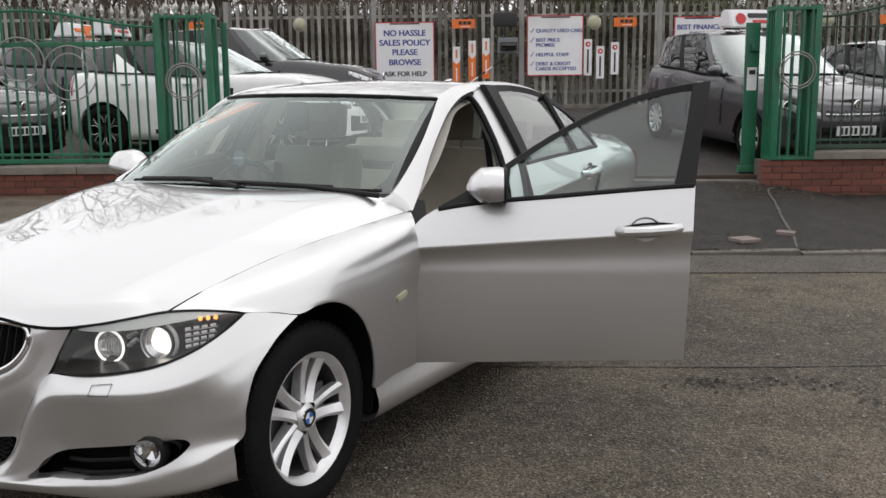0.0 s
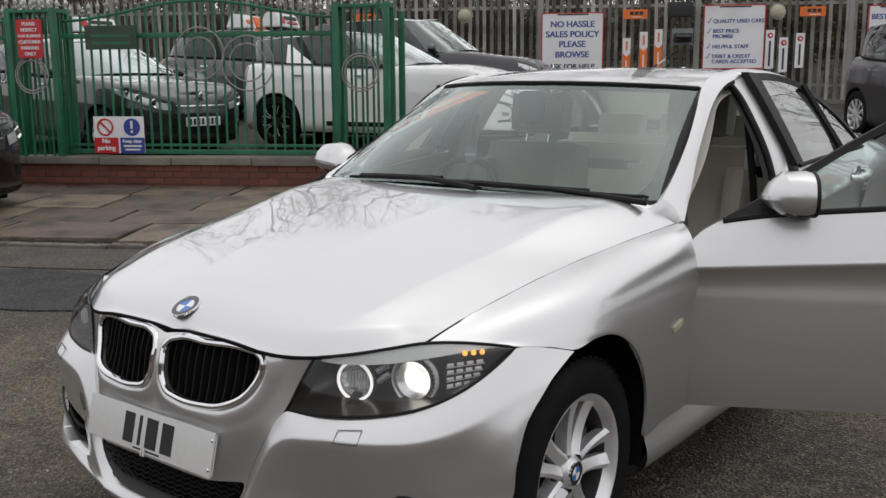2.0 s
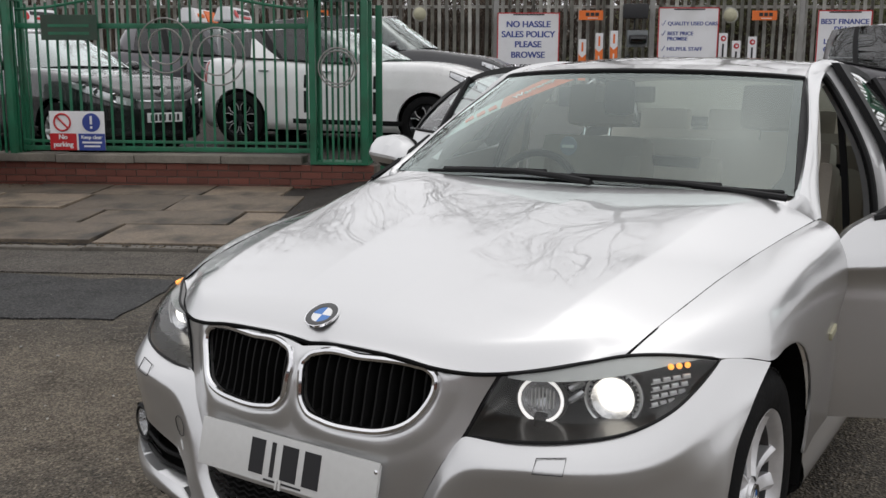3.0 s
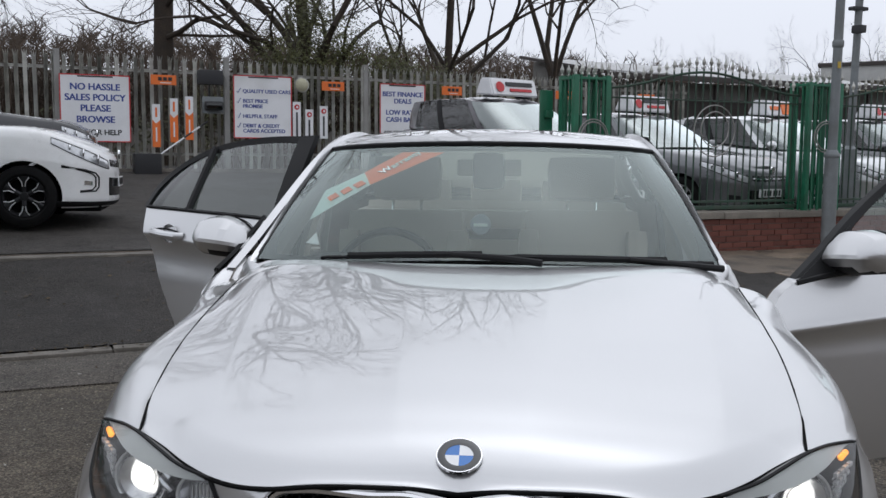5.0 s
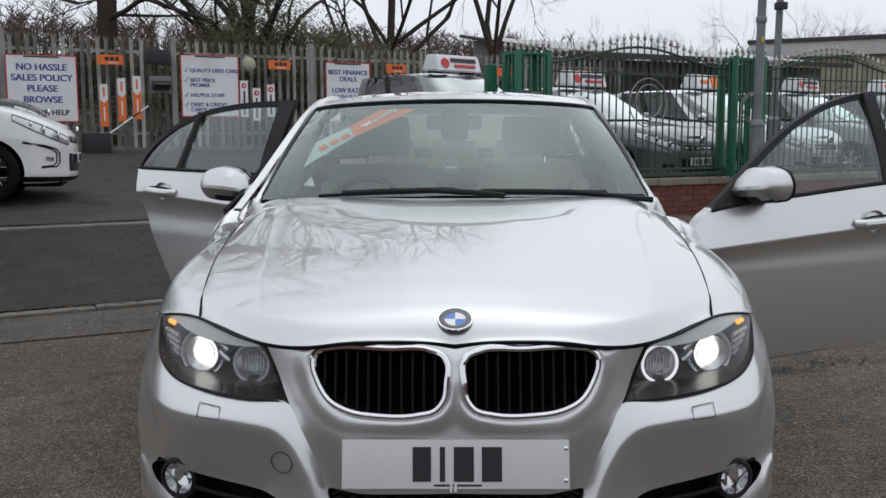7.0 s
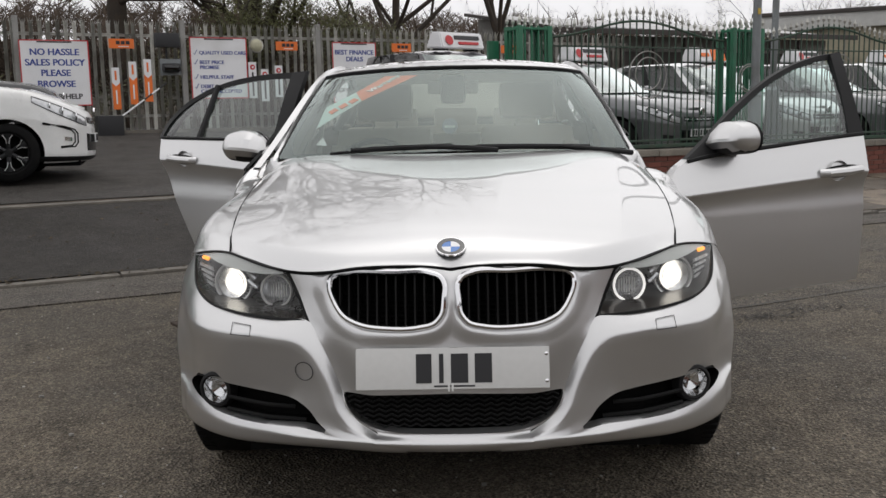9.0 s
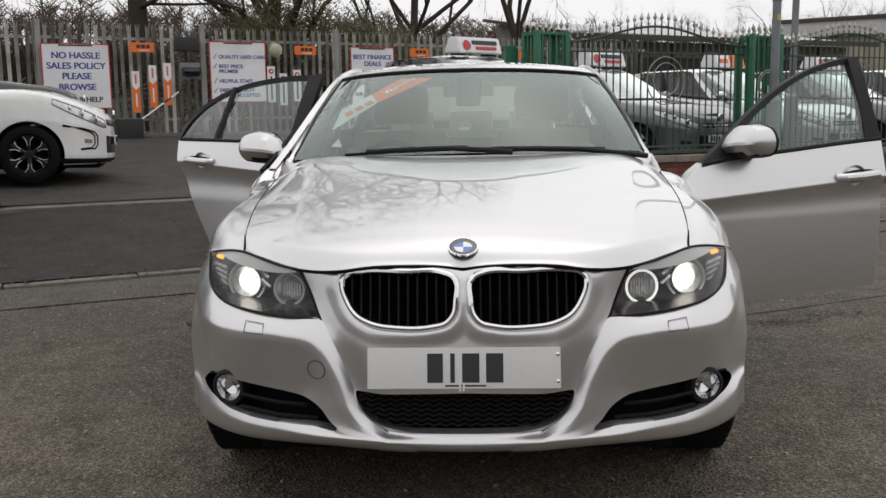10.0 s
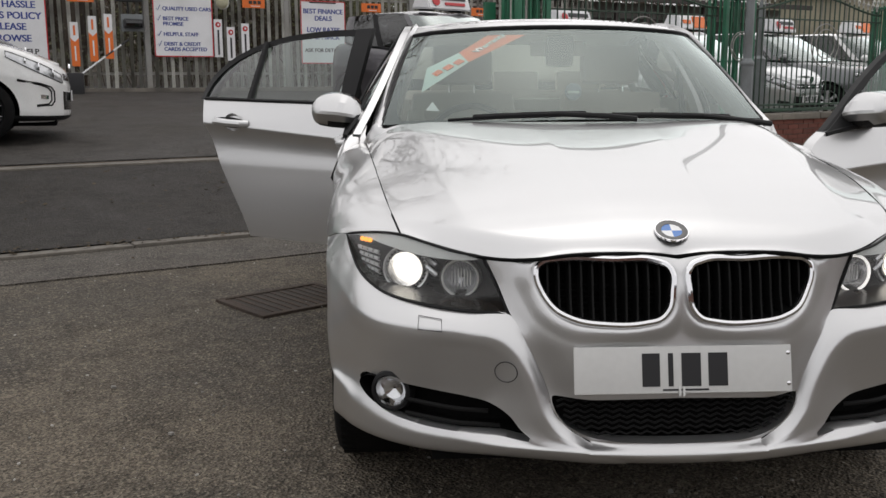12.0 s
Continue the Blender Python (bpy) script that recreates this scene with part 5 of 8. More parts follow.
def roof_rows(drop=0.0):
    edge = spline(ROOF_EDGE, 40)
    rows = []
    front = spline([(x, y, z + 0.004) for x, y, z in SCREEN_TOP], 24)
    mid_z = curve_of((1.065, 1.359), (1.2, 1.385), (1.45, 1.411), (1.75, 1.421), (2.05, 1.415), (2.3, 1.393), (2.5, 1.362))
    for b in np.linspace(0, 1, 40):
        e = edge[int(round(b * 39))]
        row = []
        for a in np.linspace(-1, 1, 47):
            k = abs(a)
            f = front[int(round(k * 23))]
            y_end = 2.50 - 0.03 * k * k
            y = f[1] + (y_end - f[1]) * b
            x = a * (f[0] / max(k, 1e-6) * (1 - smoothstep(0, 0.25, b)) + e[0] * smoothstep(0, 0.25, b)) if k > 1e-6 else 0
            zc = mid_z(min(max(y, 1.065), 2.5))
            ze = float(np.interp(y, edge[:, 1], edge[:, 2]))
            z = ze + (zc - ze) * (1 - k**2.4)
            z = f[2] + (z - f[2]) * smoothstep(-0.02, 0.06, b)
            row.append((x, y, z - drop))
        rows.append(row)
    return rows


bm = bmesh.new()
grid(bm, roof_rows())
part("roof", bm, SILVER, car, sharp=60)
bm = bmesh.new()
grid(bm, roof_rows(0.03))
part("headlining", bm, HEADLINER, car, "pale roof lining")

RAIL_IN = [(0.730, 0.700, 0.981), (0.706, 0.875, 1.067), (0.679, 1.030, 1.153), (0.641, 1.178, 1.243), (0.602, 1.318, 1.334), (0.580, 1.45, 1.367), (0.569, 1.65, 1.388), (0.565, 1.95, 1.394), (0.568, 2.25, 1.377), (0.580, 2.50, 1.335), (0.62, 2.78, 1.20), (0.68, 3.02, 1.085)]
RAIL_OUT = [(0.800, 0.752, 0.914), (0.762, 0.880, 0.985), (0.723, 1.020, 1.092), (0.686, 1.170, 1.190), (0.650, 1.330, 1.278), (0.624, 1.500, 1.340), (0.610, 1.700, 1.371), (0.606, 1.950, 1.377), (0.614, 2.250, 1.355), (0.640, 2.50, 1.300), (0.700, 2.72, 1.19), (0.80, 2.90, 1.07)]


def rail(s):
    a, b = np.array(spline(RAIL_IN, 70)), np.array(spline(RAIL_OUT, 70))
    lines = [a + (-0.004, 0, -0.012), a, a * 0.85 + b * 0.15 + (0.004, -0.010, 0.016), a * 0.5 + b * 0.5 + (0.007, -0.004, 0.014), b, b + (-0.015, 0, -0.012), b + (-0.05, 0.0, -0.016)]
    bm = bmesh.new()
    grid(bm, sided(np.array(lines), s))
    return bm


mirrored("roof_rail", rail, SILVER, "silver pillar and roof rail")


def rail_seal(s):
    b = spline(RAIL_OUT, 60)[4:46]
    return tube(bmesh.new(), [(s * (x - 0.018), y, z - 0.016) for x, y, z in b], 0.012, 6)


mirrored("door_seal", rail_seal, BLACK_TRIM)


def pillar_trim(s):
    """Inner lining of the windscreen pillar."""
    a = np.array(spline(RAIL_IN, 60))[:26]
    bm = bmesh.new()
    grid(bm, sided(np.array([a + (-0.012, 0.02, -0.02), a + (-0.05, 0.05, -0.02), a + (-0.05, 0.09, -0.05), a + (0.03, 0.10, -0.07)]), s))
    return bm


mirrored("pillar_lining", pillar_trim, HEADLINER)


def b_pillar(s):
    """Centre post between the doors: silver outside with a dark seal edge."""
    bm = bmesh.new()
    path = [(0.868, 1.66, 0.34), (0.872, 1.665, 0.60), (0.862, 1.68, 0.90), (0.832, 1.69, 1.02), (0.742, 1.715, 1.20), (0.625, 1.745, 1.375)]
    p = spline(path, 24)
    rows = [p + (-0.048, -0.086, 0), p + (-0.034, -0.078, 0), p + (-0.022, -0.030, 0), p + (-0.004, -0.012, 0), p + (0.002, 0.036, 0), p + (-0.02, 0.055, 0), p + (-0.085, 0.05, 0), p + (-0.085, -0.08, 0), p + (-0.048, -0.086, 0)]
    grid(bm, sided(np.array(rows), s))
    return bm


mirrored("centre_pillar", b_pillar, SILVER)


def pillar_seal(s):
    path = spline([(0.820, 1.575, 0.36), (0.824, 1.580, 0.60), (0.814, 1.595, 0.90), (0.784, 1.605, 1.02), (0.694, 1.628, 1.20), (0.625, 1.628, 1.31), (0.606, 1.590, 1.345), (0.604, 1.520, 1.335)], 34)
    return tube(bmesh.new(), [(s * x, y, z) for x, y, z in path], 0.015, 8)


mirrored("pillar_seal", pillar_seal, BLACK_TRIM, "black rubber door seal")


def screen_corner(s):
    """Silver corner between bonnet, windscreen and wing."""
    low = spline([hood_point(a, 1.0) for a in (0.80, 0.87, 0.93, 0.97, 1.0)], 24) + np.array((0, 0.001, -0.003))
    a, b = np.array(RAIL_IN[0]), np.array(RAIL_OUT[0])
    foot = [a + (-0.004, 0.004, -0.010), a + (0, 0.004, 0.001), a * 0.85 + b * 0.15 + (0.004, -0.006, 0.017), a * 0.5 + b * 0.5 + (0.007, 0.0, 0.015), b + (0, 0.004, 0.0)]
    up = spline([(0.610, 0.636, 0.981), (0.665, 0.668, 0.979)] + [tuple(p) for p in foot], 24)
    bm = bmesh.new()
    grid(bm, sided(np.array([low, low * 0.5 + up * 0.5 + np.array((0.004, -0.002, 0.006)), up]), s))
    return bm


mirrored("screen_corner", screen_corner, SILVER, "silver corner panel at the windscreen foot")

# sills
def sill_bar(s):
    L = [[(0.74, 0.36, 0.20), (0.74, 1.4, 0.20), (0.74, 2.40, 0.20)], [(0.845, 0.355, 0.197), (0.85, 1.4, 0.195), (0.845, 2.40, 0.197)],
         [(0.874, 0.355, 0.225), (0.878, 1.4, 0.222), (0.874, 2.40, 0.225)], [(0.882, 0.358, 0.262), (0.886, 1.4, 0.262), (0.882, 2.40, 0.262)],
         [(0.872, 0.360, 0.300), (0.874, 1.4, 0.302), (0.872, 2.40, 0.300)], [(0.862, 0.362, 0.338), (0.862, 1.4, 0.338), (0.862, 2.40, 0.338)],
         [(0.80, 0.62, 0.362), (0.80, 1.4, 0.362), (0.80, 2.30, 0.362)], [(0.70, 0.62, 0.345), (0.70, 1.4, 0.345), (0.70, 2.30, 0.345)]]
    bm = bmesh.new()
    grid(bm, sided(loft(L, 30, 26), s))
    return bm


mirrored("sill", sill_bar, SILVER)

# rear quarters, boot lid, rear bumper, rear window
QUARTER_ARCH = [
    [(0.882, 2.375, 0.345), (0.888, 2.415, 0.45), (0.893, 2.50, 0.580), (0.895, 2.62, 0.662), (0.895, 2.76, 0.686), (0.893, 2.92, 0.650), (0.888, 3.03, 0.570), (0.882, 3.11, 0.45), (0.87, 3.14, 0.36)],
    [(0.890, 2.46, 0.48), (0.900, 2.54, 0.64), (0.904, 2.65, 0.74), (0.904, 2.80, 0.755), (0.896, 3.00, 0.73), (0.884, 3.15, 0.67), (0.868, 3.30, 0.58), (0.855, 3.40, 0.50)],
    [(0.896, 2.54, 0.72), (0.905, 2.62, 0.83), (0.904, 2.80, 0.85), (0.894, 3.00, 0.84), (0.870, 3.25, 0.81), (0.83, 3.45, 0.77), (0.76, 3.60, 0.74)],
]
QUARTER_SHOULDER = [
    [(0.911, 2.60, 0.925), (0.911, 2.78, 0.935), (0.899, 3.00, 0.935), (0.870, 3.28, 0.93), (0.815, 3.52, 0.92), (0.72, 3.68, 0.91)],
    [(0.895, 2.63, 0.985), (0.893, 2.80, 0.997), (0.876, 3.00, 1.0), (0.84, 3.28, 0.995), (0.785, 3.52, 0.985), (0.69, 3.70, 0.97)],
    [(0.865, 2.65, 1.035), (0.850, 2.82, 1.052), (0.815, 3.02, 1.055), (0.765, 3.28, 1.045), (0.71, 3.52, 1.035), (0.64, 3.71, 1.03)],
    [(0.80, 2.70, 1.085), (0.760, 2.86, 1.095), (0.700, 3.04, 1.085), (0.66, 3.28, 1.068), (0.62, 3.52, 1.058), (0.58, 3.72, 1.058)],
]
QUARTER = QUARTER_ARCH + QUARTER_SHOULDER


def quarter(s):
    bm = bmesh.new()
    grid(bm, sided(loft(QUARTER, 50, 40), s))
    return bm


mirrored("rear_quarter", quarter, SILVER)
lid = bmesh.new()
half = [[(0, 2.98, 1.100), (0, 3.2, 1.098), (0, 3.5, 1.088), (0, 3.70, 1.082), (0, 3.745, 1.072), (0, 3.755, 1.0), (0, 3.765, 0.85), (0, 3.77, 0.72)],
        [(0.35, 3.0, 1.094), (0.34, 3.2, 1.093), (0.33, 3.5, 1.083), (0.32, 3.69, 1.078), (0.32, 3.735, 1.068), (0.33, 3.742, 1.0), (0.34, 3.75, 0.85), (0.34, 3.755, 0.72)],
        [(0.69, 3.05, 1.084), (0.655, 3.2, 1.072), (0.62, 3.5, 1.06), (0.585, 3.66, 1.056), (0.58, 3.70, 1.046), (0.60, 3.705, 0.98), (0.62, 3.70, 0.85), (0.62, 3.70, 0.72)]]
hl = loft(half, 40, 14)
grid(lid, np.vstack([flip(hl)[::-1], hl[1:]]))
part("boot_lid", lid, SILVER, car, sharp=50)
rb = bmesh.new()
half = [[(0, 3.77, 0.72), (0.4, 3.755, 0.72), (0.66, 3.68, 0.73), (0.80, 3.50, 0.74), (0.868, 3.28, 0.60), (0.872, 3.14, 0.40)],
        [(0, 3.81, 0.58), (0.4, 3.79, 0.58), (0.68, 3.70, 0.58), (0.82, 3.50, 0.56), (0.872, 3.30, 0.50), (0.876, 3.145, 0.37)],
        [(0, 3.80, 0.42), (0.4, 3.78, 0.42), (0.68, 3.69, 0.42), (0.82, 3.50, 0.42), (0.872, 3.30, 0.40), (0.876, 3.15, 0.34)],
        [(0, 3.74, 0.26), (0.4, 3.72, 0.26), (0.66, 3.64, 0.26), (0.80, 3.47, 0.26), (0.86, 3.30, 0.27), (0.87, 3.16, 0.28)]]
hl = np.array([spline(h, 30) for h in half])
grid(rb, np.concatenate([flip(hl)[:, ::-1], hl[:, 1:]], axis=1))
part("rear_bumper", rb, SILVER, car)
for s in (1, -1):
    bm = bmesh.new()
    L = [[(0.62, 3.712, 0.965), (0.74, 3.665, 0.965), (0.835, 3.46, 0.955)], [(0.62, 3.722, 0.90), (0.76, 3.66, 0.88), (0.852, 3.44, 0.87)], [(0.62, 3.72, 0.80), (0.75, 3.655, 0.80), (0.845, 3.48, 0.82)]]
    grid(bm, sided(loft(L, 14, 10), s))
    part("tail_lamp", bm, RED_LENS, car, "red tail lamp")
bm = bmesh.new()
lo, hi = both([(0, 2.985, 1.095), (0.35, 2.995, 1.092), (0.675, 3.02, 1.082)], 14), both([(0, 2.50, 1.360), (0.3, 2.50, 1.355), (0.566, 2.485, 1.340)], 14)
grid(bm, np.array([lo + (hi - lo) * w + np.array((0, 0.2, 0.5)) * 0.03 * math.sin(math.pi * w) for w in np.linspace(0, 1, 10)]))
rear_window = part("rear_window", bm, GLASS_SIDE, car, "tinted rear window")
rear_window.visible_shadow = False
bm = bmesh.new()
tube(bm, [tuple(p) for p in lo], 0.012, 6)
tube(bm, [tuple(p) for p in hi], 0.012, 6)
part("rear_window_seal", bm, BLACK_TRIM, rear_window)
part("aerial", tube(bmesh.new(), [(0, 2.42, 1.37), (0, 2.50, 1.41), (0, 2.56, 1.425)], 0.022, 8, r2=0.006), SILVER, car, "small roof aerial fin")


# doors, each built shut and then swung on its hinge
def door_skin(e0, e1, z0, n=44, q=96, s=1, dx=0.0, rise=0.0):
    bm = bmesh.new()
    rows = []
    for w in np.linspace(0, 1, q):
        row = []
        for a in np.linspace(0, 1, n):
            z_guess = z0 + (1.0 - z0) * w
            y = e0(z_guess) + (e1(z_guess) - e0(z_guess)) * a
            foot = z0 + rise * a
            z = foot + (belt_z(y) - foot) * w
            y = e0(z) + (e1(z) - e0(z)) * a
            row.append((s * (side_x(y, z) - dx), y, z))
        rows.append(row)
    return rows


def door(name, s, hinge, swing, e0, e1, z0, frame_top, post, handle_y, label, divider=None, mirror=False, rise=0.0):
    """A car door with skin, lining, window frame, glass, handle and, in front, a mirror."""
    h = Vector((s * hinge[0], hinge[1], 0))
    d = empty(name, Matrix.Translation(h) @ Matrix.Rotation(radians(-s * swing), 4, "Z") @ Matrix.Translation(-h))
    d.parent = car
    d["label"] = label
    rows = door_skin(e0, e1, z0, s=s, rise=rise)
    bm = bmesh.new()
    grid(bm, rows)
    bm.normal_update()
    part("skin", bm, SILVER, d, sharp=60)
    # rim and inner lining
    inner = np.array(door_skin(lambda z: e0(z) + 0.006, lambda z: e1(z) - 0.006, z0 + 0.006, s=s, dx=0.055, rise=rise))
    r = np.array(rows)
    bm = bmesh.new()
    for edge_o, edge_i in ((r[:, 0], inner[:, 0]), (r[:, -1], inner[:, -1]), (r[0], inner[0]), (r[-1], inner[-1])):
        grid(bm, [edge_o, edge_i])
    if swing:
        part("door_edge", bm, SILVER, d, smooth=False)
    bm = bmesh.new()
    lin = np.array(inner)
    lin[..., 0] -= s * 0.035 * np.sin(np.pi * np.linspace(0, 1, lin.shape[0]))[:, None]
    grid(bm, lin)
    part("lining", bm, BEIGE_DARK, d, "dark beige inner lining")
    y0, y1 = e0(0.95), e1(1.0)
    part("armrest", boxed((s * 0.765 - 0.03, y0 + 0.3, 0.63), (s * 0.765 + 0.03, y1 - 0.12, 0.70), 0.02), BEIGE, d)
    # window frame, glass
    up = spline(frame_top, 40)
    bm = bmesh.new()
    c = np.array([(0, (y0 + y1) / 2 + 0.15, 1.08)])
    inn = up + (c - up) * np.array((0.0, 1.0, 1.0)) * 0.10
    inn = inn + np.array((0.02, 0, 0)) * 0.4
    f = sided(np.array([up + (-0.03, 0, 0), up, inn, inn + (-0.03, 0, 0), up + (-0.03, 0, 0)]), s)
    grid(bm, f)
    part("window_frame", bm, BLACK_TRIM if swing or name == "rear_door" else SILVER, d, "satin black window frame" if swing or name == "rear_door" else "silver window frame")
    bm = bmesh.new()
    p = np.array([spline(l, 12) for l in post])
    pp = np.array([p[0] + (-0.03, 0, 0), p[0], p[1], p[1] + (-0.03, 0, 0), p[0] + (-0.03, 0, 0)])
    grid(bm, sided(pp, s))
    part("post_cover", bm, BLACK_TRIM, d, "black post cover")
    belt = [(side_x(y, belt_z(y)) + 0.001, y, belt_z(y) + 0.004) for y in np.linspace(e0(0.93) + 0.02, e1(1.02) - 0.004, 20)]
    part("belt_strip", tube(bmesh.new(), [(s * x, y, z) for x, y, z in belt], 0.009, 6), BLACK_TRIM, d)
    low = np.array([(side_x(y, belt_z(y)) - 0.012, y, belt_z(y) - 0.004) for y in np.linspace(frame_top[0][1] + 0.01, post[0][0][1], 40)])
    hi = up + np.array((-0.012, 0, -0.006))
    pane = bmesh.new()
    rows_g = []
    for w in np.linspace(0, 1, 10):
        rr = low + (hi - low) * w + np.array((0.014, 0, 0)) * math.sin(math.pi * w)
        rows_g.append(rr)
    grid(pane, sided(np.array(rows_g), s))
    g = part("window_glass", pane, GLASS_SIDE, d, "tinted window glass")
    g.visible_shadow = False
    if divider:
        a, b = divider
        part("divider", tube(bmesh.new(), [(s * a[0], a[1], a[2]), (s * b[0], b[1], b[2])], 0.017, 6), BLACK_TRIM, d, "black divider bar")
    # handle: pull with a cup behind it
    y, z = handle_y, crease_z(handle_y) + 0.018
    x = side_x(y, z)
    hd = part("handle", tube(bmesh.new(), [(s * (x - 0.004), y - 0.108, z - 0.007), (s * (x + 0.022), y - 0.085, z - 0.005), (s * (x + 0.034), y, z), (s * (x + 0.026), y + 0.085, z + 0.006), (s * (x - 0.004), y + 0.108, z + 0.008)], 0.0195, 10), SILVER, d, "silver pull handle")
    cup = bmesh.new()
    lathe(cup, [(0.001, 0.056), (0.0016, 0.053), (-0.012, 0.044), (-0.026, 0.0)], "x", 28)
    bmesh.ops.transform(cup, matrix=Matrix.Translation((s * (x + 0.001), y - 0.012, z + 0.002)) @ Matrix.Diagonal((s, 1.0, 0.84, 1)), verts=cup.verts)
    part("handle_cup", cup, SILVER, d)
    part("handle_seal", tube(bmesh.new(), [(s * (x + 0.0015), y + 0.112 * math.cos(a), z + 0.0225 * math.sin(a) + 0.007 * math.cos(a)) for a in np.linspace(0, math.tau, 30, endpoint=False)], 0.0042, 6, True), BLACK_TRIM, d)
    if mirror:
        door_mirror(d, s)
    return d


def door_mirror(parent, s):
    """A rounded mirror shell on a dark foot."""
    bm = bmesh.new()
    rows = []
    # sections from the foot outwards: x, height of the top, of the crease, of the bottom, reach forward
    for x, zt, zc, zb, f in ((0.790, 1.006, 0.994, 0.986, 0.015), (0.800, 1.030, 1.000, 0.981, 0.045), (0.822, 1.064, 1.010, 0.972, 0.074), (0.855, 1.093, 1.019, 0.966, 0.092), (0.900, 1.106, 1.026, 0.967, 0.098), (0.950, 1.102, 1.030, 0.973, 0.092), (0.984, 1.088, 1.032, 0.982, 0.076), (1.002, 1.066, 1.034, 0.998, 0.050), (1.009, 1.045, 1.034, 1.018, 0.020)):
        sec = [(0.045, zt - 0.006), (0.02, zt), (-f * 0.45, zt - 0.004), (-f * 0.82, zt * 0.55 + zc * 0.45), (-f, zc + 0.006), (-f * 1.0, zc - 0.006), (-f * 0.74, zc * 0.45 + zb * 0.55), (-f * 0.46, zb + 0.008), (-f * 0.12, zb), (0.02, zb), (0.045, zb + 0.006)]
        rows.append([(s * x, 0.935 + y + 0.06 * (x - 0.9), z - 0.008) for y, z in sec])
    rows = np.array(rows)
    fine = np.array([spline([tuple(p) for p in rows[:, j]], 26) for j in range(rows.shape[1])]).transpose(1, 0, 2)
    vs = grid(bm, fine)
    bm.faces.new([v for v in vs[0]])
    bm.faces.new([v for v in vs[-1]][::-1])
    bmesh.ops.recalc_face_normals(bm, faces=bm.faces)
    for f in bm.faces:
        f.material_index = 1 if f.normal.z < -0.8 else 0
    part("mirror_shell", bm, (SILVER, BLACK_TRIM), parent, "silver mirror shell with black underside", sharp=24)
    rim = [tuple(p) for p in fine[:, 0]] + [tuple(p) for p in fine[::-1, -1]]
    part("mirror_rim", tube(bmesh.new(), rim, 0.006, 6, True), BLACK_TRIM, parent, "black rim round the mirror glass")
    bm = bmesh.new()
    lathe(bm, [(0.0, 0.0), (0.0, 0.9), (-0.1, 0.95)], "y", 32)
    bmesh.ops.transform(bm, matrix=Matrix.Translation((s * 0.900, 0.979, 1.038)) @ Matrix.Diagonal((0.098, 0.05, 0.06, 1)), verts=bm.verts)
    part("mirror_glass", bm, CHROME, parent, "mirror glass")
    bm = bmesh.new()
    L = [[(0.835, 0.84, 0.948), (0.835, 1.00, 0.966)], [(0.86, 0.86, 0.96), (0.86, 0.99, 0.972)], [(0.875, 0.89, 0.99), (0.875, 0.97, 0.99)]]
    rows = loft([[a for a in l] for l in L], 6, 8)
    grid(bm, sided(rows, s))
    thick(bm, 0.03)
    part("mirror_foot", bm, BLACK_TRIM, parent)
    bm = bmesh.new()
    tri = [(0.862, 0.735, 0.940), (0.853, 0.985, 0.972), (0.772, 1.0, 1.095), (0.83, 0.82, 0.985)]
    bm.faces.new([bm.verts.new((s * x, y, z)) for x, y, z in tri])
    thick(bm, 0.012)
    part("mirror_sail", bm, BLACK_TRIM, parent, "black triangle at the mirror foot", smooth=False)


F_E0 = curve_of((0.30, 0.626), (0.80, 0.626), (0.862, 0.634), (0.905, 0.672), (0.945, 0.735), (1.05, 0.80))
F_E1 = curve_of((0.30, 1.640), (0.60, 1.648), (0.85, 1.656), (1.03, 1.667))
F_TOP = [(0.840, 0.745, 0.944), (0.800, 0.870, 1.020), (0.757, 1.00, 1.108), (0.713, 1.16, 1.206), (0.676, 1.33, 1.292), (0.650, 1.50, 1.352), (0.632, 1.66, 1.386), (0.628, 1.745, 1.394)]
F_POST = ([(0.860, 1.592, 1.020), (0.757, 1.640, 1.20), (0.640, 1.680, 1.386)], [(0.868, 1.667, 1.026), (0.765, 1.70, 1.20), (0.630, 1.748, 1.397)])
R_E0 = curve_of((0.30, 1.652), (0.60, 1.660), (0.85, 1.668), (1.05, 1.680))
R_E1 = curve_of((0.30, 2.345), (0.36, 2.352), (0.45, 2.382), (0.56, 2.436), (0.70, 2.512), (0.85, 2.58), (1.04, 2.645))
R_TOP = [(0.634, 1.720, 1.386), (0.626, 1.90, 1.391), (0.627, 2.12, 1.382), (0.643, 2.35, 1.350), (0.676, 2.50, 1.300), (0.722, 2.605, 1.235), (0.795, 2.668, 1.140), (0.867, 2.668, 1.046)]
R_POST = ([(0.868, 1.684, 1.026), (0.765, 1.695, 1.20), (0.634, 1.722, 1.394)], [(0.866, 1.765, 1.030), (0.765, 1.79, 1.20), (0.640, 1.815, 1.390)])
DIV = ((0.866, 2.33, 1.040), (0.655, 2.385, 1.335))


def rear_door(s, swing, label):
    d = door("rear_door", s, (0.885, 1.670), swing, R_E0, R_E1, 0.345, R_TOP, ([(0.858, 2.60, 1.040), (0.79, 2.60, 1.12), (0.70, 2.53, 1.245)], [(0.868, 2.652, 1.046), (0.795, 2.63, 1.13), (0.71, 2.56, 1.24)]), 2.42, label, DIV)
    bm = bmesh.new()
    p = np.array([spline(l, 12) for l in R_POST])
    grid(bm, sided(np.array([p[0] + (-0.03, 0, 0), p[0], p[1], p[1] + (-0.03, 0, 0)]), s))
    part("post_cover", bm, BLACK_TRIM, d, "black post cover")
    return d


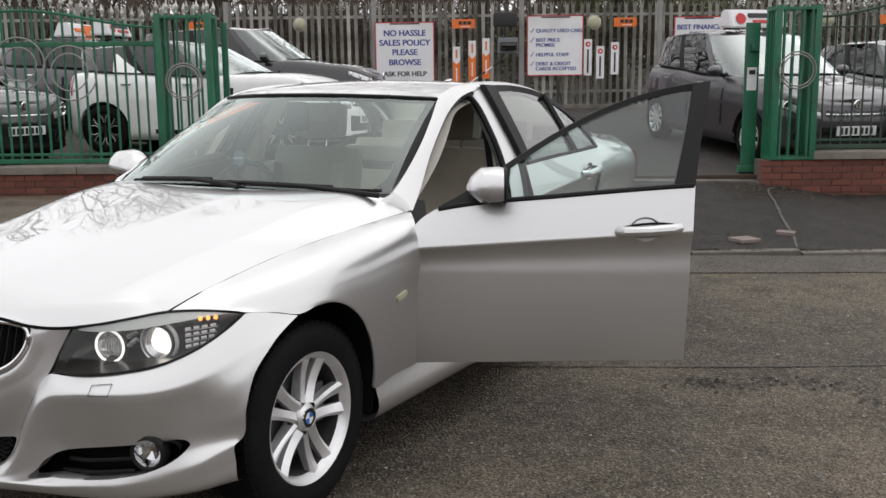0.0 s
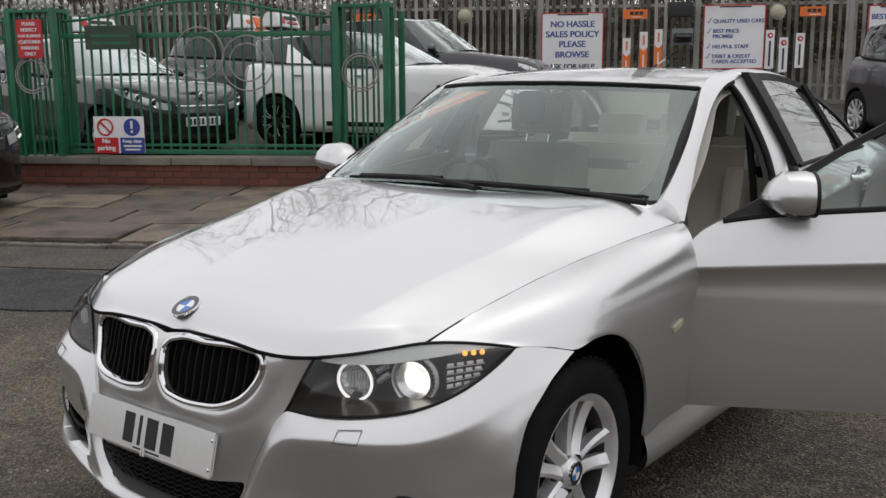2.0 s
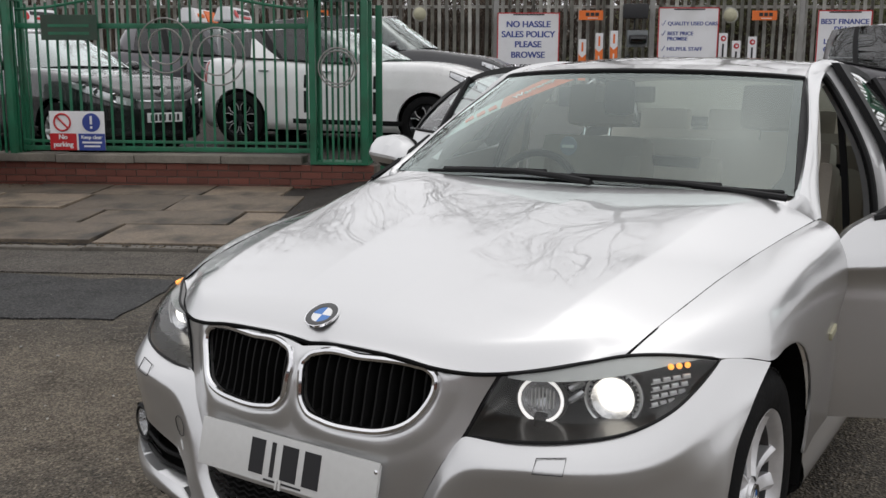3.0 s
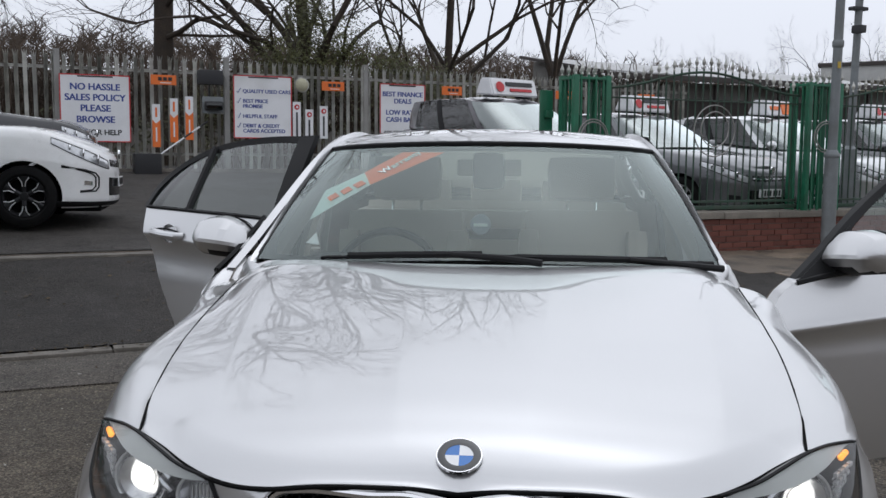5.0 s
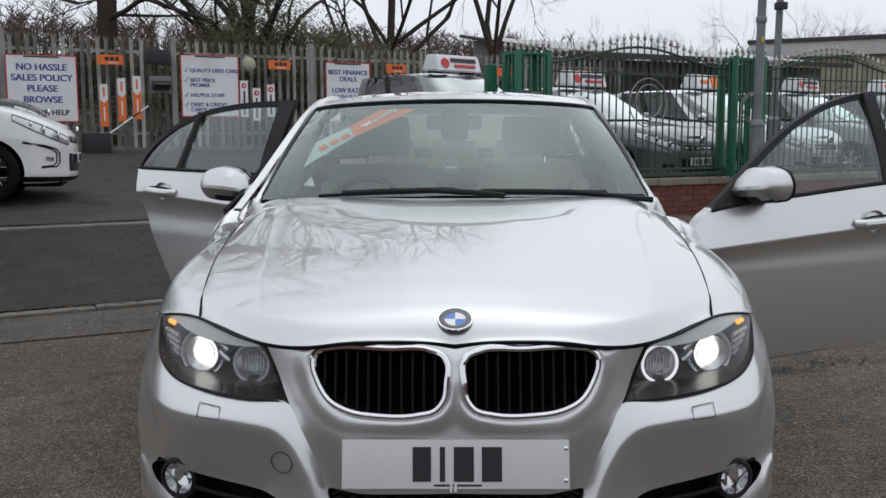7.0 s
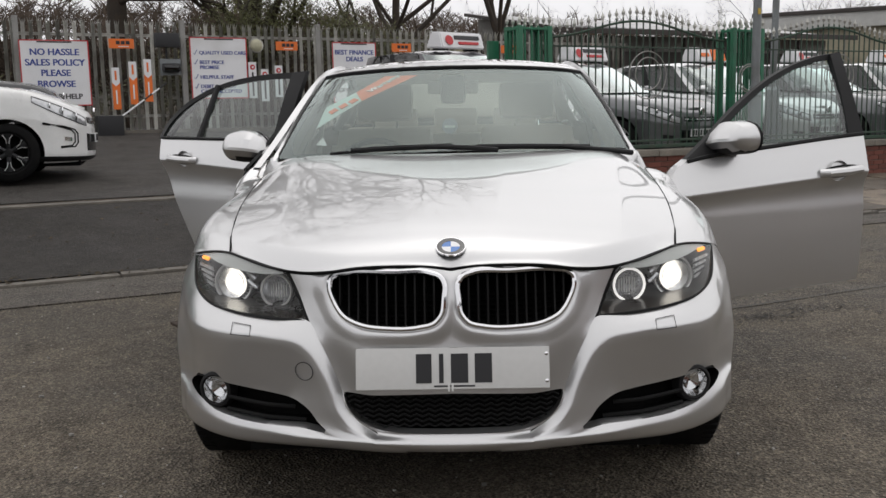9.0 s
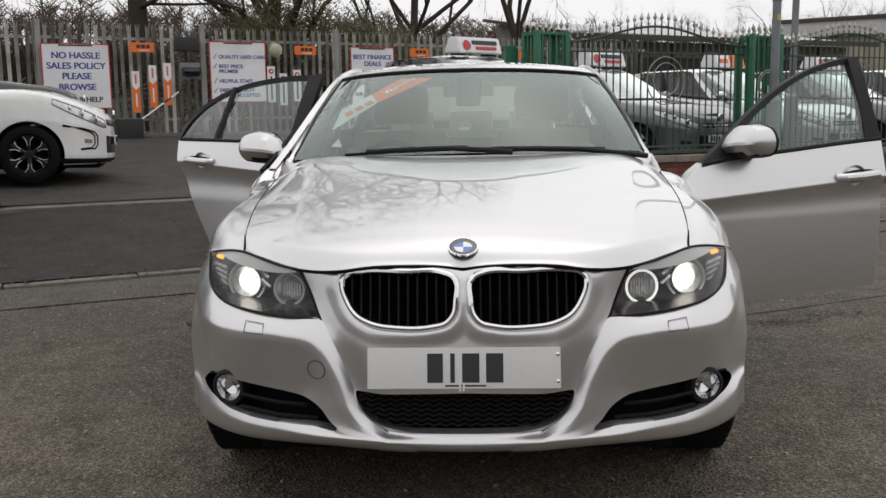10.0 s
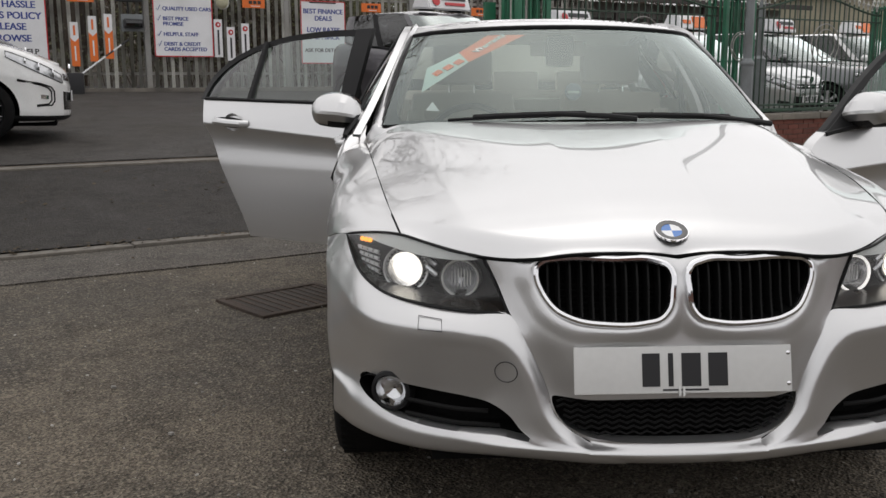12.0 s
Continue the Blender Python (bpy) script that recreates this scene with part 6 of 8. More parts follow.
door("front_door", 1, (0.872, 0.640), 67.0, F_E0, F_E1, 0.345, F_TOP, F_POST, 1.50, "front door standing wide open", mirror=True, rise=0.032)
door("front_door", -1, (0.872, 0.640), 0.0, F_E0, F_E1, 0.345, F_TOP, F_POST, 1.50, "closed front door", mirror=True)
rear_door(1, 0.0, "closed rear door")
rear_door(-1, 56.5, "rear door standing open")


bm = bmesh.new()
low = spline([(0.790, 0.735, 0.9125), (0.835, 0.695, 0.898), (0.872, 0.652, 0.876), (0.892, 0.630, 0.850)], 10)
top = spline([(0.788, 0.815, 0.975), (0.825, 0.780, 0.955), (0.858, 0.735, 0.932), (0.884, 0.690, 0.900)], 10)
grid(bm, sided(np.array([low, low * 0.5 + top * 0.5 + np.array((0.004, -0.004, 0.004)), top]), -1))
part("door_shoulder", bm, SILVER, car, "silver shoulder at the foot of the pillar")


# wheels: five double spokes
def wheel(s, y):
    w = empty("wheel", Matrix.Translation((s * 0.852, y, HUB)) @ (pose(0, 0, 0) if s > 0 else pose(0, 0, 0, 0, 0, 180)))
    w.parent = car
    R = TYRE_R
    part("tyre", lathe(bmesh.new(), [(-0.012, 0.212), (0.004, 0.222), (0.010, 0.245), (0.010, 0.272), (0.002, 0.298), (-0.014, 0.313), (-0.03, R), (-0.19, R), (-0.207, 0.31), (-0.22, 0.27), (-0.215, 0.22), (-0.2, 0.21)], "x", 72), RUBBER, w, "black tyre with tread blocks")
    bm = bmesh.new()
    for i in range(60):
        a = math.tau * i / 60
        m = Matrix.Rotation(a, 4, "X")
        box(bm, (-0.05, -0.011, R - 0.004), (-0.012, 0.011, R + 0.001), 0, m)
    part("tread_shoulder", bm, RUBBER, w, smooth=False)
    # the barrel takes the darker alloy: its shade is put into the colour
    part("rim_barrel", lathe(bmesh.new(), [(-0.20, 0.20), (-0.10, 0.190), (-0.028, 0.193)], "x", 64), ALLOY_DARK, w, "rim barrel darkened in colour for its shade")
    part("rim", lathe(bmesh.new(), [(-0.03, 0.193), (-0.008, 0.203), (0.0, 0.212), (0.003, 0.218), (-0.004, 0.221), (-0.012, 0.214)], "x", 64), ALLOY, w, "silver alloy rim")
    part("brake_disc", lathe(bmesh.new(), [(-0.085, 0.04), (-0.082, 0.145), (-0.10, 0.145), (-0.10, 0.04)], "x", 40), ALLOY_DARK, w, "rusty brake disc")
    # black disc added behind the spokes as the wheel's inner shade
    part("rim_back", lathe(bmesh.new(), [(-0.13, 0.0), (-0.13, 0.192)], "x", 40), VOID, w)
    part("caliper", boxed((-0.11, 0.07, -0.06), (-0.06, 0.15, 0.08), 0.012), ALLOY_DARK, w)
    part("hub", lathe(bmesh.new(), [(-0.06, 0.054), (-0.032, 0.050), (-0.022, 0.045), (-0.020, 0.040), (-0.014, 0.034), (-0.012, 0.0)], "x", 40), ALLOY, w)
    for k in range(5):
        a = math.tau * k / 5 + radians(-15)
        for side in (-1, 1):
            bm = bmesh.new()
            rows = []
            for t in np.linspace(0, 1, 9):
                r = 0.048 + (0.208 - 0.048) * t
                off = side * (0.0165 + 0.0265 * t**1.2)
                wd = 0.0185 - 0.002 * math.sin(math.pi * t) + 0.006 * t**2
                x = -0.020 - 0.010 * math.sin(math.pi * t * 0.8) + 0.018 * t**2
                ins, outs = x - 0.013 + 0.004 * t, x - 0.004
                lo_x, hi_x = (ins, outs) if side > 0 else (outs, ins)
                rows.append([(lo_x - 0.003, off - wd, r), (lo_x, off - wd * 0.80, r), (x, off + side * wd * 0.35, r), (hi_x, off + wd * 0.80, r), (hi_x - 0.003, off + wd, r), (x - 0.05 + 0.02 * t, off + wd * 0.9, r), (x - 0.05 + 0.02 * t, off - wd * 0.9, r)])
            grid(bm, rows, True)
            bmesh.ops.transform(bm, matrix=Matrix.Rotation(a, 4, "X"), verts=bm.verts)
            part("spoke", bm, ALLOY, w, sharp=30)
        b = math.tau * k / 5 + radians(90 - 15 + 36)
        part("wheel_bolt", lathe(bmesh.new(), [(-0.05, 0.012), (-0.034, 0.011), (-0.036, 0.0)], "x", 8, (0, 0.056 * math.cos(b), 0.056 * math.sin(b))), ALLOY_DARK, w)
    roundel(w, pose(-0.014, 0, 0, 0, 90, 0), 0.033)
    return w


for yy in (0.0, 2.76):
    for s in (1, -1):
        wheel(s, yy)


def arch_liner(s, y):
    bm = bmesh.new()
    rows = []
    for w in np.linspace(0, 1, 4):
        row = []
        for a in np.linspace(-0.30, math.pi + 0.30, 32):
            x = 0.842 + 0.036 * smoothstep(-0.45, 0.1, math.cos(a)) - (0.04 * smoothstep(-0.6, -0.92, math.cos(a)) if y < 1 else 0)
            r = ARCH_R - 0.008 * (1 - w) + (0.022 * smoothstep(0.02, 0.5, a) * smoothstep(1.75, 1.2, a) if y < 1 else 0)
            row.append((s * (x + (0.60 - x) * w), y + (-0.022 if y < 1 else 0) + r * math.cos(a), HUB + 0.026 + r * math.sin(a)))
        rows.append(row)
    grid(bm, rows)
    vs = [bm.verts.new((s * 0.60, y, HUB - 0.05))] + [bm.verts.new(p) for p in rows[-1]]
    for a, b in zip(vs[1:], vs[2:]):
        bm.faces.new((vs[0], a, b))
    return bm


for yy in (0.0, 2.76):
    for s in (1, -1):
        part("arch_liner", arch_liner(s, yy), VOID, car, smooth=False)

# underside and engine bay
bm = bmesh.new()
box(bm, (-0.80, 0.42, 0.19), (0.80, 2.34, 0.24), 0.01)
box(bm, (-0.59, -0.60, 0.20), (0.59, 3.6, 0.26), 0.01)
box(bm, (-0.59, -0.42, 0.24), (0.59, 0.45, 0.66), 0.02)
box(bm, (-0.70, 0.45, 0.24), (0.70, 0.60, 0.86), 0.02)
box(bm, (-0.57, 2.45, 0.24), (0.57, 3.60, 0.95), 0.02)
part("underbody", bm, VOID, car)
# wipers
def on_screen(x, w):
    r = screen_rows(26, 2, w, w, 0.018)[0]
    i = np.argmin(abs(r[:, 0] - x))
    return Vector(r[i])


for (xa, wa), (xb, wb) in (((-0.50, 0.012), (0.17, 0.045)), ((0.0, 0.030), (0.69, 0.004))):
    wp = empty("wiper")
    wp.parent = car
    pts = [on_screen(xa + (xb - xa) * t, wa + (wb - wa) * t + 0.012 * math.sin(math.pi * t)) + Vector((0, -0.010, 0.010)) for t in np.linspace(0, 1, 14)]
    part("blade", tube(bmesh.new(), pts, 0.006, 6), BLACK_TRIM, wp)
    part("blade_spine", tube(bmesh.new(), [p + Vector((0, -0.008, 0.006)) for p in pts[2:11]], 0.010, 6), BLACK_TRIM, wp)
    part("arm", tube(bmesh.new(), [pts[8] + Vector((0, -0.012, 0.006)), pts[11] + Vector((0, -0.03, -0.002)), pts[13] + Vector((0.02, -0.05, -0.012))], 0.009, 8, r2=0.011), BLACK_TRIM, wp)


# windscreen sticker: a slanted band, white part with plain shapes and orange part with a word
def screen_point(x, z):
    """The point just outside the windscreen at width x and height z."""
    w = min(max((z - 0.985) / (1.345 - 0.985), 0), 1)
    for _ in range(4):
        p = on_screen(x, w)
        w = min(max(w + (z - p.z) / 0.36, 0.01), 0.99)
    r = screen_rows(26, 2, w, w, 0.018)[0]
    return Vector((x, float(np.interp(x, r[:, 0], r[:, 1])), float(np.interp(x, r[:, 0], r[:, 2]))))


STICK_WHITE = mat("sticker_white", (0.62, 0.72, 0.68), 0.4, vary=0.04)
STICK_ORANGE = mat("sticker_orange", (0.80, 0.21, 0.06), 0.4, vary=0.05)
sticker = empty("windscreen_sticker")
sticker.parent = car


def band(a, b, c, d, n, material, label):
    """A strip of the windscreen between two slanted lines."""
    bm = bmesh.new()
    rows = []
    for v in np.linspace(0, 1, 4):
        row = []
        for t in np.linspace(0, 1, n):
            x0, z0 = a[0] + (b[0] - a[0]) * t, a[1] + (b[1] - a[1]) * t
            x1, z1 = c[0] + (d[0] - c[0]) * t, c[1] + (d[1] - c[1]) * t
            row.append(screen_point(x0 + (x1 - x0) * v, z0 + (z1 - z0) * v) + Vector((0, 0.006, -0.003)))
        rows.append(row)
    grid(bm, rows)
    return part("sticker_band", bm, material, sticker, label)


band((-0.578, 1.101), (-0.390, 1.216), (-0.553, 1.193), (-0.423, 1.255), 10, STICK_WHITE, "pale green-white end of the sticker")
band((-0.390, 1.216), (-0.152, 1.326), (-0.423, 1.255), (-0.301, 1.326), 14, STICK_ORANGE, "orange part with a word")


def on_band(x, z, dx, dz):
    """A frame on the windscreen with its x axis along (dx, dz) and its z axis outwards."""
    p = screen_point(x, z)
    ex = (screen_point(x + dx * 0.04, z + dz * 0.04) - p).normalized()
    up = (screen_point(x - dz * 0.03, z + dx * 0.03) - p).normalized()
    ez = ex.cross(up).normalized()
    ey = ez.cross(ex)
    p = p + Vector((0, 0.0045, -0.0015)) + ez * 0.002
    return Matrix(((ex.x, ey.x, ez.x, p.x), (ex.y, ey.y, ez.y, p.y), (ex.z, ey.z, ez.z, p.z), (0, 0, 0, 1)))


lettering("sticker_word", "Warranty", 0.044, STICK_WHITE, sticker, on_band(-0.300, 1.288, 0.86, 0.50), "pale word on the orange part", bold=0.0008)
for x, z in ((-0.512, 1.172), (-0.470, 1.193), (-0.428, 1.214)):
    b = boxed((-0.017, -0.017, -0.001), (0.017, 0.017, 0.001), 0.0)
    part("sticker_mark", b, STICK_ORANGE, sticker, "plain orange mark").matrix_basis = on_band(x, z, 0.86, 0.50)


# round blue air freshener stuck low on the inside
p = screen_point(-0.012, 1.10) + Vector((0, 0.05, 0))
fresh = part("air_freshener", lathe(bmesh.new(), [(-0.004, 0.0), (-0.004, 0.030), (0.0, 0.032), (0.0, 0.0)], "y", 24, tuple(p)), mat("pale_blue_card", (0.17, 0.22, 0.27), 0.6, vary=0.1), car, "pale blue round card behind the windscreen")
part("card_bar", boxed((p.x - 0.022, p.y - 0.0065, p.z - 0.006), (p.x + 0.022, p.y - 0.0045, p.z + 0.004)), STICK_WHITE, fresh)


# white paper ticket low on the windscreen
bm = bmesh.new()
bm.faces.new([bm.verts.new(screen_point(x, z) + Vector((0, 0.008, -0.004))) for x, z in ((-0.565, 1.038), (-0.515, 1.036), (-0.538, 1.070))])
part("paper_ticket", thick(bm, 0.001), WHITE, car, "white paper ticket behind the windscreen", smooth=False)


# interior
def rounded(lo, hi, r, parent, name, material, m=None, label=""):
    return part(name, boxed(lo, hi, r, m), material, parent, label, sharp=60)


cabin = empty("cabin")
cabin.parent = car
rounded((-0.70, 0.74, 0.62), (0.70, 1.06, 0.93), 0.07, cabin, "dashboard", PLASTIC_DARK, label="dark dashboard")
rounded((-0.62, 0.80, 0.86), (-0.16, 1.04, 0.975), 0.05, cabin, "instrument_hood", PLASTIC_DARK)
rounded((-0.12, 1.0, 0.40), (0.12, 1.9, 0.62), 0.05, cabin, "centre_console", BEIGE_DARK)
rounded((-0.72, 0.62, 0.24), (0.72, 2.5, 0.33), 0.03, cabin, "floor_carpet", BEIGE_DARK)
rounded((-0.70, 2.46, 0.90), (0.70, 2.98, 1.04), 0.03, cabin, "parcel_shelf", BEIGE_DARK)
for sx, back in ((-0.36, 0.08), (0.38, 0.20)):
    st = empty("front_seat", Matrix.Translation((0, back, 0)))
    st.parent = cabin
    rounded((-0.25, 1.02, 0.36), (0.25, 1.52, 0.56), 0.07, st, "seat_cushion", BEIGE, pose(sx, 0, 0, 0, 0, 0))
    rounded((-0.25, -0.07, 0.0), (0.25, 0.09, 0.62), 0.075, st, "seat_back", BEIGE, pose(sx, 1.50, 0.48, -14, 0, 0))
    for b in (-1, 1):
        rounded((-0.045, -0.12, 0.05), (0.045, 0.06, 0.50), 0.04, st, "side_bolster", BEIGE, pose(sx + b * 0.225, 1.50, 0.50, -14, 0, 0))
    rounded((-0.145, -0.05, 0.0), (0.145, 0.06, 0.19), 0.05, st, "headrest", BEIGE_DARK if sx > 0 else BEIGE, pose(sx, 1.66, 1.12, -8, 0, 0))
    for b in (-0.06, 0.06):
        part("headrest_post", tube(bmesh.new(), [(sx + b, 1.635, 1.06), (sx + b, 1.665, 1.16)], 0.006, 6), CHROME, st)
bench = empty("rear_bench")
bench.parent = cabin
rounded((-0.66, 1.95, 0.36), (0.66, 2.42, 0.56), 0.07, bench, "bench_cushion", BEIGE)
rounded((-0.66, -0.08, 0.0), (0.66, 0.08, 0.60), 0.07, bench, "bench_back", BEIGE, pose(0, 2.42, 0.50, -16, 0, 0))
for sx in (-0.36, 0.0, 0.36):
    rounded((-0.13, -0.04, 0.0), (0.13, 0.05, 0.13), 0.04, bench, "rear_headrest", BEIGE, pose(sx, 2.58, 1.06, -10, 0, 0))
part("steering_rim", tube(bmesh.new(), [(-0.36 + 0.19 * math.cos(a), 1.10 + 0.07 * math.sin(a), 0.86 + 0.175 * math.sin(a)) for a in np.linspace(0, math.tau, 36, endpoint=False)], 0.015, 8, True), PLASTIC_DARK, cabin, "dark steering wheel rim")
rounded((-0.42, 1.07, 0.80), (-0.30, 1.13, 0.92), 0.03, cabin, "steering_boss", PLASTIC_DARK)
for a in (0.0, math.pi, -math.pi / 2):
    part("steering_spoke", tube(bmesh.new(), [(-0.36, 1.10, 0.86), (-0.36 + 0.18 * math.cos(a), 1.10 + 0.066 * math.sin(a), 0.86 + 0.165 * math.sin(a))], 0.014, 6), PLASTIC_DARK, cabin)
rounded((-0.056, 1.075, 1.195), (0.056, 1.115, 1.325), 0.03, cabin, "sensor_cover", VOID, label="dark sensor cover behind the mirror")
rounded((-0.115, 1.13, 1.24), (0.115, 1.16, 1.30), 0.012, cabin, "rear_view_mirror", BEIGE_DARK)
for s in (1, -1):
    part("seat_belt", tube(bmesh.new(), [(s * 0.665, 1.66, 1.20), (s * 0.70, 1.66, 0.95), (s * 0.735, 1.66, 0.60), (s * 0.74, 1.64, 0.42)], 0.016, 4), BLACK_TRIM if s > 0 else PLATE_WHITE, cabin)


# ---- signs and fixtures on the fences ----
FACE = pose(0, 0, 0, 90)  # text plane: x along the fence, y up, facing the road


def board(name, u0, u1, z0, z1, v, label, material=None, frame_mat=None, category="sign", border=0.02):
    b = empty(name, SITE, label=label, category=category)
    part("panel", boxed((u0, v, z0), (u1, v + 0.012, z1), 0.003), material or SIGN_WHITE, b, smooth=False)
    if frame_mat:
        bm = bmesh.new()
        for lo, hi in (((u0, z0), (u1, z0 + border)), ((u0, z1 - border), (u1, z1)), ((u0, z0), (u0 + border, z1)), ((u1 - border, z0), (u1, z1))):
            box(bm, (lo[0], v - 0.005, lo[1]), (hi[0], v, hi[1]))
        part("border", bm, frame_mat, b, "red border", smooth=False)
    return b


def words(b, text, u, z, v, size, material, align="CENTER", bold=0.006):
    lettering("lettering", text, size, material, b, pose(u - 0.5 * size * 0.05, v, z, 90), align=align, bold=size * 0.012, twin=size * 0.05)


def barred(b, u0, u1, z0, z1, v, material, name="print_bar"):
    part(name, boxed((u0, v - 0.003, z0), (u1, v, z1)), material, b, smooth=False)


V1 = FENCE_V - 0.10
s1 = board("sales_policy_sign", -0.275, 0.925, 1.46, 2.665, V1, "white sales policy board with blue capitals and red border", frame_mat=SIGN_RED)
barred(s1, -0.06, 0.72, 2.60, 2.665, V1, SIGN_WHITE, "header_tab")
barred(s1, 0.03, 0.63, 2.615, 2.64, V1 - 0.003, SIGN_BLACK)
for text, z in (("NO HASSLE", 2.44), ("SALES POLICY", 2.25), ("PLEASE", 2.06), ("BROWSE", 1.86)):
    words(s1, text, 0.325, z, V1 - 0.002, 0.165, SIGN_BLUE, bold=0.010)
words(s1, "ASK FOR HELP", 0.325, 1.63, V1 - 0.002, 0.135, SIGN_BLACK, bold=0.009)
s2 = board("quality_sign", 2.80, 3.94, 1.565, 2.765, V1, "white board listing quality and price promises", frame_mat=SIGN_RED)
barred(s2, 3.02, 3.76, 2.70, 2.765, V1, SIGN_WHITE, "header_tab")
barred(s2, 3.09, 3.67, 2.715, 2.74, V1 - 0.003, SIGN_BLACK)
for text, z in (("QUALITY USED CARS", 2.46), ("BEST PRICE\nPROMISE", 2.225), ("HELPFUL STAFF", 1.985), ("DEBIT & CREDIT\nCARDS ACCEPTED", 1.755)):
    words(s2, text, 2.98, z, V1 - 0.002, 0.098, SIGN_BLUE, "LEFT", 0.006)
    zt = z + (0.045 if "\n" in text else 0)
    part("tick", tube(bmesh.new(), [(2.865, V1 - 0.006, zt), (2.888, V1 - 0.006, zt - 0.035), (2.94, V1 - 0.006, zt + 0.06)], 0.006, 4), SIGN_BLUE, s2, "tick mark")
s3 = board("finance_sign", 5.77, 6.77, 1.45, 2.715, V1, "white board offering finance deals in blue capitals", frame_mat=SIGN_RED)
barred(s3, 5.97, 6.56, 2.665, 2.69, V1 - 0.003, SIGN_BLACK)
for text, z in (("BEST FINANCE", 2.50), ("DEALS", 2.36), ("LOW RATES", 2.13), ("CASH BACK", 1.985)):
    words(s3, text, 6.27, z, V1 - 0.002, 0.135, SIGN_BLUE, bold=0.008)
words(s3, "ASK FOR DETAILS", 6.27, 1.72, V1 - 0.002, 0.105, SIGN_BLACK, bold=0.004)

# orange boards with a plain dark shape in place of the mark
for u in (-4.05, 1.29, 4.55, 7.15, 9.9, 12.1):
    b = board("orange_board", u, u + 0.46, 2.525, 2.705, V1 - 0.01, "small orange board with a plain dark mark", SIGN_ORANGE)
    for k, (a, c) in enumerate(((0.13, 0.20), (0.22, 0.29), (0.31, 0.38))):
        barred(b, u + a, u + c, 2.60, 2.665, V1 - 0.011, SIGN_BLACK, "mark_bar")
    barred(b, u + 0.17, u + 0.36, 2.555, 2.568, V1 - 0.011, SIGN_WHITE, "fine_bar")
# narrow boards, orange and white
for u, z0, z1 in ((1.30, 1.38, 2.165), (1.62, 1.47, 2.28), (1.90, 1.52, 2.325)):
    b = board("narrow_board", u, u + 0.145, z0, z1, V1 - 0.02, "narrow orange and white upright board", SIGN_WHITE)
    zm = z1 - 0.36 * (z1 - z0)
    bm = bmesh.new()
    plate(bm, [(u, z0), (u + 0.145, z0), (u + 0.145, zm), (u + 0.07, zm - 0.07), (u, zm)], 0.004, Matrix.Translation((0, V1 - 0.025, 0)))
    part("orange_field", bm, SIGN_ORANGE, b, smooth=False)
    barred(b, u + 0.058, u + 0.084, z0 + 0.10, zm - 0.14, V1 - 0.026, SIGN_WHITE, "print_bar")
    barred(b, u + 0.055, u + 0.090, zm + 0.05, z1 - 0.06, V1 - 0.021, SIGN_ORANGE, "print_bar")
# narrow white boards with red roundel and bar
for u, z0, z1 in ((3.955, 1.565, 2.285), (4.205, 1.50, 2.145), (4.50, 1.58, 2.22), (-2.9, 1.5, 2.2)):
    b = board("narrow_board", u, u + 0.16, z0, z1, V1 - 0.02, "narrow white upright board with a red roundel", SIGN_WHITE)
    part("roundel", lathe(bmesh.new(), [(0, 0.0), (0, 0.052), (0.004, 0.052)], "y", 20, (u + 0.08, V1 - 0.025, z1 - 0.10)), SIGN_RED, b)
    part("roundel_eye", lathe(bmesh.new(), [(0, 0.0), (0, 0.022), (0.002, 0.022)], "y", 14, (u + 0.085, V1 - 0.028, z1 - 0.10)), SIGN_WHITE, b)
    barred(b, u + 0.062, u + 0.098, z0 + 0.05, z1 - 0.20, V1 - 0.021, SIGN_BLACK, "print_bar")
# pale lamp discs on the fence
for u, z in ((-1.79, 2.64), (4.15, 2.62), (8.85, 2.62)):
    d = empty("disc_lamp", SITE, label="round cream plastic bulkhead lamp on the fence", category="lamp")
    part("disc", lathe(bmesh.new(), [(0.06, 0.135), (0.02, 0.135), (-0.01, 0.115), (-0.035, 0.06), (-0.04, 0.0)], "y", 28, (u, FENCE_V - 0.09, z)), CREAM, d)
    part("disc_rim", tube(bmesh.new(), [(u + 0.136 * math.cos(a), FENCE_V - 0.075, z + 0.136 * math.sin(a)) for a in np.linspace(0, math.tau, 24, endpoint=False)], 0.012, 6, True), GALV, d)
# floodlight, speaker box, cable
f = empty("floodlight", SITE, label="black box floodlight high on the fence", category="floodlight")
part("housing", boxed((2.12, FENCE_V - 0.22, 2.55), (2.60, FENCE_V - 0.06, 2.83), 0.05), SIGN_BLACK, f)
part("bracket", tube(bmesh.new(), [(2.36, FENCE_V - 0.05, 2.56), (2.36, FENCE_V - 0.02, 2.30)], 0.018, 6), SIGN_BLACK, f)
f = empty("floodlight", SITE, label="grey halogen floodlight on a back plate", category="floodlight")
part("back_plate", boxed((2.22, FENCE_V - 0.07, 2.02), (2.62, FENCE_V - 0.05, 2.34), 0.01), GREYPOST, f)
part("housing", boxed((2.25, FENCE_V - 0.20, 2.08), (2.60, FENCE_V - 0.07, 2.25), 0.05), PLASTIC_DARK, f)
part("lamp_glass", boxed((2.28, FENCE_V - 0.206, 2.10), (2.57, FENCE_V - 0.199, 2.22), 0.01), GLASS_DARK, f)
cable = bmesh.new()
tube(cable, [tuple(p) for p in spline([(2.62, FENCE_V - 0.08, 2.75), (2.70, FENCE_V - 0.09, 2.6), (2.66, FENCE_V - 0.09, 2.4), (2.71, FENCE_V - 0.09, 2.2), (2.62, FENCE_V - 0.09, 2.02), (2.55, FENCE_V - 0.09, 2.05)], 24)], 0.009, 5)
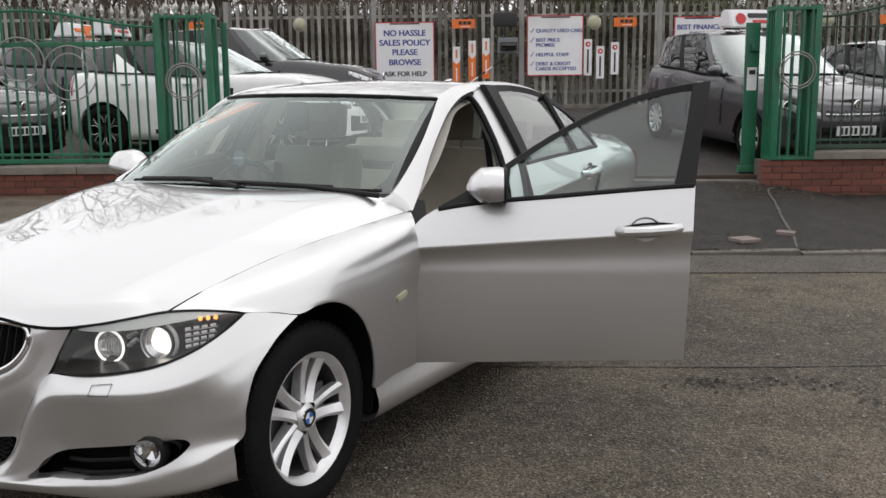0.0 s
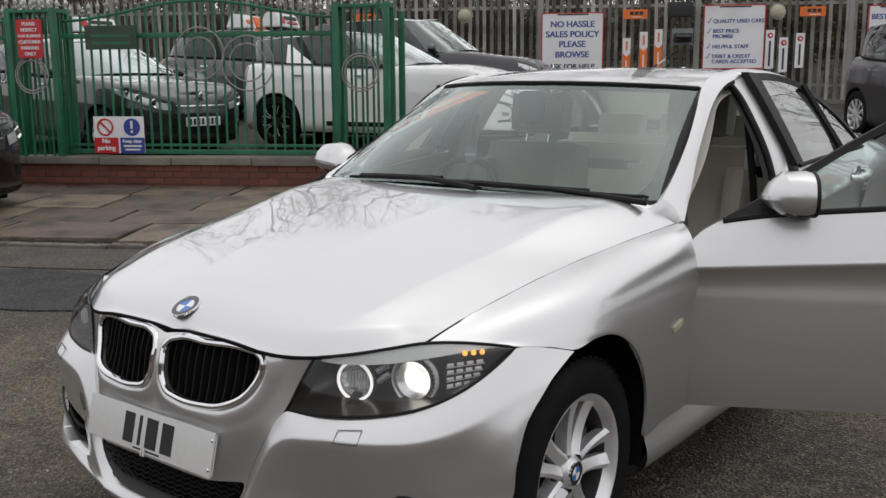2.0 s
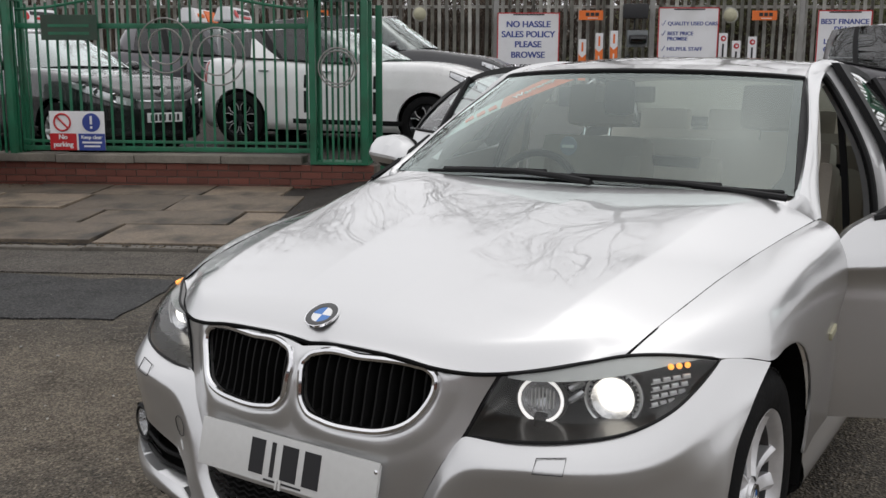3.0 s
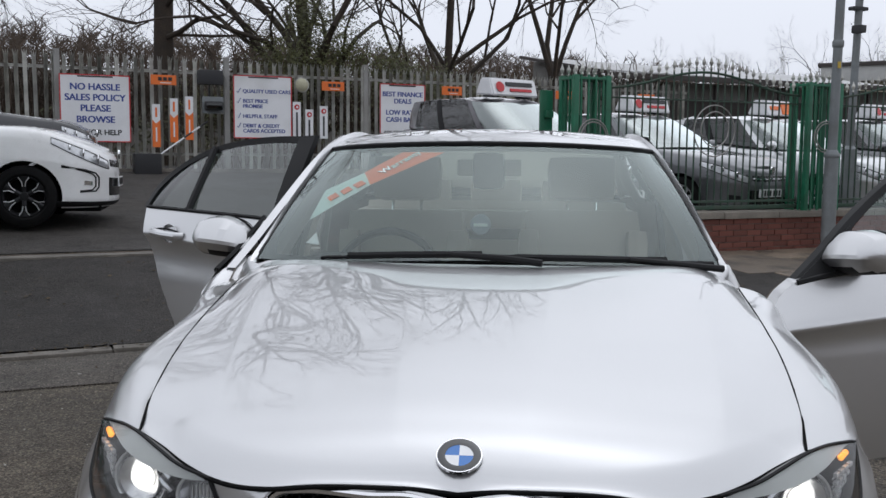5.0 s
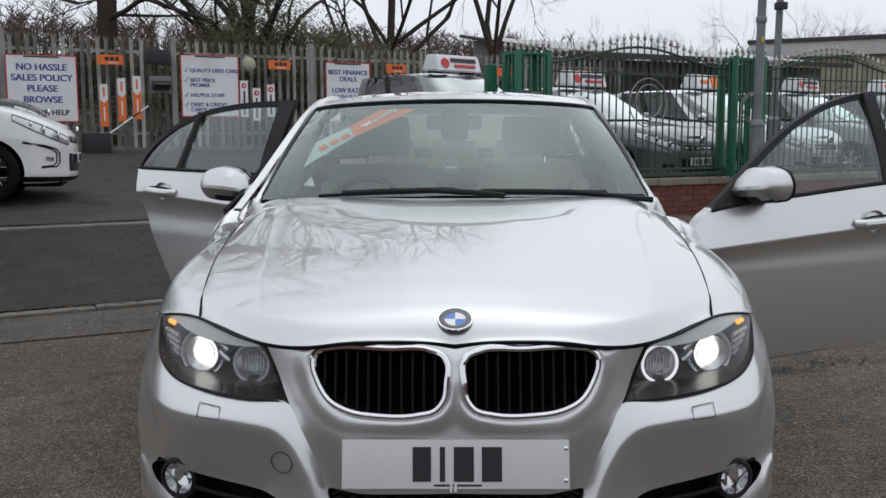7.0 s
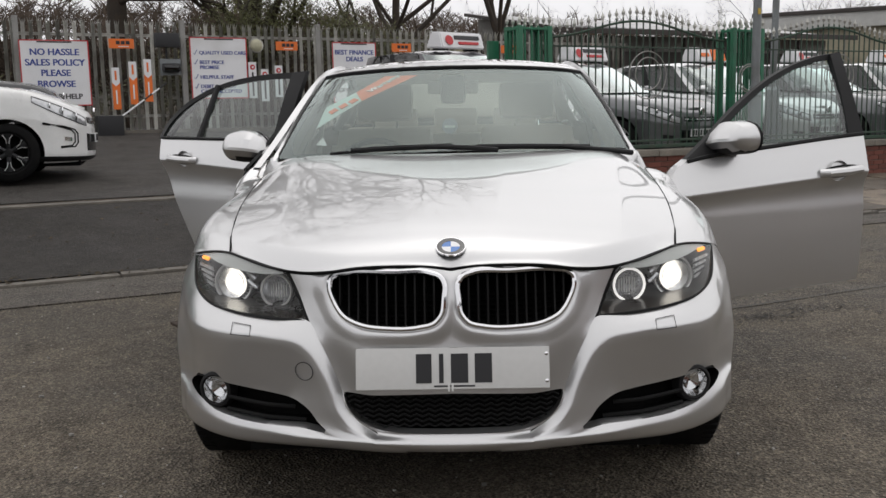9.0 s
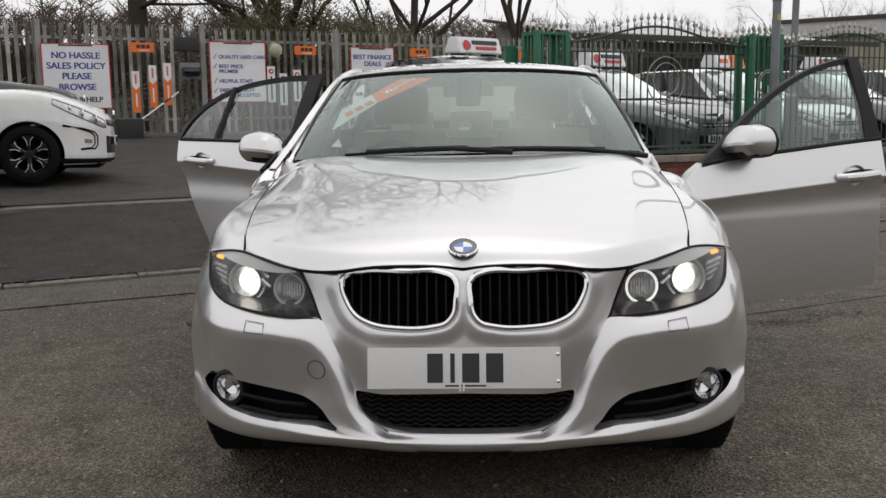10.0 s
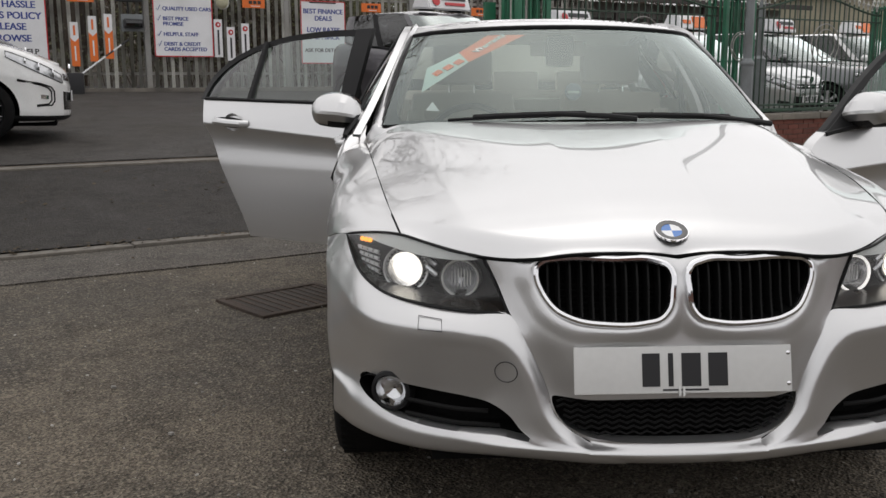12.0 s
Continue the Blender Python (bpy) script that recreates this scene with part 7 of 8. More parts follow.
thing("cable", cable, GALV_LIGHT, "loose pale cable hanging beside the floodlight", "cable", m=SITE)
# dark trough and striped barrier arm by the fence
tr = empty("trough", SITE, label="dark square planter tub standing by the fence", category="tub")
bm = boxed((0.92, 15.6, 0.86), (1.38, 16.05, 1.26), 0.02)
part("tub", bm, SIGN_BLACK, tr)
part("tub_base", boxed((0.86, 15.56, 0.80), (1.44, 16.1, 0.88), 0.01), mat("damp_timber", (0.05, 0.035, 0.025), 0.85, vary=0.25, bump=0.3), tr)
arm = empty("barrier_pole", SITE, label="black and white striped pole leaning on the tub", category="pole")
for k in range(6):
    a, b = Vector((1.36, 15.7, 1.24)), Vector((2.23, 15.75, 1.86))
    part("pole_band", tube(bmesh.new(), [a.lerp(b, k / 6), a.lerp(b, (k + 1) / 6)], 0.016, 8), SIGN_WHITE if k in (0, 1, 2, 4) else SIGN_BLACK, arm)
bm = boxed((-16, 16.05, 0.80), (13.6, 16.22, 0.985), 0.015)
thing("fence_kerb", bm, KERBSTONE, "low concrete kerb along the foot of the palisade", "kerb", "structure", m=SITE)

# signs on the railings
r = empty("parking_sign", SITE, label="red customer parking notice with white capitals on the pillar", category="sign")
part("panel", boxed((-5.68, 7.20, 1.645), (-5.375, 7.21, 2.07), 0.003), SIGN_RED, r, smooth=False)
for k, text in enumerate(("PLEASE", "RESPECT", "OUR BUSINESS", "CUSTOMER", "PARKING", "ONLY")):
    words(r, text, -5.527, 2.02 - 0.066 * k, 7.195, 0.052 if len(text) < 9 else 0.042, SIGN_WHITE, bold=0.002)
n = empty("no_parking_sign", SITE, label="white no parking and keep clear notice on the railing", category="sign")
part("panel", boxed((-4.92, 7.37, 0.565), (-4.305, 7.38, 0.985), 0.003), SIGN_WHITE, n, smooth=False)
part("red_field", boxed((-4.92, 7.365, 0.565), (-4.625, 7.37, 0.745)), SIGN_RED, n, smooth=False)
part("blue_field", boxed((-4.60, 7.365, 0.565), (-4.305, 7.37, 0.745)), SIGN_BLUE, n, smooth=False)
part("ban_ring", tube(bmesh.new(), [(-4.775 + 0.09 * math.cos(a), 7.366, 0.865 + 0.09 * math.sin(a)) for a in np.linspace(0, math.tau, 30, endpoint=False)], 0.011, 5, True), SIGN_RED, n)
part("ban_slash", tube(bmesh.new(), [(-4.835, 7.364, 0.925), (-4.715, 7.364, 0.805)], 0.010, 5), SIGN_RED, n)
part("order_disc", lathe(bmesh.new(), [(0, 0.0), (0, 0.10), (0.004, 0.10)], "y", 30, (-4.45, 7.364, 0.865)), SIGN_BLUE, n)
part("order_mark", boxed((-4.462, 7.358, 0.845), (-4.438, 7.364, 0.935)), SIGN_WHITE, n)
part("order_dot", boxed((-4.462, 7.358, 0.80), (-4.438, 7.364, 0.825)), SIGN_WHITE, n)
words(n, "No", -4.772, 0.705, 7.362, 0.075, SIGN_WHITE)
words(n, "parking", -4.772, 0.625, 7.362, 0.075, SIGN_WHITE, bold=0.003)
words(n, "Keep clear", -4.452, 0.705, 7.362, 0.054, SIGN_WHITE, bold=0.002)
barred(n, -4.56, -4.34, 0.64, 0.66, 7.364, SIGN_WHITE)
barred(n, -4.54, -4.36, 0.60, 0.618, 7.364, SIGN_WHITE)
g = board("green_board", -4.93, -4.31, 1.735, 2.0, 7.33, "faded green board tied to the railing", GREEN_OLD)
for z in (1.79, 1.87):
    barred(g, -4.85, -4.40, z, z + 0.03, 7.33, GREEN)

# lamp and camera posts
lp = empty("lamp_post", SITE, label="grey steel lamp post with a wide lower tube", category="lamp post")
z0 = pave_z(8.45, 7.0)
part("lower_tube", lathe(bmesh.new(), [(z0 - 0.05, 0.088), (1.32, 0.086), (1.36, 0.084), (1.40, 0.060)], "z", 24, (8.45, 6.95, 0)), GREYPOST, lp)
part("upper_tube", tube(bmesh.new(), [(8.45, 6.95, 1.36), (8.47, 6.95, 3.6), (8.50, 6.95, 6.2)], 0.060, 20, r2=0.05), GREYPOST, lp)
part("collar", lathe(bmesh.new(), [(1.30, 0.09), (1.315, 0.096), (1.35, 0.094), (1.36, 0.088)], "z", 24, (8.45, 6.95, 0)), GREYPOST, lp)
part("tag", boxed((8.41, 6.885, 2.42), (8.46, 6.892, 2.50)), mat("yellow_tag", (0.55, 0.38, 0.05), 0.5, vary=0.05), lp, "small yellow tag")
part("clamp", lathe(bmesh.new(), [(2.68, 0.064), (2.70, 0.072), (2.75, 0.072), (2.77, 0.064)], "z", 20, (8.462, 6.95, 0)), GREYPOST, lp)
cp = empty("camera_post", SITE, label="grey post with security cameras near its top", category="camera post")
part("lower_tube", lathe(bmesh.new(), [(0.30, 0.105), (1.42, 0.105), (1.47, 0.055)], "z", 24, (9.78, 7.9, 0)), GREYPOST, cp)
part("upper_tube", tube(bmesh.new(), [(9.78, 7.9, 1.42), (9.83, 7.9, 3.75)], 0.052, 18), GREYPOST, cp)
for z, du in ((3.02, -0.10), (3.5, 0.06), (3.62, 0.22)):
    part("camera_body", boxed((9.80 + du - 0.05, 7.70, z), (9.80 + du + 0.07, 7.86, z + 0.11), 0.02), PLASTIC_DARK, cp, "small dark camera")
part("camera_arm", tube(bmesh.new(), [(9.8, 7.88, 3.58), (10.05, 7.75, 3.72)], 0.02, 8), GREYPOST, cp)
part("bracket", boxed((9.68, 7.84, 3.35), (9.94, 7.96, 3.40), 0.01), PLASTIC_DARK, cp)

# drain grating in the road
dr = empty("drain_grating", SITE @ pose(-0.13, 2.37, 0.010, 0, 0, 10), label="rusty cast iron drain grating set in the road", category="drain")
RUST = mat("rusty_iron", (0.050, 0.036, 0.027), 0.9, 0.1, vary=0.3, fine=60, bump=0.5)
part("drain_pit", boxed((-0.29, -0.22, -0.006), (0.29, 0.22, -0.002)), mat("drain_silt", (0.034, 0.028, 0.022), 0.95, vary=0.3, scale=9, fine=60, bump=0.5), dr, smooth=False)
for sgn in (-1, 1):
    part("drain_frame", boxed((-0.31, sgn * 0.225 - 0.018, -0.01), (0.31, sgn * 0.225 + 0.018, 0.006), 0.003), RUST, dr)
    part("drain_frame", boxed((sgn * 0.295 - 0.018, -0.21, -0.01), (sgn * 0.295 + 0.018, 0.21, 0.006), 0.003), RUST, dr)
for i in range(11):
    part("drain_bar", boxed((-0.26 + 0.052 * i - 0.011, -0.2, -0.01), (-0.26 + 0.052 * i + 0.011, 0.2, 0.003), 0.003), RUST, dr)


# ---- cars parked in the yard and on the pavement ----
def other_car(name, m, paint, label, length=4.0, width=1.72, height=1.50, wb=2.5, front=0.82, nose_z=0.74, cowl_z=1.0, belt=0.97, cowl_y=0.38, roof_paint=None,
              rim_mat=None, tyre=0.31, screen_back=0.62, roof_end=None, tail_drop=0.28, dark_pillars=True, grille=True, clad=False, lamp_size=1.0, spokes=7, bulge=0.03, lamp_slope=0.03, plate_z=0.42, recess=False, nose_round=1.0):
    """A small parked car: lofted shell, glasshouse ring, roof, wheels, lamps, mirrors and plain plates."""
    c = empty(name, m, label=label, category="car", group="cars on the sales pitch")
    hw, rear = width / 2, length - front
    yb = wb + 0.35 if roof_end is None else roof_end
    contour = spline([(0, -front, 0), (0.45 * hw, -front + 0.02 * nose_round**2, 0), (0.78 * hw, -front + 0.13 * nose_round, 0), (0.94 * hw, -front + 0.22 + 0.14 * nose_round, 0), (0.985 * hw, -0.15, 0), (hw, 0.5, 0), (hw, wb * 0.55, 0), (0.995 * hw, wb, 0), (0.95 * hw, rear - 0.28, 0), (0.82 * hw, rear - 0.08, 0), (0.5 * hw, rear - 0.01, 0), (0, rear, 0)], 110)
    top = curve_of((-front, nose_z), (-front + 0.25, nose_z + 0.09), (-0.1, (nose_z + cowl_z) / 2 + bulge), (cowl_y, cowl_z - 0.04), (1.3, belt), (wb, belt + 0.05), (rear, belt + 0.03))
    fr = [0.0, 0.06, 0.14, 0.38, 0.62, 0.80, 0.90, 0.97, 1.0]
    ins = [0.07, 0.015, 0.0, 0.0, -0.004, 0.012, 0.03, 0.06, 0.10]

    def wall(i, f, out=0.0):
        x, y, _ = contour[i]
        a, b = contour[max(i - 1, 0)], contour[min(i + 1, 109)]
        t = Vector((b[0] - a[0], b[1] - a[1]))
        t = t.normalized() if t.length else Vector((1, 0))
        d = float(np.interp(f, fr, ins)) - out
        z = 0.20 + (top(y) - 0.20) * f
        return (max(x - t.y * d, 0.0) if i not in (0, 109) else 0.0, y + t.x * d, z)

    fs = np.linspace(0, 1, 30)
    half = [[wall(i, f) for i in range(110)] for f in fs]
    body = bmesh.new()
    for s in (1, -1):
        h = bmesh.new()
        grid(h, sided(np.array(half), s))
        for ay in (0.0, wb):
            r = tyre + 0.05
            cut(h, [(ay + r * math.cos(a), tyre + r * math.sin(a)) for a in np.linspace(0, math.tau, 40, endpoint=False)], 1, 2, lambda co: abs(co.x) > 0.6 * hw, lip=(-s * 0.06, 0, 0))
        data = bpy.data.meshes.new("half")
        h.to_mesh(data)
        h.free()
        body.from_mesh(data)
        bpy.data.meshes.remove(data)
    deck = []
    for i in range(0, 110):
        x, y, z = half[-1][i]
        deck.append([(x * k, y + 0.0, z + 0.035 * (1 - k**2.5)) for k in (1, 0.85, 0.6, 0.3, 0)])
    for s in (1, -1):
        grid(body, sided(np.array(deck), s))
    bmesh.ops.remove_doubles(body, verts=body.verts, dist=0.0008)
    part("body", body, paint, c, sharp=45)
    part("underside", boxed((-0.58 * hw, -front + 0.15, 0.15), (0.58 * hw, rear - 0.15, 0.5), 0.03), VOID, c)
    # glasshouse
    lowr = spline([(0, cowl_y, cowl_z + 0.015), (0.5 * hw, cowl_y + 0.05, cowl_z + 0.01), (0.86 * hw, cowl_y + 0.26, belt + 0.01), (0.93 * hw, cowl_y + 0.8, belt), (0.93 * hw, wb * 0.72, belt + 0.03), (0.90 * hw, wb + 0.1, belt + 0.06), (0.74 * hw, rear - 0.26, belt + 0.08), (0, rear - 0.16, belt + 0.07)], 90)
    y1 = cowl_y + screen_back
    topr = spline([(0, y1, height - 0.06), (0.42 * hw, y1 + 0.05, height - 0.065), (0.68 * hw, y1 + 0.20, height - 0.075), (0.70 * hw, y1 + 0.7, height - 0.045), (0.70 * hw, wb * 0.78, height - 0.055), (0.68 * hw, wb + 0.12, height - 0.10), (0.60 * hw, yb - 0.05, height - 0.13), (0, yb, height - 0.09)], 90)
    ring_rows = [lowr + (topr - lowr) * w + np.array((0.022, 0, 0)) * math.sin(math.pi * w) * np.minimum(1, lowr[:, :1] * 3) for w in np.linspace(0, 1, 8)]
    R = np.array(ring_rows)
    spans = {"windscreen": (0, 27), "front_side_window": (30, 48), "rear_side_window": (51, 64), "rear_window": (75, 89)}
    for s in (1, -1):
        for nm, (a, b) in spans.items():
            bm = bmesh.new()
            grid(bm, sided(R[:, a:b + 1], s))
            part(nm, bm, GLASS_SEEN if nm == "windscreen" else GLASS_DARK, c)
        for a, b, mt in ((27, 30, roof_paint or paint), (48, 51, BLACK_TRIM if dark_pillars else paint), (64, 75, roof_paint or paint)):
            bm = bmesh.new()
            grid(bm, sided(R[:, a:b + 1] + np.array((0.004, 0, 0.002)), s))
            part("pillar", bm, mt, c)
        if recess:
            bm = bmesh.new()
            fin = [[[np.interp(49 + 1.0 * w + (9.5 - 1.6 * w) * t, range(90), R[w, :, q]) + (0.012, 0, 0.002)[q] for q in range(3)] for t in np.linspace(0, 1, 5)] for w in range(6)]
            grid(bm, sided(np.array(fin), s))
            part("side_fin", thick(bm, 0.006), paint, c, "white fin behind the door window")
        bm = bmesh.new()
        tube(bm, [tuple(p) for p in sided(R[0, 24:72], s)], 0.012, 5)
        part("window_trim", bm, BLACK_TRIM, c)
    roof = bmesh.new()
    for s in (1, -1):
        grid(roof, sided(np.array([[(x * k, y, z + 0.05 * (1 - k**2.2)) for k in (1.0, 0.97, 0.85, 0.6, 0.3, 0.0)] for x, y, z in topr]), s))
    bmesh.ops.remove_doubles(roof, verts=roof.verts, dist=0.0008)
    part("roof", roof, roof_paint or paint, c)
    # dark cabin: seats and headrests seen through the glass
    for sx in (-0.36, 0.36):
        part("seat", boxed((sx - 0.22, 1.05, 0.4), (sx + 0.22, 1.25, 1.05), 0.06), PLASTIC_DARK, c)
        part("headrest", boxed((sx - 0.12, 1.17, 1.06), (sx + 0.12, 1.27, 1.24), 0.04), PLASTIC_DARK, c)
    part("dashboard", boxed((-0.8 * hw, cowl_y + 0.12, 0.6), (0.8 * hw, cowl_y + 0.42, cowl_z - 0.02), 0.05), PLASTIC_DARK, c)

    def patch(nm, i0, i1, f0, f1, mt, s, out=0.006, parent=None, slope=0.0, k=6):
        bm = bmesh.new()
        n_i = i1 - i0 + 1
        rows = [[wall(i, f0 + (f1 - f0) * w + slope * (i - i0) / (i1 - i0) * (0.35 + 0.65 * w), out * math.sin(math.pi * min(max((i - i0) / (i1 - i0), 0.06), 0.94)) ** 0.3) for i in range(i0, i1 + 1)] for w in np.linspace(0, 1, k)]
        grid(bm, sided(np.array(rows), s))
        return part(nm, bm, mt, parent or c)

    for s in (1, -1):
        far = int(9 + 12 * lamp_size)
        bm = bmesh.new()
        rows = []
        for i in range(9, far + 1):
            a = (i - 9) / (far - 9)
            lo, hi = 0.665 + (lamp_slope + 0.14) * a**1.4, 0.855 + (lamp_slope + 0.03) * a - 0.05 * (1 - a) ** 3
            rows.append([wall(i, lo + (hi - lo) * w, 0.006 * math.sin(math.pi * min(max(w, 0.08), 0.92)) ** 0.4) for w in np.linspace(0, 1, 7)])
        grid(bm, sided(np.array(rows), s))
        hlp = part("headlamp", bm, GLASS_LAMP, c)
        rim_line = [r[0] for r in rows] + [r[-1] for r in rows[::-1]]
        part("lamp_seal", tube(bmesh.new(), [(s * x, y, z) for x, y, z in rim_line], 0.006, 5, True), BLACK_TRIM, hlp)
        for i, f, r in ((13, 0.775, 0.05), (17, 0.81, 0.042), (20, 0.845, 0.028)):
            p = Vector(wall(i, f + lamp_slope * 0.4, 0.010))
            part("lamp_bowl", lathe(bmesh.new(), [(0.0, r * 1.1), (-0.010, r), (-0.004, r * 0.8), (0.008, r * 0.4), (0.010, 0.0)], "y", 18, (s * p.x, p.y, p.z)), CHROME, hlp)
            part("lamp_pupil", lathe(bmesh.new(), [(-0.004, r * 0.45), (-0.012, 0.0)], "y", 12, (s * p.x, p.y, p.z)), PLASTIC_DARK, hlp)
        if recess:
            loop = [wall(i, f, 0.004) for i, f in ((18, 0.24), (14, 0.27), (13, 0.34), (13, 0.50), (14, 0.56), (17, 0.585), (22, 0.59))] + [wall(i, f, 0.003) for i, f in ((22, 0.575), (17, 0.565), (15, 0.54), (14, 0.49), (14, 0.35), (15, 0.285), (18, 0.255))]
            part("air_recess", tube(bmesh.new(), [(s * x, y, z) for x, y, z in loop], 0.009, 5), BLACK_TRIM, c, "dark slot round the corner recess")
            patch("fog_lamp", 15, 17, 0.36, 0.42, CHROME, s, 0.012)
        else:
            patch("fog_lamp", 11, 15, 0.26, 0.38, BLACK_TRIM, s)
        patch("tail_lamp", 92, 97, 0.66, 0.96, RED_LENS, s)
        patch("door_line", 43, 43 + 1, 0.10, 0.98, BLACK_TRIM, s, 0.001)
        patch("door_line", 62, 62 + 1, 0.10, 0.98, BLACK_TRIM, s, 0.001)
        patch("side_strip", 36, 66, 0.10, 0.17, BLACK_TRIM if clad else paint, s, 0.012)
        for yy in (1.25, wb - 0.35):
            part("handle", boxed((s * hw * 1.0 - 0.014, yy - 0.07, belt - 0.12), (s * hw * 1.0 + 0.018, yy + 0.07, belt - 0.095), 0.008), CHROME, c)
        mir = bmesh.new()
        bmesh.ops.create_uvsphere(mir, u_segments=16, v_segments=10, radius=1.0, matrix=Matrix.Translation((s * (hw + 0.06), cowl_y + 0.50, belt + 0.06)) @ Matrix.Diagonal((0.10, 0.07, 0.07, 1)))
        part("mirror", mir, roof_paint or paint, c)
        part("mirror_foot", tube(bmesh.new(), [(s * (hw - 0.08), cowl_y + 0.52, belt), (s * (hw + 0.02), cowl_y + 0.51, belt + 0.03)], 0.02, 6), BLACK_TRIM, c)
        patch("bumper_lip", 0, 24, 0.02, 0.10, BLACK_TRIM, s, 0.008)
        if grille:
            patch("grille", 0, 9, 0.20, 0.52, GLOSS_BLACK, s, 0.004)
            patch("upper_grille", 0, 8, 0.72, 0.84, GLOSS_BLACK, s, 0.004)
            patch("chrome_bar", 0, 8, 0.77, 0.79, CHROME, s, 0.012)
        patch("wiper", 0, 1, 0.99, 1.0, BLACK_TRIM, s)
    part("number_plate", boxed((-0.26, -front - 0.022, plate_z), (0.26, -front - 0.008, plate_z + 0.11), 0.003), WHITE, c, "white number plate")
    for k in range(7):
        x = -0.20 + 0.062 * k + (0.02 if k > 3 else 0)
        part("plate_bar", boxed((x - 0.018, -front - 0.025, plate_z + 0.017), (x + 0.018, -front - 0.021, plate_z + 0.093)), PLATE_BLACK, c, "black bar")
    part("badge", lathe(bmesh.new(), [(-0.012, 0.0), (-0.01, 0.05), (0.01, 0.055)], "y", 18, (0, -front - 0.005, nose_z - 0.02)), CHROME, c, "plain chrome badge")
    # wheels
    for ay in (0.0, wb):
        for s in (1, -1):
            w = empty("wheel", Matrix.Translation((s * (hw - 0.015), ay, tyre)) @ (pose(0, 0, 0) if s > 0 else pose(0, 0, 0, 0, 0, 180)))
            w.parent = c
            k = tyre / 0.318
            part("tyre", lathe(bmesh.new(), [(-0.02, 0.205 * k), (0.002, 0.235 * k), (0.0, 0.285 * k), (-0.02, tyre), (-0.17, tyre), (-0.19, 0.21 * k)], "x", 36), RUBBER, w)
            part("rim", lathe(bmesh.new(), [(-0.16, 0.19 * k), (-0.03, 0.19 * k), (-0.006, 0.208 * k), (-0.012, 0.212 * k)], "x", 36), rim_mat or ALLOY, w)
            # black disc added as the shade between the spokes
            part("rim_back", lathe(bmesh.new(), [(-0.10, 0.0), (-0.10, 0.19 * k)], "x", 24), VOID, w)
            for q in range(spokes):
                bm = bmesh.new()
                grid(bm, [[(-0.02 + 0.012 * t, -0.022 - 0.006 * t, (0.03 + 0.175 * t) * k), (-0.012 + 0.012 * t, 0.0, (0.03 + 0.175 * t) * k), (-0.02 + 0.012 * t, 0.022 + 0.006 * t, (0.03 + 0.175 * t) * k), (-0.06, 0.0, (0.03 + 0.175 * t) * k)] for t in (0, 0.5, 1)], True)
                bmesh.ops.transform(bm, matrix=Matrix.Rotation(math.tau * q / spokes, 4, "X"), verts=bm.verts)
                part("spoke", bm, rim_mat or ALLOY, w)
                if rim_mat is RIM_DARK:
                    bm = bmesh.new()
                    for sd in (-1, 1):
                        tube(bm, [(-0.010, sd * 0.012, 0.10 * k), (-0.004, sd * 0.020, 0.15 * k), (-0.002, sd * 0.052, 0.195 * k)], 0.0055, 5)
                    bmesh.ops.transform(bm, matrix=Matrix.Rotation(math.tau * q / spokes, 4, "X"), verts=bm.verts)
                    part("spoke_edge", bm, ALLOY, w, "polished edge of the spoke")
            part("hub_cap", lathe(bmesh.new(), [(-0.03, 0.05), (-0.008, 0.045), (-0.004, 0.0)], "x", 20), rim_mat or ALLOY, w)
    return c


def roof_sign(m, colour, label):
    """A wedge-shaped advertising box for a car roof."""
    b = empty("roof_sign", m, label=label, category="roof sign", group="roof signs")
    bm = bmesh.new()
    plate(bm, [(-0.20, 0), (0.20, 0), (0.10, 0.24), (-0.10, 0.24)], 0.86, pose(0.43, 0, 0, 0, 0, 90))
    bmesh.ops.bevel(bm, geom=bm.edges[:], offset=0.02, segments=2, affect="EDGES")
    part("sign_box", bm, SIGN_WHITE, b)
    for s in (1, -1):
        tilt = pose(0, s * 0.158, 0.12, 0, 0, 0) @ Matrix.Rotation(radians(22.6 * s), 4, "X")
        if colour == "red":
            part("roundel", lathe(bmesh.new(), [(-0.004, 0.0), (-0.004, 0.075), (0.0, 0.075)], "y", 22, (-0.28, s * 0.008, 0)), SIGN_RED, b, m=tilt)
            part("mark_bar", boxed((-0.16, -0.012, 0.02), (0.33, 0.012, 0.075)), SIGN_BLACK, b, m=tilt)
            part("red_bar", boxed((-0.10, -0.012, -0.06), (0.30, 0.012, -0.02)), SIGN_RED, b, m=tilt)
        else:
            part("orange_field", boxed((-0.02, -0.012, -0.10), (0.38, 0.012, 0.10)), SIGN_ORANGE, b, m=tilt)
            part("mark_bar", boxed((-0.33, -0.012, -0.03), (-0.10, 0.012, 0.03)), SIGN_ORANGE, b, m=tilt)
    for x in (-0.3, 0.3):
        part("foot", boxed((x - 0.03, -0.14, -0.03), (x + 0.03, 0.14, 0.01), 0.005), SIGN_BLACK, b)
    return b


GLASS_SEEN = glass("parked_screen", (0.34, 0.40, 0.38), rough=0.06, clear=-2.2, sheen=(0.93, 1.0, 0.98))
GLASS_LAMP = mat("lamp_cover", (0.58, 0.59, 0.60), 0.16, 0.55, vary=0.12, scale=14, fine=40, coat=1.0)
PAINT_WHITE = mat("white_paint", (0.84, 0.84, 0.83), 0.3, vary=0.03, coat=1.0, dirt=(0.5, 0.48, 0.45), dirt_amount=0.3)
PAINT_BLACK = mat("black_paint", (0.012, 0.012, 0.014), 0.25, vary=0.1, coat=1.0)
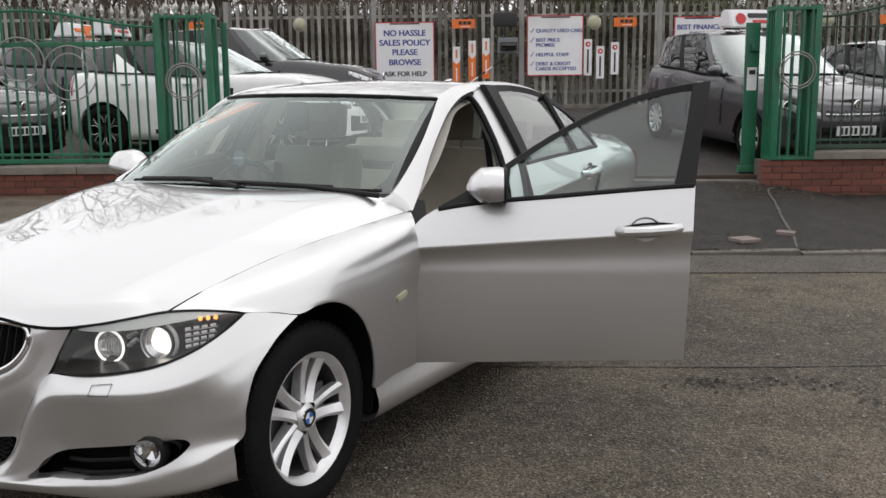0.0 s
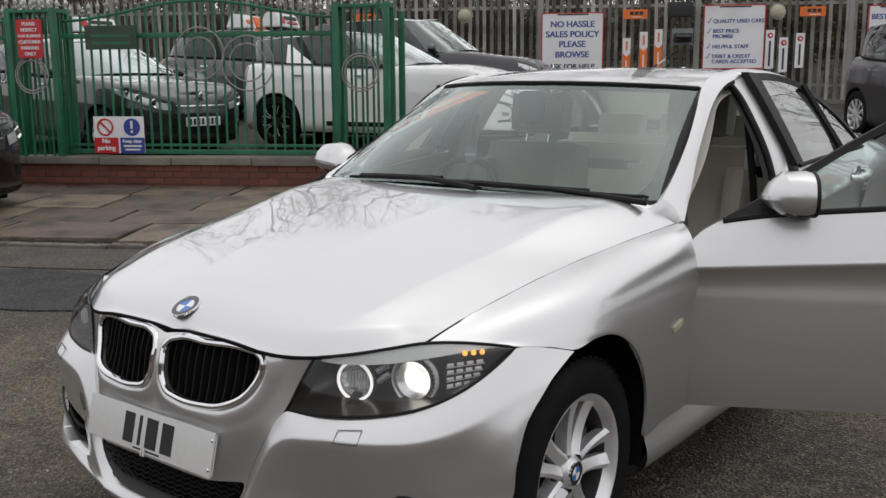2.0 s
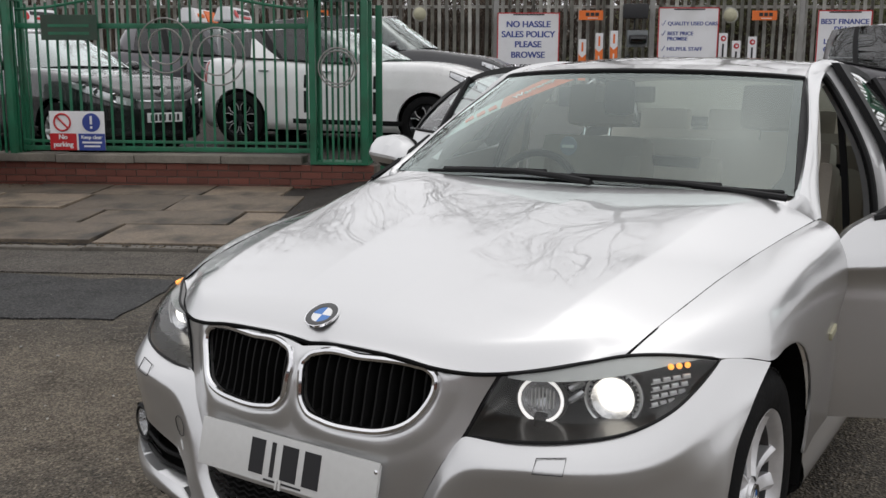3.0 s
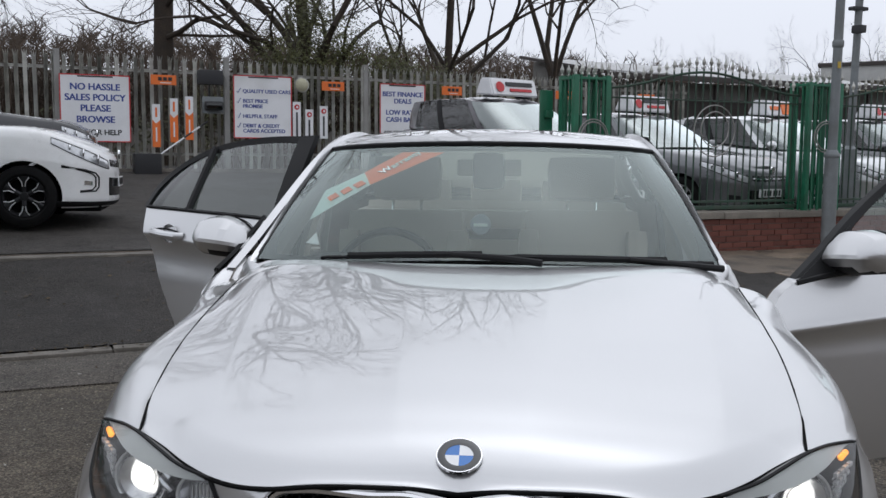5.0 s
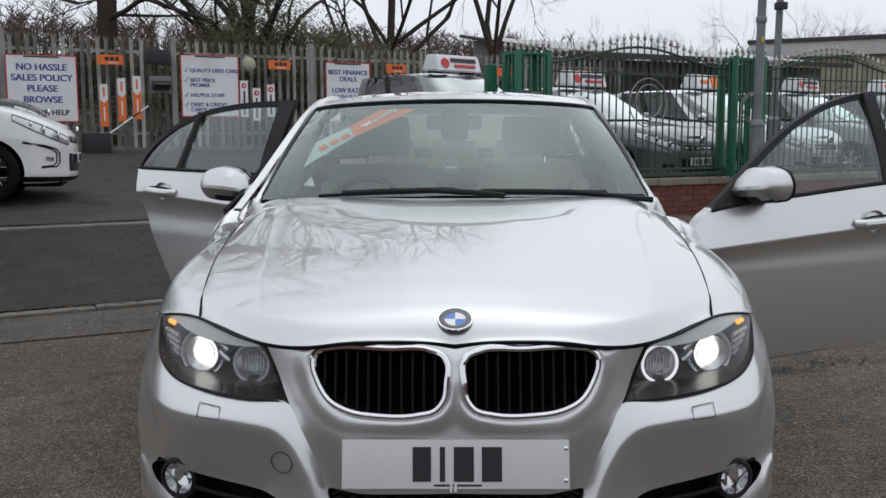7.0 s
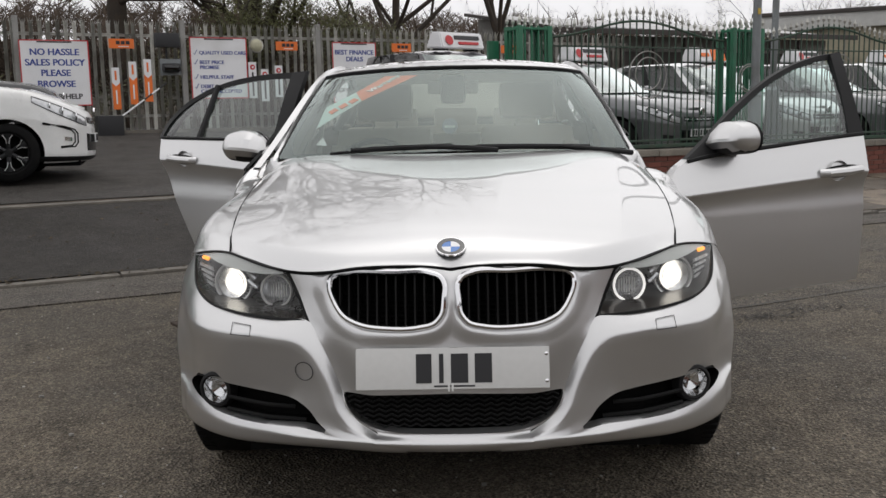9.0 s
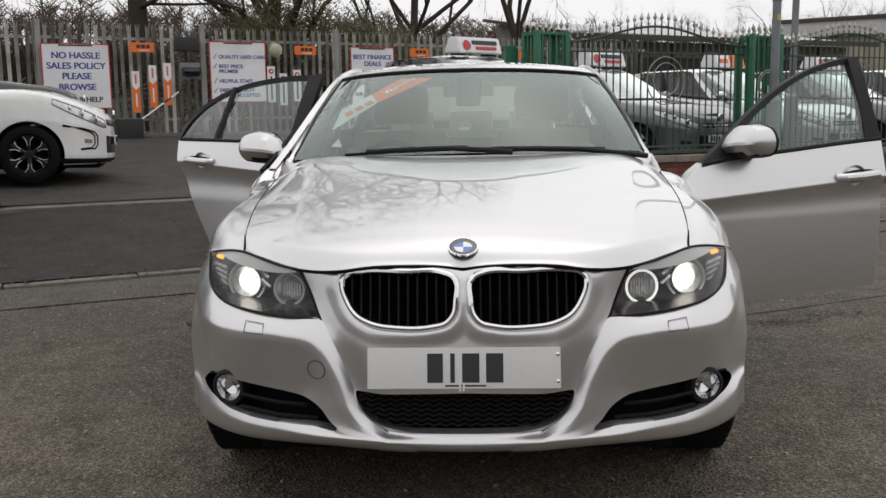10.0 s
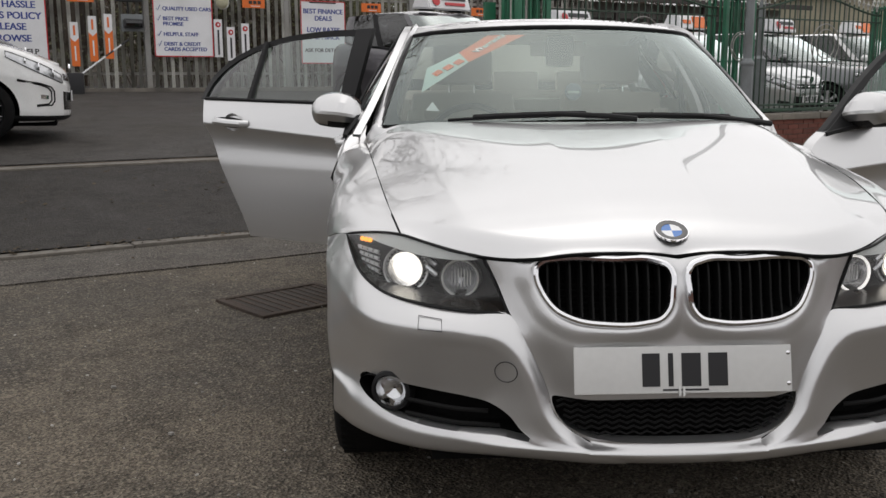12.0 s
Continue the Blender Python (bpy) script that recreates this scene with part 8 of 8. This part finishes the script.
PAINT_GREY = mat("grey_paint", (0.085, 0.080, 0.088), 0.34, 0.7, vary=0.04, coat=1.0)
PAINT_DARK = mat("dark_grey_paint", (0.17, 0.174, 0.18), 0.32, 0.65, vary=0.05, coat=1.0)
PAINT_SILVER = mat("pale_silver_paint", (0.66, 0.67, 0.67), 0.3, 0.8, vary=0.03, coat=1.0)
RIM_DARK = mat("dark_rim", (0.03, 0.03, 0.032), 0.3, 0.6, vary=0.1)


def parked(u, v, heading, sink=0.0, tilt=True):
    """The pose of a car whose front axle's middle is at (u, v) and whose nose points to heading, degrees from the kerb line."""
    a = radians(heading)
    z = yard_z(u, v)
    zr = yard_z(u - 2.5 * math.cos(a), v - 2.5 * math.sin(a))
    return SITE @ pose(u, v, z - sink, 0, 0, heading + 90) @ Matrix.Rotation(-math.atan2(zr - z, 2.5) * -1 if tilt else 0, 4, "X")


def sign_on(m, y, h, colour, label):
    return roof_sign(m @ pose(0, y, h + 0.02), colour, label)


m = parked(-0.80, 9.63, -10)
other_car("white_hatchback", m, PAINT_WHITE, "white small hatchback with black roof and dark wheels", 3.97, 1.715, 1.50, 2.46, 0.88, 0.80, 1.08, 1.03, 0.50, PAINT_BLACK, RIM_DARK, 0.325, 0.66, 2.95, clad=True, spokes=6, bulge=0.085, lamp_slope=0.06, lamp_size=1.3, recess=True, nose_round=1.75)
m = parked(-0.78, 13.1, -6)
other_car("black_crossover", m, PAINT_BLACK, "black tall hatchback standing before the palisade", 4.2, 1.80, 1.66, 2.6, 0.88, 0.86, 1.12, 1.08, 0.42, None, ALLOY, 0.33, 0.66, 3.1)
m = parked(-4.77, 8.75, -28)
other_car("dark_hatchback", m, PAINT_BLACK, "black hatchback with long headlamps behind the railing", 4.03, 1.75, 1.47, 2.54, 0.85, 0.80, 1.02, 0.98, 0.30, None, ALLOY, 0.31, 0.85, 2.95, lamp_size=1.4)
m = parked(-6.6, 12.3, -20)
other_car("silver_hatchback", m, PAINT_SILVER, "silver hatchback parked behind the dark one", 4.0, 1.72, 1.50, 2.5, 0.82, 0.76, 1.02, 0.98, 0.34)
sign_on(m, 1.35, 1.50, "red", "white roof sign with a red roundel")
m = parked(-3.6, 13.4, -6)
other_car("grey_hatchback", m, PAINT_GREY, "grey hatchback by the palisade with a roof sign", 4.0, 1.72, 1.52, 2.5, 0.82, 0.76, 1.02, 0.98, 0.34)
sign_on(m, 1.1, 1.52, "red", "white roof sign with a red roundel")
sign_on(m, 1.75, 1.50, "orange", "white and orange roof sign")
m = parked(5.74, 8.62, -76.5)
other_car("grey_people_carrier", m, PAINT_GREY, "grey tall hatchback nosed up to the railing", 4.10, 1.765, 1.60, 2.615, 0.86, 0.80, 1.06, 1.03, 0.30, None, ALLOY, 0.315, 0.86, 3.1, dark_pillars=True, lamp_size=1.25, spokes=10)
sign_on(m, 1.55, 1.61, "red", "white roof sign with a red roundel and bars")
m = parked(8.12, 8.72, -76.5)
other_car("charcoal_hatchback", m, PAINT_DARK, "charcoal hatchback nosed up to the railing", 4.06, 1.73, 1.45, 2.59, 0.84, 0.80, 1.0, 0.98, 0.36, None, ALLOY, 0.315, 0.80, 3.0, lamp_size=1.3, spokes=10)
sign_on(m, 1.5, 1.46, "red", "white roof sign with a red roundel and bars")
m = parked(10.75, 8.75, -76.5)
other_car("silver_family_car", m, PAINT_SILVER, "silver hatchback nosed up to the railing", 4.3, 1.78, 1.47, 2.65, 0.88, 0.80, 1.0, 0.98, 0.34, None, ALLOY, 0.315, 0.85, 3.1, lamp_size=1.3)
sign_on(m, 1.5, 1.48, "orange", "white and orange roof sign")
m = parked(13.3, 8.9, -76.5)
other_car("dark_family_car", m, PAINT_DARK, "dark hatchback behind the railing", 4.2, 1.76, 1.47, 2.6, 0.86, 0.80, 1.0, 0.98, 0.34, None, ALLOY, 0.315, 0.82, 3.05)
sign_on(m, 1.5, 1.48, "red", "white roof sign with a red roundel")
m = parked(15.9, 9.1, -76.5)
other_car("white_family_car", m, PAINT_WHITE, "white hatchback behind the railing", 4.2, 1.76, 1.5, 2.6, 0.86, 0.80, 1.0, 0.98, 0.34, None, ALLOY, 0.315, 0.82, 3.05)
sign_on(m, 1.5, 1.5, "orange", "white and orange roof sign")
# tall dark off-roader half on the pavement
m = SITE @ pose(-5.86, 5.45, 0.07, 0, 0, 90 - 8)
other_car("dark_off_roader", m, PAINT_BLACK, "black tall off-roader parked on the pavement", 4.36, 1.90, 1.62, 2.66, 0.86, 0.92, 1.14, 1.12, 0.50, None, ALLOY, 0.35, 0.70, 3.1, lamp_size=1.1, plate_z=0.52)


# ---- trees, undergrowth and buildings beyond ----
BARK = mat("bark", (0.045, 0.034, 0.025), 0.9, vary=0.3, scale=5, fine=40, bump=0.6)
TWIG = mat("twigs", (0.085, 0.062, 0.045), 0.9, vary=0.25, scale=3, fine=30, island=0.25)
LEAF = mat("leaves", (0.085, 0.088, 0.030), 0.6, vary=0.3, scale=2, fine=20, island=0.5)
SCRUB = mat("dry_scrub", (0.070, 0.070, 0.036), 0.8, vary=0.3, scale=2, fine=20, island=0.4)


def twig(bm, p, q, r0, r1, sides):
    tube(bm, [p, p.lerp(q, 0.5) + Vector((rng.uniform(-1, 1), rng.uniform(-1, 1), rng.uniform(-0.5, 1))) * (q - p).length * 0.06, q], r0, sides, r2=r1, caps=False)


def grow(bm, fine, p, d, length, r, depth, drop=0.0):
    if (p + d * length).y < -2.2:
        d = Vector((d.x, abs(d.y), d.z))
    q = p + d * length
    twig(bm if r > 0.02 else fine, p, q, r, r * 0.66, 7 if r > 0.05 else 4 if r > 0.015 else 3)
    if depth == 0:
        return
    n = rng.choice((2, 3, 3)) if depth > 1 else rng.choice((2, 3))
    for k in range(n):
        spread = rng.uniform(0.35, 0.95)
        axis = Vector((rng.uniform(-1, 1), rng.uniform(-1, 1), rng.uniform(-0.4, 0.4))).cross(d).normalized()
        nd = (d + axis * spread + Vector((0, 0, 0.10 - drop))).normalized()
        start = p.lerp(q, rng.uniform(0.55, 1.0)) if k else q
        grow(bm, fine, start, nd, length * rng.uniform(0.62, 0.86), r * (0.66 if not k else rng.uniform(0.4, 0.6)), depth - 1, drop)


def bare_tree(u, v, height, r, label, lean_to=(0, 0), depth=6, fork=0.3, seed=1, limbs=4, first=0.35, low=0.7, fine_r=(0.5, 0.75), reach=(0.20, 0.27), rise=(0.6, 1.0), leader=0.0):
    rng.seed(seed)
    t = empty("bare_tree", SITE @ pose(u, v, 0.85), label=label, category="tree", group="bare trees behind the fence")
    trunk, fine = bmesh.new(), bmesh.new()
    base = Vector((0, 0, -0.3))
    top = Vector((lean_to[0], lean_to[1], height * first))
    tube(trunk, [base, Vector((0, 0, 0.2)), base.lerp(top, 0.6), top], r * 1.25, 10, r2=r * 0.9)
    for k in range(limbs):
        a = 2.4 * k + rng.uniform(-0.5, 0.5)
        d = Vector((math.cos(a) * fork, math.sin(a) * fork, rng.uniform(*rise))).normalized()
        start = top if k < 2 else base.lerp(top, rng.uniform(low, 1.0))
        grow(trunk, fine, start, d, height * rng.uniform(*reach), r * rng.uniform(*fine_r), depth, 0.05)
    if leader:
        # a leading stem that carries the high crown
        tip = Vector((top.x * 1.6, top.y * 1.6, leader))
        twig(trunk, top, tip, r * 0.62, r * 0.4, 8)
        for k in range(10):
            a = 2.4 * k
            d = Vector((math.cos(a) * 0.9, math.sin(a) * 0.9, rng.uniform(0.3, 1.1))).normalized()
            grow(trunk, fine, top.lerp(tip, 0.7 + 0.03 * k), d, 1.9 * rng.uniform(0.8, 1.15), r * rng.uniform(0.25, 0.38), 5, 0.05)
    part("trunk", trunk, BARK, t, recalc=False)
    part("crown", fine, TWIG, t, recalc=False)
    return t


bare_tree(1.9, 19.2, 11.0, 0.20, "bare tree with a straight dark trunk and level branches", (0.15, 0), 6, 1.0, 11, 20, 0.72, 0.36, (0.22, 0.40), (0.13, 0.20), (0.0, 0.55), leader=11.5)
bare_tree(-4.5, 20.5, 10.5, 0.17, "bare tree with fine spreading twigs", (0.3, 0), 6, 1.0, 12, 16, 0.6, 0.25, (0.25, 0.45), (0.14, 0.20), (0.1, 0.7))
bare_tree(5.2, 19.4, 10.5, 0.24, "many-stemmed bare tree wrapped in green shrub", (0.0, 0.2), 6, 0.7, 23, 8, 0.21, 0.2, (0.30, 0.5), leader=10.5)
bare_tree(8.2, 20.0, 9.5, 0.17, "leaning bare tree with long side limbs", (0.8, 0), 6, 0.9, 31, 6, 0.27, 0.5, (0.28, 0.45), leader=9.5)
bare_tree(12.3, 20.6, 10.0, 0.16, "bare tree with dark broken limbs", (0.15, 0), 5, 0.35, 45, 4, 0.24, 0.6, (0.45, 0.6), (0.22, 0.30), (0.8, 1.2))
bare_tree(14.3, 21.0, 4.2, 0.10, "short broken tree stump with few branches", (0.5, 0), 3, 0.8, 52, 3, 0.4)
bare_tree(-9.0, 19.5, 9.0, 0.18, "bare tree beyond the yard", (0.2, 0), 6, 0.8, 61, 5, 0.34)


def leaves(bm, centre, size, count, leaf, flat=1.0):
    for _ in range(count):
        p = Vector((rng.gauss(0, 0.42) * size[0], rng.gauss(0, 0.42) * size[1], rng.gauss(0, 0.42) * size[2])) + Vector(centre)
        a = Vector((rng.uniform(-1, 1), rng.uniform(-1, 1), rng.uniform(-1, 1))).normalized() * leaf * rng.uniform(0.6, 1.4)
        b = a.orthogonal().normalized() * leaf * rng.uniform(0.35, 0.6)
        bm.faces.new([bm.verts.new(q) for q in (p - a, p + b * 0.9, p + a, p - b * 0.9)])


rng.seed(5)
bm = bmesh.new()
for u, v, z, su, sz, n in ((4.3, 18.3, 3.1, 0.9, 0.9, 900), (5.6, 18.6, 3.6, 1.0, 1.2, 1200), (6.8, 18.4, 3.1, 0.9, 0.9, 900), (8.0, 18.8, 2.8, 0.9, 0.7, 700), (9.4, 18.6, 2.6, 0.8, 0.6, 500), (3.0, 18.0, 2.2, 1.1, 0.8, 500), (5.0, 19.0, 4.4, 0.6, 0.7, 500)):
    leaves(bm, (u, v, z), (su, 0.7, sz), n * 3, 0.042)
thing("green_shrub", bm, LEAF, "leafy green shrub and ivy growing over the fence", "shrub", "stuff", smooth=False, m=SITE, recalc=False)
bm = bmesh.new()
for i in range(90):
    u = -16 + 0.33 * i + rng.uniform(-0.2, 0.2)
    leaves(bm, (u, 17.2 + rng.uniform(0, 1.0), 1.45 + rng.uniform(-0.1, 0.4)), (0.45, 0.35, 0.6), 60, 0.06)
thing("undergrowth", bm, SCRUB, "dry brown and olive undergrowth behind the palisade", "undergrowth", "stuff", smooth=False, m=SITE, recalc=False)
bm = bmesh.new()
for i in range(500):
    p = Vector((rng.uniform(-16, 14), rng.uniform(17.0, 19.5), 0.8))
    twig(bm, p, p + Vector((rng.uniform(-0.5, 0.5), rng.uniform(-0.3, 0.3), rng.uniform(1.2, 3.0))), 0.012, 0.004, 3)
thing("saplings", bm, TWIG, "thicket of thin bare saplings behind the palisade", "thicket", "stuff", smooth=False, m=SITE, recalc=False)
# a dense leafless hedgerow closes the view behind the palisade
HEDGE = mat("hedge_twigs", (0.044, 0.033, 0.025), 0.95, vary=0.3, scale=2, fine=20, island=0.35, spec=0.1)
rng.seed(17)
vs, fs = [], []


def sliver(p, q, r):
    """A thin three-sided twig."""
    d = (q - p).normalized()
    a = d.orthogonal().normalized()
    b = d.cross(a)
    n = len(vs)
    for c, k in ((p, r), (q, r * 0.35)):
        for t in (0, 2.094, 4.189):
            vs.append(c + (a * math.cos(t) + b * math.sin(t)) * k)
    fs.extend([(n, n + 1, n + 4, n + 3), (n + 1, n + 2, n + 5, n + 4), (n + 2, n, n + 3, n + 5)])


for i in range(1250):
    u = rng.uniform(-34, 24)
    v = rng.uniform(22, 36)
    h = (rng.uniform(2.2, 3.1) + 0.075 * (v - 22)) * (1 - 0.45 * smoothstep(13, 24, u))
    base = Vector((u, v, 0.7))
    for k in range(34):
        w = rng.uniform(0.0, 0.8)
        p = base + Vector((rng.uniform(-0.7, 0.7), rng.uniform(-0.5, 0.5), h * w))
        ln = rng.uniform(0.5, 1.1)
        q = p + Vector((rng.uniform(-0.7, 0.7), rng.uniform(-0.4, 0.4), rng.uniform(0.15, 0.9))) * ln
        q.z = min(q.z, 0.7 + h * rng.uniform(0.9, 1.08))
        sliver(p, q, rng.uniform(0.014, 0.036))
data = bpy.data.meshes.new("hedgerow")
data.from_pydata([tuple(p) for p in vs], [], fs)
data.materials.append(HEDGE)
hedge = new("hedgerow", data)
hedge.matrix_world = SITE
tagged(hedge, "dense brown leafless hedgerow behind the palisade", "hedge", kind="stuff")
# bank behind the fence, then a wooded rise
bm = bmesh.new()


def hill(u, v):
    """The ground beyond the fence: a bank, then a wooded rise that falls away along the street."""
    low = 0.85 + 1.0 * smoothstep(18, 24, v) + max(v - 20, 0) * 0.012
    return low + (2.4 + 4.4 * smoothstep(104, 68, u)) * smoothstep(40, 112, v) + 0.9 * noise.noise((u * 0.02, v * 0.02, 3)) * smoothstep(30, 60, v)


grid(bm, [[(u, v, hill(u, v)) for u in np.linspace(-160, 260, 90)] for v in steps((16.9, 24, 5), (24, 150, 24))])
thing("bank", bm, mat("rough_ground", (0.050, 0.041, 0.030), 0.95, vary=0.35, scale=0.5, fine=9, bump=0.6), "rough brown ground rising beyond the fence", "bank", "structure", m=SITE)
rng.seed(9)
vs, fs = [], []
for i in range(1500):
    u, v = rng.uniform(-80, 190), rng.uniform(52, 118)
    h = rng.uniform(2.6, 4.6) * (0.85 if u > 70 else 1.0)
    base = Vector((u, v, hill(u, v) - 0.3))
    tip = base + Vector((rng.uniform(-0.6, 0.6), 0, h))
    sliver(base, tip, 0.11)
    for k in range(22):
        w = rng.uniform(0.18, 1.0)
        p = base.lerp(tip, w)
        a = rng.uniform(0, math.tau)
        ln = h * rng.uniform(0.16, 0.34)
        q = p + Vector((math.cos(a) * ln, math.sin(a) * ln * 0.5, ln * rng.uniform(0.3, 1.1)))
        sliver(p, q, 0.05)
        for j in range(3):
            b = p.lerp(q, rng.uniform(0.3, 1.0))
            sliver(b, b + Vector((rng.uniform(-1, 1), rng.uniform(-0.5, 0.5), rng.uniform(0.2, 1.0))) * ln * 0.6, 0.034)
data = bpy.data.meshes.new("far_wood")
data.from_pydata([tuple(p) for p in vs], [], fs)
data.materials.append(TWIG)
wood = new("far_wood", data)
wood.matrix_world = SITE
tagged(wood, "distant brown leafless wood along the skyline", "wood", kind="stuff")
for u, v, h, seed in ((38, 46, 9.0, 71), (47, 43, 11.0, 72), (30, 50, 7.0, 73), (56, 46, 10.0, 74), (24, 52, 6.5, 75), (52, 42, 11.0, 76), (43, 52, 10.0, 77), (60, 44, 10.0, 78)):
    bare_tree(u, v, h, 0.16, "distant bare tree with a rounded crown", (0, 0), 6, 0.9, seed, 9, 0.30, 0.4, (0.3, 0.5), (0.16, 0.22))

CLADDING = mat("cream_cladding", (0.36, 0.33, 0.24), 0.7, vary=0.1, scale=1.5, fine=40, dirt=(0.2, 0.18, 0.14), dirt_amount=0.4)
SHED_WALL = mat("grey_boards", (0.24, 0.235, 0.22), 0.85, vary=0.2, scale=1.2, fine=30, dirt=(0.1, 0.09, 0.08), dirt_amount=0.6, island=0.15)
SHED_ROOF = mat("pale_sheet_roof", (0.50, 0.50, 0.50), 0.6, 0.1, vary=0.08, scale=1.0, fine=25, dirt=(0.3, 0.29, 0.27), dirt_amount=0.5)
DARK_TRIM = mat("dark_fascia_and_shade", (0.05, 0.042, 0.038), 0.7, vary=0.15)
shed = empty("shed", SITE, label="long low grey shed with a pale sheet roof", category="shed")
part("wall", boxed((14.9, 22.0, 0.6), (27.2, 28, 3.55), 0.0), SHED_WALL, shed, smooth=False)
# dark sheet on the closed wall stands in for the shade of an open bay
part("shadow_bay", boxed((16.2, 21.9, 0.8), (26.0, 22.0, 3.05)), DARK_TRIM, shed, "dark sheet in place of the open bay's shade", smooth=False)
for i in range(8):
    part("roof_post", boxed((16.0 + 1.28 * i, 21.2, 0.6), (16.12 + 1.28 * i, 21.32, 3.45)), DARK_TRIM, shed, smooth=False)
bm = bmesh.new()
rows = []
for w in np.linspace(0, 1, 2):
    rows.append([(14.4 + 13.2 * i / 80, 21.0 + 5.0 * w, 3.72 + 0.80 * w - 0.012 * (13.2 * i / 80) + 0.02 * (i % 2)) for i in range(81)])
grid(bm, rows)
part("roof", thick(bm, 0.04), SHED_ROOF, shed, smooth=False)
part("gutter", boxed((14.4, 20.93, 3.50), (27.6, 21.02, 3.66), 0.01), DARK_TRIM, shed)
bm = bmesh.new()
for y0, y1, z in ((22, 23.5, 3.85), (23.5, 25, 4.1), (25, 26, 4.35)):
    box(bm, (14.86, y0, 3.4), (14.96, y1, z))
part("gable", bm, SHED_WALL, shed, smooth=False)
part("barge_board", tube(bmesh.new(), [(14.38, 20.95, 3.66), (14.38, 26.0, 4.50)], 0.07, 4), DARK_TRIM, shed, smooth=False)
hall = empty("flat_roofed_hall", SITE @ pose(28.4, 26.2, 0, 0, 0, -55), label="cream flat-roofed hall with pale fascia and dark edge", category="building")
part("wall", boxed((0, 0, 0.6), (15, 12, 4.25)), CLADDING, hall, smooth=False)
part("fascia", boxed((-0.3, -0.3, 4.22), (15.3, 12.3, 4.80), 0.02), mat("pale_fascia", (0.5, 0.5, 0.48), 0.6, vary=0.08), hall)
part("roof_edge", boxed((-0.4, -0.4, 4.80), (15.4, 12.4, 4.95), 0.01), DARK_TRIM, hall)
# the wall is uncut: a dark sheet paints the opening's shade on it
part("doorway", boxed((7.2, -0.1, 0.8), (8.6, 0.0, 4.0)), DARK_TRIM, hall, "dark sheet in place of the doorway's shade", smooth=False)
part("eaves_lamp", boxed((6.2, -0.5, 4.45), (6.5, -0.32, 4.6), 0.03), DARK_TRIM, hall)
for i in range(16):
    part("panel_joint", boxed((0.4 + 0.9 * i, -0.03, 0.8), (0.43 + 0.9 * i, 0.0, 4.2)), SHED_WALL, hall, smooth=False)

# unseen house-shaped block behind the camera, added to hide low sky and darken reflections
street = empty("wall_south", SITE, label="unseen brick-coloured block across the road, added to darken reflections", category="wall", kind="structure")
SKY_BLOCK = mat("sky_block_brick", (0.15, 0.075, 0.055), 0.85, vary=0.2, scale=0.6, fine=25)
part("house_front", boxed((-60, -32.5, -0.2), (60, -32, 4.2)), SKY_BLOCK, street, smooth=False)
bm = bmesh.new()
grid(bm, [[(u, v, z) for u in (-60, 60)] for v, z in ((-31.6, 4.1), (-36, 6.3), (-41, 4.1))])
part("house_roof", bm, mat("sky_block_slate", (0.06, 0.06, 0.068), 0.7, vary=0.15, scale=1, fine=20), street, smooth=False)

# dead leaves, moss and grit gathered along the kerb, the gate threshold and the wall foot
LITTER = mat("leaf_litter", (0.060, 0.045, 0.026), 0.9, vary=0.4, scale=5, fine=60, island=0.6)
rng.seed(21)
vs, fs = [], []
for count, u0, u1, v0, spread in ((900, -9, 12, 4.46, 0.05), (500, -2, 5, 7.42, 0.05), (420, -9, -2.0, 7.22, 0.06), (420, 4.6, 12, 7.20, 0.06), (260, -2, 6, 6.2, 0.8), (260, 4.2, 5.2, 6.9, 0.25)):
    for _ in range(count):
        u, v = rng.uniform(u0, u1), v0 + rng.gauss(0, spread)
        z = (pave_z(u, v) if v > 4.5 else ground_z(u, v) + 0.035) + 0.006
        r, a, n = rng.uniform(0.006, 0.020), rng.uniform(0, math.tau), len(vs)
        for k in range(4):
            t = a + math.tau * k / 4
            vs.append((u + math.cos(t) * r * (1.5 if k % 2 else 0.7), v + math.sin(t) * r * (1.5 if k % 2 else 0.7), z + rng.uniform(0, 0.008)))
        vs.append((u, v, z + rng.uniform(0.006, 0.014)))
        fs.extend((n + k, n + (k + 1) % 4, n + 4) for k in range(4))
data = bpy.data.meshes.new("leaf_litter")
data.from_pydata(vs, [], fs)
data.materials.append(LITTER)
litter = new("leaf_litter", data)
litter.matrix_world = SITE
tagged(litter, "brown dead leaves and grit along kerb and wall", "litter", kind="stuff")

# flagstones of the old pavement
rng.seed(3)
v = 4.55
for row, depth in enumerate((0.72, 0.62, 0.78, 0.62)):
    for lo, hi in ((-11.5, -1.95), (6.2, 12.0)):
        u = lo + 0.35 * (row % 2)
        while u < hi - 0.3:
            w = min(rng.uniform(0.75, 1.35), hi - u)
            z = pave_z(u + w / 2, v + depth / 2)
            s = part("flagstone", boxed((-w / 2 + 0.008, -depth / 2 + 0.008, -0.05), (w / 2 - 0.008, depth / 2 - 0.008, 0.014), 0.010), FLAG, pavement, smooth=False)
            s.matrix_basis = pose(u + w / 2, v + depth / 2, z + rng.uniform(-0.006, 0.012), rng.uniform(2.4, 4.2), rng.uniform(-0.8, 0.8), rng.uniform(-1.2, 1.2))
            u += w
    v += depth
